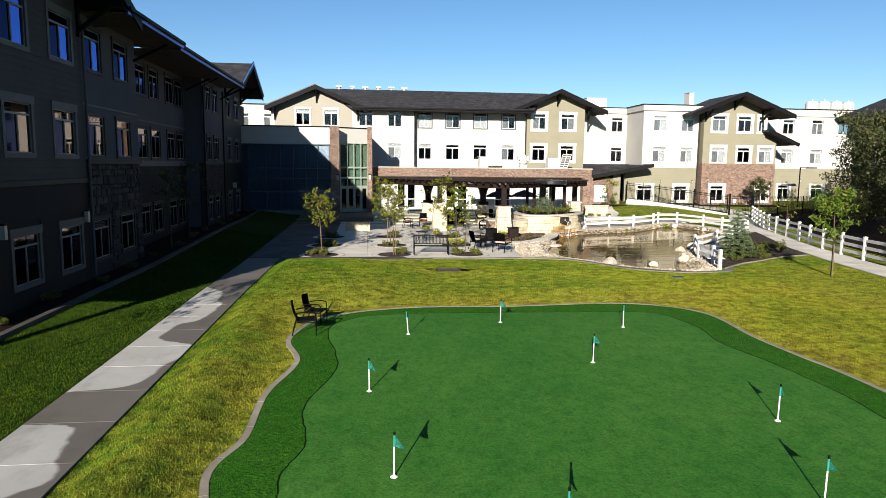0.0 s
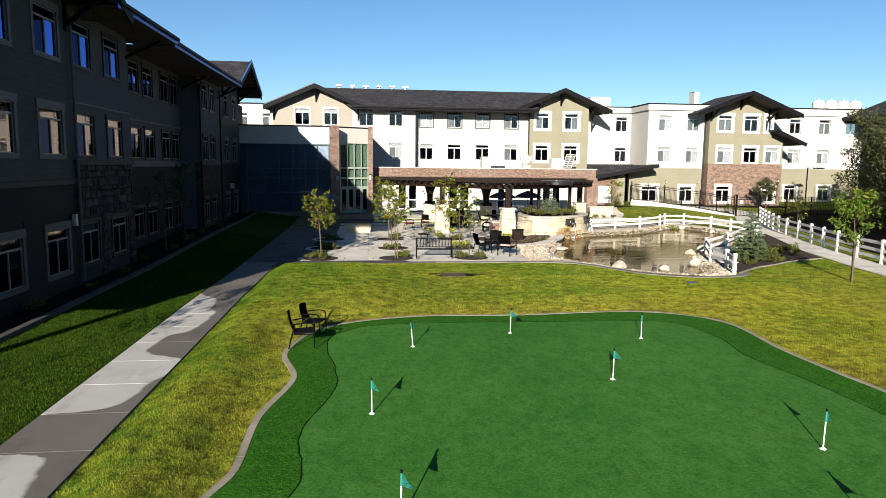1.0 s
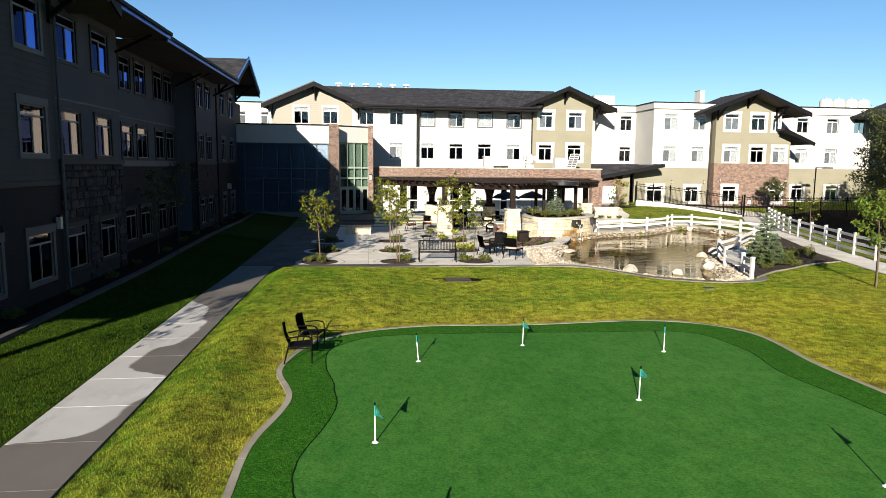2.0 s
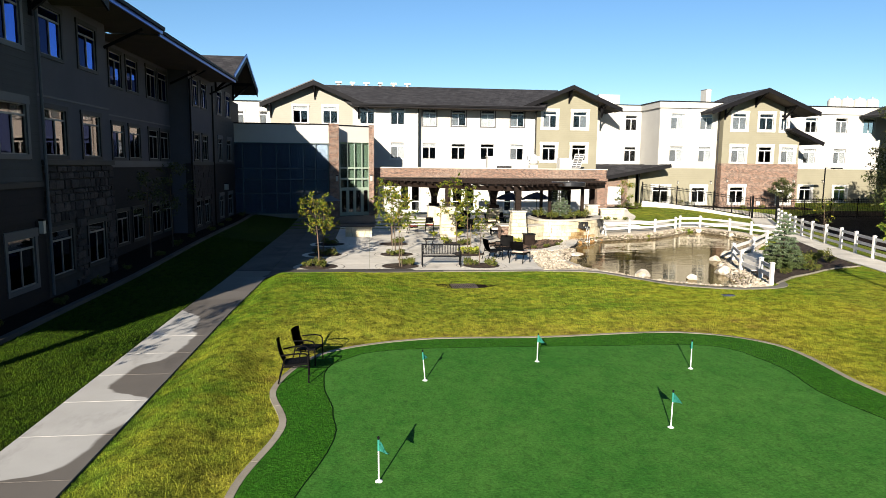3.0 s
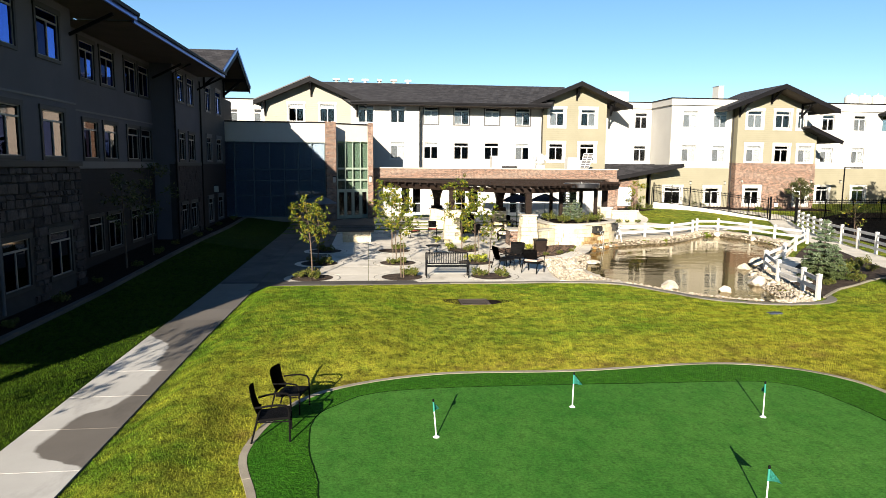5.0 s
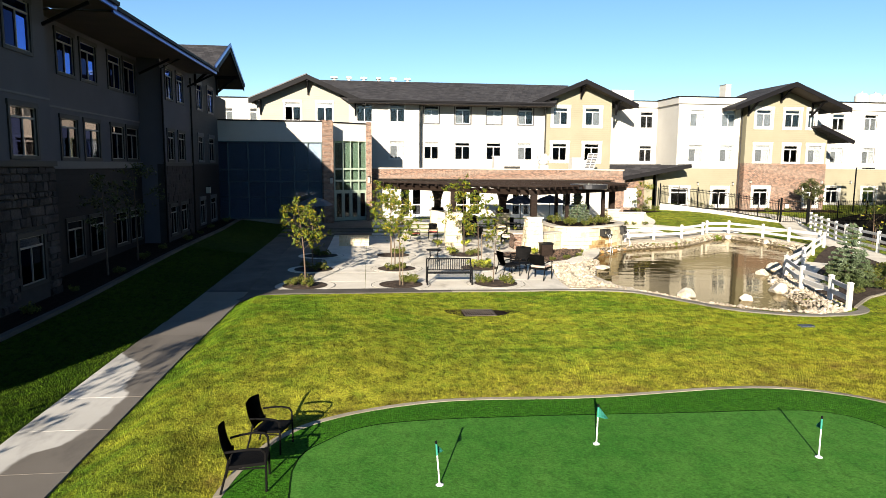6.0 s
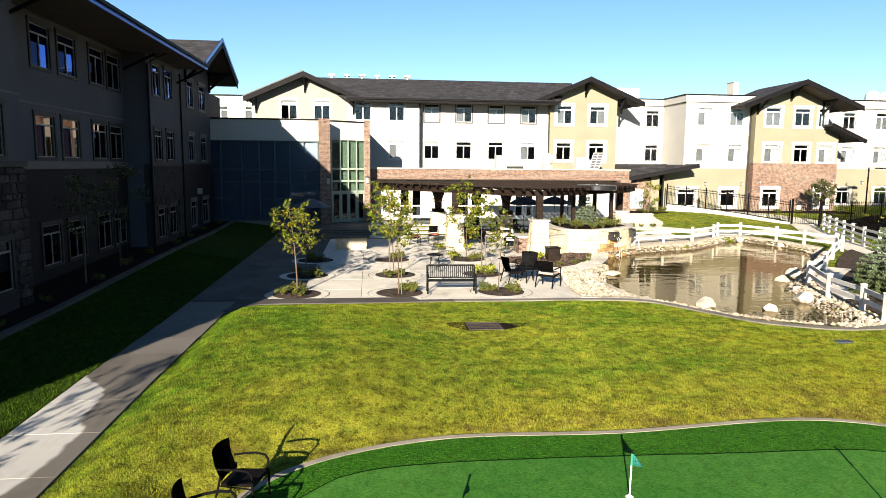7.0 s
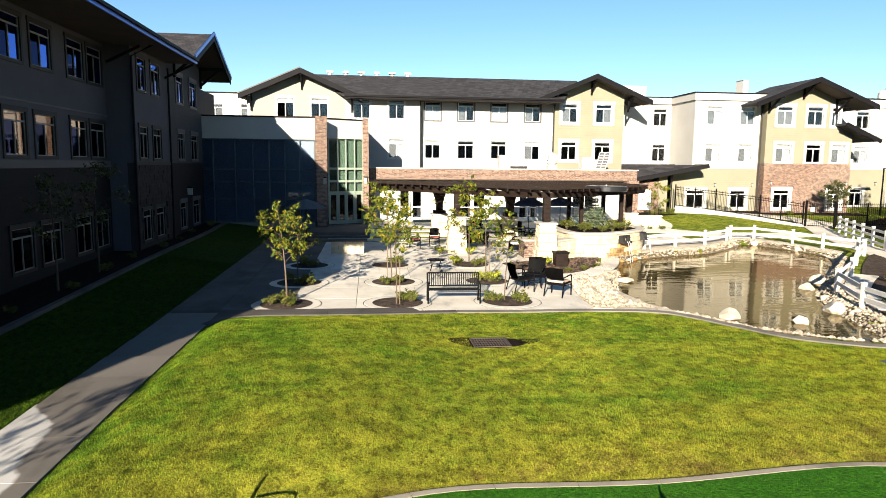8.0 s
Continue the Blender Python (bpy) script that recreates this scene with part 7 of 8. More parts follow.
def umbrella(x, y, h, r, cloth="umbrella", label="open navy garden umbrella over a table"):
    z = on_ground(x, y)
    u = thing("garden_umbrella", label, "umbrella", "umbrellas on the patio", at=pose(x, y, z))
    part("pole", tube(bmesh.new(), [(x, y, z), (x, y, z + h)], 0.02, 8), M["metal_black"], u)
    part("base", tube(bmesh.new(), [(x, y, z), (x, y, z + 0.06), (x, y, z + 0.1)], [0.25, 0.24, 0.06], 16), M["metal_black"], u)
    bm = bmesh.new()
    c = bm.verts.new((x, y, z + h))
    n = 8
    mid = [bm.verts.new((x + r * 0.55 * math.cos(i * math.tau / n), y + r * 0.55 * math.sin(i * math.tau / n), z + h - 0.22)) for i in range(n)]
    rim = [bm.verts.new((x + r * math.cos(i * math.tau / n), y + r * math.sin(i * math.tau / n), z + h - 0.52)) for i in range(n)]
    for i in range(n):
        j = (i + 1) % n
        bm.faces.new((c, mid[i], mid[j]))
        bm.faces.new((mid[i], rim[i], rim[j], mid[j]))
    bmesh.ops.solidify(bm, geom=list(bm.faces), thickness=0.012)
    part("canopy", bm, M[cloth], u)
    for i in range(n):
        a = i * math.tau / n
        part("rib", tube(bmesh.new(), [(x, y, z + h - 0.05), (x + r * 0.97 * math.cos(a), y + r * 0.97 * math.sin(a), z + h - 0.54)], 0.007, 4), M["metal_black"], u)


umbrella(10.2, 50.5, 2.35, 1.15)
umbrella(12.3, 50.9, 2.35, 1.15)
umbrella(-3.1, 48.0, 2.4, 1.15, "umbrella_pale", "open pale grey garden umbrella in the building's shade")


# ---- pond stones ----
def boulder_mesh(seed, squash=0.7, rough=0.28):
    """A broken field stone of unit size, sitting a little into the ground."""
    bm = bmesh.new()
    bmesh.ops.create_icosphere(bm, subdivisions=3, radius=0.5)
    off = Vector((seed * 3.1, seed * 1.7, seed))
    cuts = [Vector((math.cos(q * 1.9 + seed), math.sin(q * 1.9 + seed), 0.9 * math.sin(q * 2.7 + seed * 1.3))).normalized() for q in range(7)]
    for v in bm.verts:
        n = noise.noise(v.co * 1.6 + off) * rough + noise.noise(v.co * 4.0 + off) * rough * 0.35
        v.co *= 1 + n
        for q, c in enumerate(cuts):
            over = v.co.dot(c) - 0.36 - 0.03 * math.sin(q + seed)
            if over > 0:
                v.co -= c * over
        v.co.z *= squash
        v.co.z = max(v.co.z, -0.18)
    me = bpy.data.meshes.new("boulder")
    bm.to_mesh(me)
    bm.free()
    return me


BOULDERS = [boulder_mesh(k) for k in range(6)]


def boulder(x, y, z, s, turn=0.0, material="boulder", k=0, flat=1.0, label="pale tan boulder at the pond's edge"):
    ob = tagged(new("boulder", BOULDERS[k % 6].copy()), label, "boulder", "boulders round the pond")
    ob.data.materials.append(M[material])
    ob.matrix_basis = pose(x, y, z, 0, 0, turn) @ Matrix.Diagonal((s, s * 0.85, s * flat, 1))
    return ob


for k, (x, y, s) in enumerate(((11.4, 29.45, 0.8), (12.1, 27.2, 0.4), (13.2, 28.7, 0.5), (15.35, 30.0, 0.95), (17.05, 33.85, 0.6), (18.4, 35.2, 0.75), (14.95, 27.5, 0.5), (14.8, 26.9, 0.5),
                               (16.25, 31.7, 0.5), (18.9, 35.7, 0.6), (15.45, 29.15, 0.6), (10.6, 35.8, 0.8), (8.75, 32.4, 0.7), (9.2, 31.2, 0.6), (8.9, 33.6, 0.5), (21.8, 47.3, 0.5), (23.3, 47.5, 0.55), (24.2, 44.8, 0.5), (9.6, 30.1, 0.5), (9.7, 37.7, 0.85))):
    boulder(x, y, max(WATER_Z + 0.02, on_ground(x, y) - 0.15 if k > 8 else WATER_Z + 0.05), s, x * 50, k=k, flat=0.4 if (x, y) in ((10.6, 35.8), (9.7, 37.7)) else 1.0)
for k in range(18):
    q = k / 17
    x, y = 11.8 + 2.7 * q + 0.12 * math.sin(k * 2.3), 40.75 + 2.0 * q ** 1.2 + 0.14 * math.cos(k * 1.9)
    boulder(x, y, -0.3 + 0.05 * math.sin(k * 1.7), 0.3 + 0.1 * math.sin(k * 3.1), k * 70, "boulder_rust" if k % 4 else "boulder", k, 0.9,
            "small rust-stained stone below the water spout" if k % 4 else "small pale stone below the water spout")


def scattered(name, pts, sizes, material, label, category, seed, faces=None):
    """Many small stones in one mesh."""
    rng = np.random.default_rng(seed)
    base = np.array([(0, 0, 1), (1, 0, 0), (0.2, 1, 0), (-0.9, 0.3, 0), (-0.3, -0.9, 0), (0.6, -0.7, 0), (0, 0, -0.6)]) * np.array([1, 1, 0.7])
    fc = np.array([(0, 1, 2), (0, 2, 3), (0, 3, 4), (0, 4, 5), (0, 5, 1), (6, 2, 1), (6, 3, 2), (6, 4, 3), (6, 5, 4), (6, 1, 5)])
    n = len(pts)
    a = rng.random(n) * 6.28
    v = np.repeat(base[None], n, 0) * (0.8 + 0.4 * rng.random((n, 7, 1)))
    c, s = np.cos(a)[:, None], np.sin(a)[:, None]
    v = np.stack([v[..., 0] * c - v[..., 1] * s, v[..., 0] * s + v[..., 1] * c, v[..., 2]], -1) * np.asarray(sizes)[:, None, None] + np.asarray(pts)[:, None]
    f = (fc[None] + 7 * np.arange(n)[:, None, None]).reshape(-1, 3)
    me = bpy.data.meshes.new(name)
    me.from_pydata(v.reshape(-1, 3), [], f.tolist())
    return tagged(placed(name, me, M[material]), label, category, kind="stuff")


rng1 = np.random.default_rng(8)
px, py = rng1.uniform(7.2, 26.5, 60000), rng1.uniform(25, 50, 60000)
dist = away(POND_EDGE, px, py)
inn = inside(POND_EDGE, px, py)
broad = np.where((px > 13.2) & (py < 35), 1.0, np.where(py > 39.5, 0.42, np.where(py > 36, 0.9, np.where(px < 10.2, 3.0, 0.45))))
keep = (dist < broad * np.where(inn, 0.8, 0.55)) & (rng1.random(60000) < 0.9) & ~((px < 13.2) & (py < 30) & ~inn & (dist > 0.12)) & ~(inn & (dist > np.where(px < 10.2, 0.3, 0.9))) & ((px > np.interp(py, [30, 31.3, 33.3, 34.8], [7.35, 7.4, 7.65, 7.9])) | (py > 36))
px, py, inn2, dd = px[keep], py[keep], inn[keep], dist[keep]
pz = ground_z(px, py) + pond_dip(px, py) + np.where((px < 9) & ~inn2, 0.05, 0.02)
scattered("pond_gravel", np.stack([px, py, pz], 1), 0.035 + 0.075 * rng1.random(len(px)) ** 2, "pebble", "rounded tan cobbles along the pond's edge", "cobbles", 9)

# pond basin lining, over the ground sheet
lx, ly = np.arange(8, 26.1, 0.4), np.arange(25, 50.1, 0.4)
LX, LY = np.meshgrid(lx, ly, indexing="ij")
ins = inside(POND_EDGE, LX, LY) | (away(POND_EDGE, LX.ravel(), LY.ravel()).reshape(LX.shape) < 0.35)
tagged(placed("pond_bed", grid_mesh("pond_bed", lx, ly, np.where(ins, ground_z(LX, LY) + pond_dip(LX, LY) + 0.012, ground_z(LX, LY) - 0.5)), M["soil"]),
       "brown silty pond bed", "pond bed", kind="structure")

draped("gravel_bed", [(7.3, 30.05), (9.35, 29.42), (9.9, 28.9), (9.2, 30.6), (9.1, 33.0), (9.6, 35.0), (10.0, 36.4), (8.0, 35.3), (7.65, 33.4), (7.35, 31.4)], M["gravel"], 0.03, "pale gravelly bank between patio and pond", "bank")
draped("gravel_verge", [(13.6, 47.6), (14.6, 43.0), (16.0, 43.7), (18.5, 44.7), (21.1, 47.0), (22.8, 48.5), (24.4, 46.0), (24.4, 43.4), (24.4, 42.0), (25.4, 42.6), (25.5, 44.4), (25.3, 46.6), (24.3, 49.4), (22.4, 49.4), (20.6, 48.6), (17.4, 48.2)],
       M["gravel"], 0.02, "pale gravel verge under the pond fence", "verge")
ribbon_slabs("fence_strip", spline([(16.35, 28.9), (16.7, 29.9), (17.6, 31.9), (19.2, 33.8), (20.6, 35.2)], False, 5), 0.85, 6, M["concrete"], 0.085, "narrow pale concrete strip behind the pond fence", "path")

# planted bed and curved walk beside the planter, mulched island by the spruce
BED = [(6.3, 39.3), (6.6, 38.0), (7.2, 37.0), (8.2, 36.3), (9.4, 37.2), (10.5, 38.9), (11.3, 40.85), (10.3, 41.0), (8.9, 40.1), (7.4, 39.8)]
draped("planter_bed", BED, M["mulch_lit"], 0.05, "bark mulch bed below the stone planter", "bed")
bx, by = rng1.uniform(6.3, 11.3, 1400), rng1.uniform(36.3, 41, 1400)
on_bed = inside(np.array(BED), bx, by)
bx, by = bx[on_bed], by[on_bed]
scattered("bed_pebbles", np.stack([bx, by, ground_z(bx, by) + 0.055], 1), 0.02 + 0.06 * rng1.random(len(bx)) ** 3, "bark_chips", "reddish-brown bark chips and pebbles on the bed", "pebbles", 11)
ribbon_slabs("pond_side_walk", spline([(7.0, 35.75), (8.3, 35.85), (9.7, 36.7), (11.0, 38.7), (11.8, 40.7)], False, 5), 0.8, 6, M["concrete"], 0.06, "curved concrete strip between bed and pond", "path")
ISLAND = [(15.2, 26.0), (16.0, 26.75), (17.0, 27.6), (18.1, 28.25), (20.0, 29.5), (21.9, 30.2), (22.6, 32.4), (24.6, 37.4), (26.2, 41.6), (25.3, 40.9), (22.5, 37.8), (19.9, 34.6), (17.5, 32.0), (16.0, 29.4), (15.6, 27.4)]
draped("mulch_island", ISLAND, M["mulch_lit"], 0.05, "bark mulch island with spruce and shrubs", "bed")
ribbon_slabs("island_edging", spline(ISLAND[:6], False, 4), 0.09, 9, M["green_curb"], 0.06, "curved pale concrete edging of the mulch island", "curb")
# Dark sheet over the lawn, put where the trees' shade lies.
draped("tree_shade_sheet", [(22.8, 17.5), (24.0, 23), (25.2, 27.5), (26.4, 32.6), (28, 37.2), (29.8, 42.6), (32.4, 48.4), (35, 53.5), (37.5, 57.5), (43, 60.6), (54, 60.6), (54, 17)], M["mulch"], 0.03, "dark sheet standing for the shade under the big trees", "bed")
draped("back_bed", [(20.6, 58.6), (24.6, 60.2), (25.0, 62.2), (20.6, 62.2)], M["mulch"], 0.05, "mulch bed below the annexe", "bed", z=0.55)
ribbon_slabs("inner_walk", spline([(28.5, 62.3), (30.6, 61.4), (33.5, 60.2), (35.5, 57.5), (34.6, 55.6)], False, 5), 1.5, 7, M["concrete"], 0.08, "pale concrete path behind the iron fence", "path")
draped("wall_bed", [(25.4, 63.0), (33.0, 62.0), (42, 61.4), (42, 62.8), (33.2, 62.8), (33.2, 64.1), (25.4, 64.1)], M["mulch"], 0.06, "dark mulch bed along the house wall", "bed")

# ---- seat wall, steps, low brick wall, bins ----
seat_wall = thing("seat_wall", "low cream stone seat wall with a dark cap", "wall", at=pose(-0.65, 43, -0.1))
part("core", boxes((-1.42, 0.12, 43.02, 43.5, -0.15, 0.5)), M["stone_back"], seat_wall)
rq = np.random.default_rng(15)
for r in range(3):
    x = -1.45
    while x < 0.1:
        w = min(0.22 + 0.3 * rq.random(), 0.15 - x)
        part("stone", boxes((x, x + w - 0.012, 42.95 - 0.015 * rq.random(), 43.06, -0.1 + r * 0.2, 0.09 + r * 0.2)), M["stone_cream"], seat_wall, fix=False)
        x += w
part("cap", boxes((-1.75, 0.3, 42.9, 43.6, 0.5, 0.58)), M["edge_dark"], seat_wall, "dark damp stone cap")
# Shade at the door is put into the steps' darker concrete.
steps = tagged(part("entrance_steps", prism(bmesh.new(), [(-3.3, 51.2), (0.4, 51.2), (0.4, 56.35), (-2.4, 54.9), (-3.3, 53.9)], -0.3, 0.19), M["concrete_damp_shade"]), "broad shallow concrete steps to the glazed door", "steps", kind="structure")
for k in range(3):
    part("step", boxes((-3.4, 0.42, 49.4 + k * 0.45, 49.85 + k * 0.45 + (0.6 if k == 2 else 0), -0.3, 0.07 + k * 0.06)), M["concrete_damp_shade"], steps)
grill = thing("brick_counter", "low brick grill counter with a stone top", "counter", at=pose(8.2, 41.2, -0.1))
part("base", boxes((7.7, 8.7, 41.0, 42.2, -0.12, 0.72)), M["brick"], grill)
part("top", boxes((7.62, 8.78, 40.92, 42.28, 0.72, 0.8)), M["stone_cap"], grill)
bin_ = thing("litter_bin", "square dark brown litter bin by the stone pier", "bin", at=pose(8.72, 38.5, -0.06))
bm = bmesh.new()
prism(bm, [(8.44, 38.22), (9.0, 38.22), (9.0, 38.78), (8.44, 38.78)], -0.06, 0.5)
bmesh.ops.bevel(bm, geom=list(bm.edges), offset=0.02, segments=1, affect="EDGES")
part("body", bm, M["timber"], bin_)
part("lid", boxes((8.41, 9.03, 38.19, 38.81, 0.5, 0.56)), M["metal_black"], bin_)

low_wall = thing("stone_wall", "low cream stone wall with a flat cap behind the pond", "wall", at=pose(19.3, 54.2, 0))
rw2 = np.random.default_rng(23)
lw = on_ground(19.3, 54.2)
part("core", boxes((18.4, 20.3, 54.06, 54.4, lw - 0.2, lw + 0.83)), M["stone_back"], low_wall)
for r in range(4):
    x = 18.35
    while x < 20.3:
        w = min(0.25 + 0.35 * rw2.random(), 20.35 - x)
        part("stone", boxes((x, x + w - 0.012, 53.98 - 0.02 * rw2.random(), 54.1, lw + 0.01 + r * 0.205, lw + 0.2 + r * 0.205)), M["stone_cream"], low_wall, fix=False)
        x += w
part("cap", boxes((18.25, 20.45, 53.9, 54.46, lw + 0.84, lw + 0.92)), M["stone_cap"], low_wall)

# ---- lawn details ----
drain = thing("storm_drain", "rusty iron drain grate set in a low spot of the lawn", "drain", at=pose(3.36, 26.25, -0.07))
dz = on_ground(3.36, 26.25) + 0.02
part("rim", boxes((2.9, 3.82, 25.85, 25.9, dz - 0.08, dz + 0.012), (2.9, 3.82, 26.62, 26.67, dz - 0.08, dz + 0.012), (2.9, 2.95, 25.9, 26.62, dz - 0.08, dz + 0.012), (3.77, 3.82, 25.9, 26.62, dz - 0.08, dz + 0.012)), M["rust"], drain)
for k in range(12):
    x = 2.99 + k * 0.067
    part("bar", boxes((x, x + 0.03, 25.9, 26.62, dz - 0.03, dz + 0.004)), M["rust"], drain, fix=False)
for y in (26.1, 26.26, 26.42):
    part("cross_bar", boxes((2.95, 3.77, y, y + 0.025, dz - 0.035, dz + 0.001)), M["rust"], drain, fix=False)
draped("drain_mud", [(3.3 + 1.05 * math.cos(a) + 0.35 * math.sin(2 * a + 1), 26.3 + 0.5 * math.sin(a) + 0.08 * math.cos(3 * a)) for a in np.linspace(0, math.tau, 26)[:-1]], M["mulch"], 0.008, "dark wet soil round the drain grate", "mud", thick=0.05)
valve = thing("valve_box", "small grey-blue irrigation valve lid in the lawn", "valve box", at=pose(12.0, 23.8, -0.03))
bm = bmesh.new()
box(bm, 11.78, 12.22, 23.68, 23.94, -0.15, on_ground(12, 23.8) + 0.04)
bmesh.ops.bevel(bm, geom=list(bm.edges), offset=0.03, segments=2, affect="EDGES")
part("lid", bm, M["umbrella"], valve)

# ---- roof equipment ----
ac = thing("rooftop_unit", "white rooftop air-conditioning unit with a tilted louvre hood", "air conditioner", at=pose(18, 61.2, 3.6))
part("case", boxes((16.95, 17.9, 61.0, 62.0, 3.85, 5.0)), M["trim_white"], ac)
part("duct", boxes((17.9, 18.5, 61.25, 61.9, 3.9, 4.6)), M["steel"], ac)
part("support", boxes((16.95, 19.1, 61.0, 62.0, 3.6, 3.85)), M["trim_white"], ac)
part("hood", sheet(bmesh.new(), [(17.95, 60.8, 4.12), (18.75, 60.8, 4.12), (19.25, 61.2, 5.36), (18.4, 61.2, 5.36)], 0.06), M["trim_gray"], ac, "grey louvre hood")
for k in range(7):
    q = k / 6
    part("louvre", beam(bmesh.new(), (17.95 + 0.45 * q, 60.78 + 0.4 * q, 4.12 + 1.24 * q), (18.75 + 0.5 * q, 60.78 + 0.4 * q, 4.12 + 1.24 * q), 0.03, 0.05), M["trim_white"], ac)
for u in (0.0, 0.5, 1.0):
    part("rib", beam(bmesh.new(), (17.95 + 0.8 * u, 60.77, 4.12), (18.4 + 0.85 * u, 61.17, 5.36), 0.05, 0.03), M["trim_white"], ac)
fan = thing("roof_fan", "white twin-cowl roof exhaust fan on the porch roof", "exhaust fan", at=pose(14.5, 61, 3.6))
part("curb", boxes((14.15, 14.85, 60.7, 61.3, 3.6, 4.35)), M["trim_white"], fan)
part("cowl", tube(bmesh.new(), [(14.5, 61, 4.35), (14.5, 61, 4.5), (14.5, 61, 5.1), (14.5, 61, 5.3)], [0.25, 0.42, 0.36, 0.2], 18), M["trim_white"], fan)
for x in (14.05, 14.95):
    part("ear", tube(bmesh.new(), [(x, 60.8, 4.75), (x, 60.8, 5.15)], 0.16, 12), M["steel"], fan)
hatch = thing("roof_hatch", "white roof hatch with a dark curb on the porch roof", "hatch", at=pose(11.0, 61, 3.6))
part("case", boxes((10.3, 11.5, 60.5, 61.5, 3.6, 5.0), (11.5, 11.8, 60.6, 61.4, 3.9, 4.8)), M["trim_white"], hatch)
part("lid", boxes((10.25, 11.55, 60.45, 61.55, 5.0, 5.07)), M["steel"], hatch)
part("curb", boxes((11.1, 12.4, 60.3, 60.49, 3.6, 4.24)), M["trim_dark"], hatch, "dark curb")
for nm, x0, x1, z1, lab in (("roof_cabinet", 23.5, 25.7, 11.6, "white rooftop equipment cabinet"), ("roof_cabinet", 35.1, 35.62, 12.4, "narrow white rooftop cabinet")):
    c = thing(nm, lab, "roof equipment", at=pose(x0, 70, 9.7))
    part("case", boxes((x0, x1, 70, 71.2, 9.7, z1)), M["trim_white"], c)
    part("lid", boxes((x0 - 0.04, x1 + 0.04, 69.96, 71.24, z1, z1 + 0.05)), M["steel"], c)
    part("door", boxes((x0 + 0.1, x1 - 0.1, 69.97, 70.0, z1 - 0.9, z1 - 0.1)), M["vinyl"], c)
part("roof_deck", boxes((41.2, 56.5, 66.3, 72.0, 9.5, 9.72)), M["room"], far)
for k in range(4):
    x = 49.3 + k * 1.45
    c = thing("roof_tank", "white rooftop tank on the far block", "tank", "rooftop tanks", at=pose(x, 69.6, 9.7))
    part("shell", tube(bmesh.new(), [(x, 69.6, 9.7), (x, 69.6, 11.5), (x, 69.6, 11.75)], [0.65, 0.65, 0.45], 20), M["trim_white"], c)
    part("outlet", tube(bmesh.new(), [(x, 69.6, 11.7), (x, 69.6, 11.95)], 0.08, 8), M["steel"], c)

lamp_post = thing("yard_lamp", "dark yard lamp post with a flat arm lantern", "lamp post", at=pose(42.2, 60.5, 0.8))
part("pole", tube(bmesh.new(), [(42.2, 60.5, 0.5), (42.2, 60.5, 4.4)], 0.06, 10), M["metal_black"], lamp_post)
part("arm", beam(bmesh.new(), (42.2, 60.5, 4.36), (43.4, 60.5, 4.36), 0.06, 0.06), M["metal_black"], lamp_post)
part("lantern", boxes((42.9, 43.8, 60.3, 60.7, 4.28, 4.4)), M["metal_black"], lamp_post)
for x, y, z in ((29.2, 63.15, 2.75), (32.5, 63.15, 2.75), (33.9, 62.7, 2.95), (40.7, 62.7, 2.95), (46, 65.8, 2.9)):
    l = thing("wall_lantern", "small frosted wall lantern with a dark cap", "wall lamp", "wall lanterns on the house", at=pose(x, y, z))
    part("glass", boxes((x - 0.05, x + 0.05, y - 0.03, y + 0.2, z, z + 0.2)), M["lamp_glass"], l)
    part("cap", boxes((x - 0.06, x + 0.06, y - 0.04, y + 0.2, z + 0.2, z + 0.24)), M["metal_black"], l)
for y, z in ((23.7, 2.32), (18.45, 2.3), (49.2, 2.65)):
    l = thing("wall_lantern", "slim pale wall lantern on the dark siding", "wall lamp", "wall lanterns on the wing", at=pose(-9.6, y, z))
    part("glass", boxes((-9.76, -9.5, y - 0.07, y + 0.07, z - 0.2, z + 0.18)), M["lamp_glass"], l)
    part("cap", boxes((-9.76, -9.48, y - 0.09, y + 0.09, z + 0.18, z + 0.23)), M["metal_black"], l)

# shrubs along the wing
for k in range(13):
    x, y = -9.0 - 0.15 * (k % 3), 14 + k * 3.1
    b = copy_thing(bush, pose(x, y, on_ground(x, y), 0, 0, k * 77))
    s = 0.4 + 0.25 * ((k * 7) % 5) / 5
    b.scale = (s, s, s)

# ---- stone veneer on the wing's base, stone by stone ----
veneer_holes = [(a - 0.14, b + 0.14, -0.5, SILLS[0][1] + 0.2) for a, b in w2 + w4]
SHAPES = {}


def stone_block(w, h, d, k):
    key = (w, h, k)
    if key not in SHAPES:
        rs = np.random.default_rng(int(w * 100 + h * 1000 + k))
        bm = bmesh.new()
        j = lambda: rs.normal() * 0.012
        back = [bm.verts.new((0, u * w / 2, v * h / 2)) for u, v in ((-1, -1), (1, -1), (1, 1), (-1, 1))]
        front = [bm.verts.new((d + j(), u * (w / 2 - 0.02) + j(), v * (h / 2 - 0.02) + j())) for u, v in ((-1, -1), (1, -1), (1, 1), (-1, 1))]
        bm.faces.new(front)
        for i in range(4):
            bm.faces.new((back[i], back[(i + 1) % 4], front[(i + 1) % 4], front[i]))
        bmesh.ops.recalc_face_normals(bm, faces=bm.faces)
        me = bpy.data.meshes.new("stone")
        bm.to_mesh(me)
        bm.free()
        SHAPES[key] = me
    return SHAPES[key]


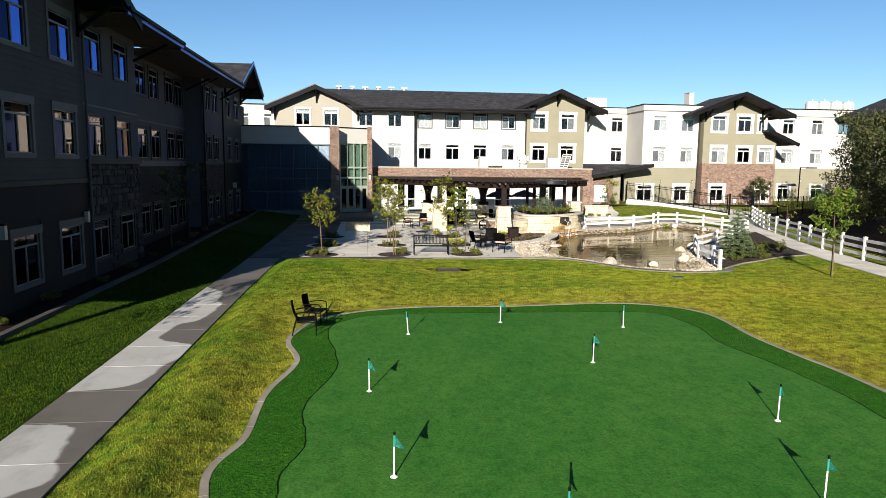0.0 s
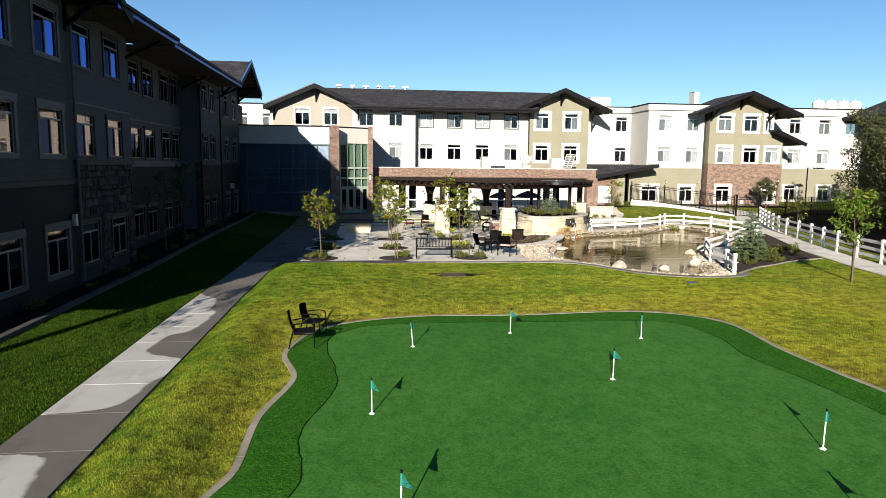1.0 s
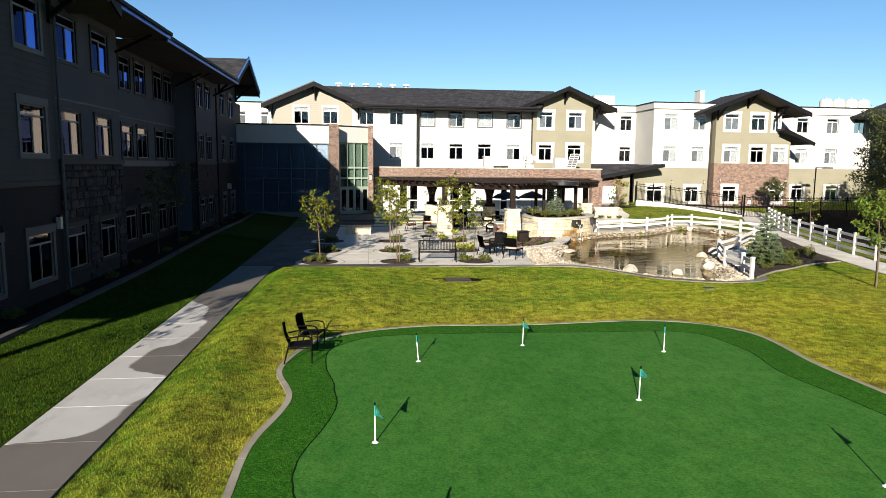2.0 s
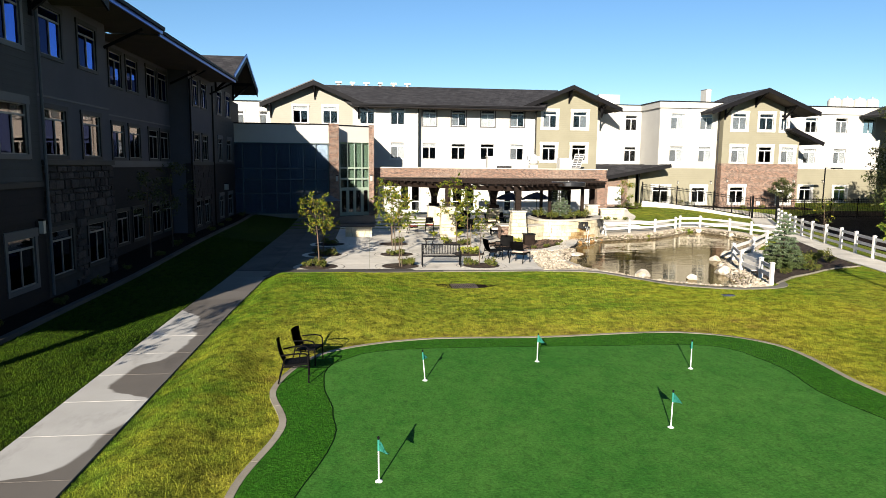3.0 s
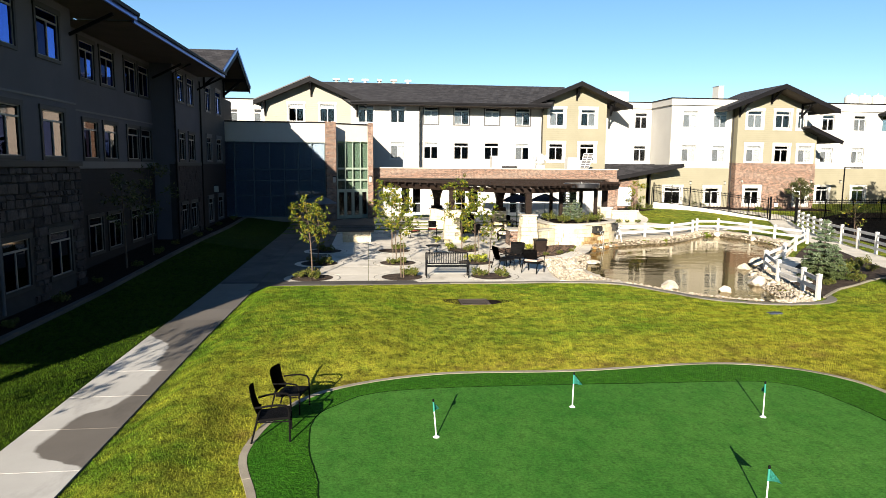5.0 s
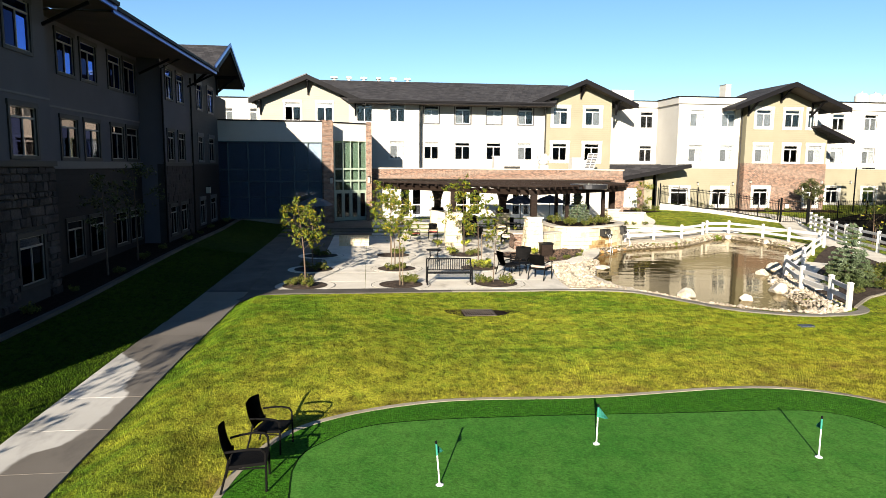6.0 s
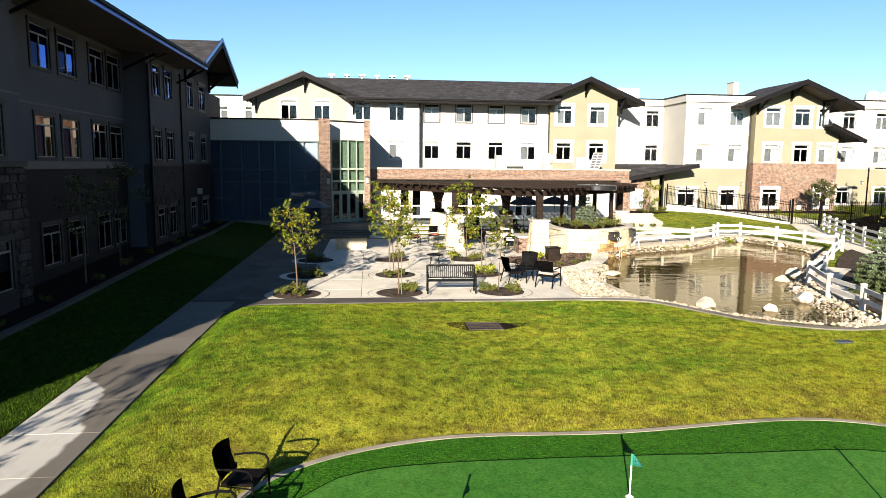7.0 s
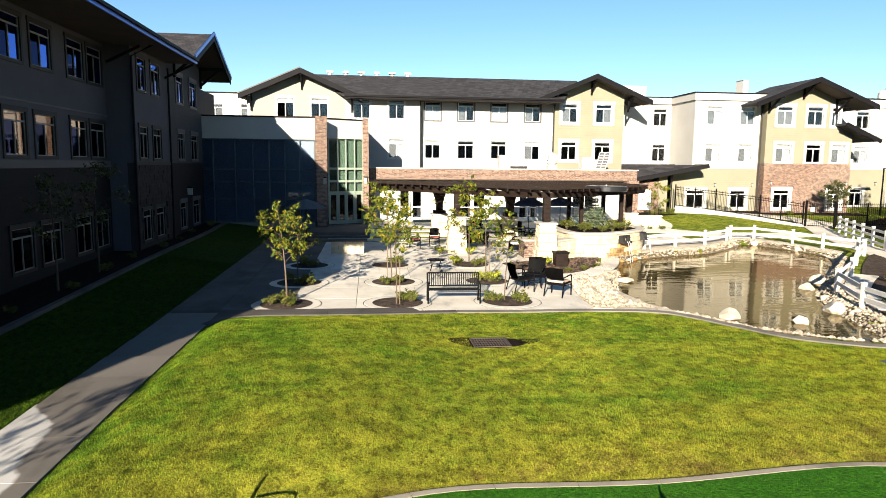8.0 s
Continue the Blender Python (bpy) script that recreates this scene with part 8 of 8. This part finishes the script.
def veneer(y0, y1, z0, z1, x, seed, joined=False):
    """Coursed stones of mixed sizes: pieces of their own, or one mesh where they stay far off."""
    far_bm = bmesh.new()
    rs = np.random.default_rng(seed)
    z = z0
    while z < z1 - 0.1:
        h = min(float(rs.choice([0.17, 0.24, 0.3])), z1 - z)
        y = y0
        while y < y1 - 0.05:
            w = float(rs.choice([0.24, 0.34, 0.46, 0.58]))
            if y + w > y1 - 0.18:
                w = y1 - y
            cy, cz = y + w / 2, z + h / 2
            if not any(a < cy + w * 0.35 and cy - w * 0.35 < b and lo < cz < hi for a, b, lo, hi in veneer_holes):
                if joined:
                    box(far_bm, x, x + 0.05 + 0.03 * rs.random(), y, y + w - 0.012, z, z + h - 0.012)
                else:
                    placed("stone", stone_block(round(w - 0.012, 2), round(h - 0.012, 3), 0.05 + 0.03 * rs.random(), int(rs.integers(3))), M["stone_gray"], wing, at=pose(x, cy, cz))
            y += w
        z += h
    if joined:
        tagged(part("stone_facing", far_bm, M["stone_gray"], wing, fix=False), kind="stuff")
    else:
        far_bm.free()


veneer(24.2, 29.55, 0.1, 4.1, -9.7, 1)
veneer(40.85, 45.7, 0.2, 4.1, -9.7, 2, True)


# ---- lap boards on the wing's near bay, board by board ----
def lap_boards(y0, y1, z0, z1, x, holes, material, rise=0.2):
    """Overlapping boards, each thicker at its lower edge, cut round the window casings."""
    z = z0
    while z < z1 - 0.05:
        top = min(z + rise + 0.012, z1)
        cuts = sorted((a, b) for a, b, lo, hi in holes if lo < top - 0.02 and hi > z + 0.02)
        runs, y = [], y0
        for a, b in cuts:
            runs.append((y, a))
            y = b
        runs.append((y, y1))
        for a, b in runs:
            if b - a < 0.1:
                continue
            bm = bmesh.new()
            v = [[bm.verts.new((x + d, u, w)) for d, w in ((0.002, z), (0.026, z), (0.012, top), (0.002, top))] for u in (a, b)]
            bm.faces.new(v[0])
            bm.faces.new(v[1][::-1])
            for i in range(4):
                bm.faces.new((v[0][i], v[0][(i + 1) % 4], v[1][(i + 1) % 4], v[1][i]))
            part("lap_board", bm, material, wing)
        z += rise


bay_holes = [(a - 0.15, b + 0.15, lo - 0.15, hi + 0.25) for a, b in w1 for lo, hi in SILLS]
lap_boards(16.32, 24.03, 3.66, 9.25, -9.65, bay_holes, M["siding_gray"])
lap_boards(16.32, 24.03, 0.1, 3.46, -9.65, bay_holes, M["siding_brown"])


# ---- grass blades ----
def grass(name, box_, count, holes, material, label, height, seed, keep=None):
    """Single blades, each a bent sliver, over a stretch of lawn."""
    rs = np.random.default_rng(seed)
    x, y = rs.uniform(box_[0], box_[1], count), rs.uniform(box_[2], box_[3], count)
    ok = np.ones(count, bool)
    for h in holes:
        ok &= ~inside(np.asarray(h), x, y)
    if keep is not None:
        ok &= keep(x, y)
    x, y = x[ok], y[ok]
    n = len(x)
    z = ground_z(x, y)
    a, lean = rs.random(n) * 6.28, rs.random(n) * 0.9
    h = height * (0.5 + 0.8 * rs.random(n))
    w = 0.0035 + 0.0035 * rs.random(n)
    b = rs.random(n) * 6.28
    tip = np.stack([x + np.cos(b) * lean * h, y + np.sin(b) * lean * h, z + h], 1)
    l = np.stack([x - np.cos(a) * w, y - np.sin(a) * w, z], 1)
    r = np.stack([x + np.cos(a) * w, y + np.sin(a) * w, z], 1)
    k = np.arange(n)
    me = bpy.data.meshes.new(name)
    me.vertices.add(3 * n)
    me.vertices.foreach_set("co", np.concatenate([l, r, tip]).ravel())
    me.loops.add(3 * n)
    me.loops.foreach_set("vertex_index", np.stack([k, k + n, k + 2 * n], 1).ravel())
    me.polygons.add(n)
    me.polygons.foreach_set("loop_start", 3 * k)
    me.update(calc_edges=True)
    return tagged(placed(name, me, M[material]), label, "grass", kind="stuff")


wide_green = GREEN_EDGE + (GREEN_EDGE - GREEN_EDGE.mean(0)) * 0.012
pl, pr = ribbon(RIGHT_PATH, 1.75)
path_zone = np.vstack([pl, pr[::-1]])
edge_line = spline(LAWN_EDGE, False, 4)
drain_zone = [(2.85, 25.8), (3.9, 25.8), (4.3, 26.2), (3.9, 26.75), (2.85, 26.7)]
below = lambda x, y: y < np.interp(x, edge_line[:40, 0], edge_line[:40, 1]) - 0.16
grass("lawn_grass", (-3.93, 15.1, 6.0, 29.8), 700000, [wide_green, drain_zone], "blades", "mown lawn grass, green to straw-yellow", 0.03, 1, below)
grass("lawn_grass", (9.3, 22.6, 10.0, 30.4), 260000, [wide_green, path_zone, ISLAND, POND_EDGE], "blades", "mown lawn grass beside the garden path", 0.03, 2,
      lambda x, y: (x > 15.1) | (y < 25.0))
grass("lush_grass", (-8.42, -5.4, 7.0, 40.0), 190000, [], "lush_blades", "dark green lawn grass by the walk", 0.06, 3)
grass("fringe_pile", (-2.2, 10.1, 6.5, 19.3), 420000, [GREEN_CUT], "fringe", "long upright pile of the artificial turf fringe", 0.03, 4,
      lambda x, y: inside(GREEN_EDGE + (GREEN_EDGE.mean(0) - GREEN_EDGE) * 0.012, x, y))
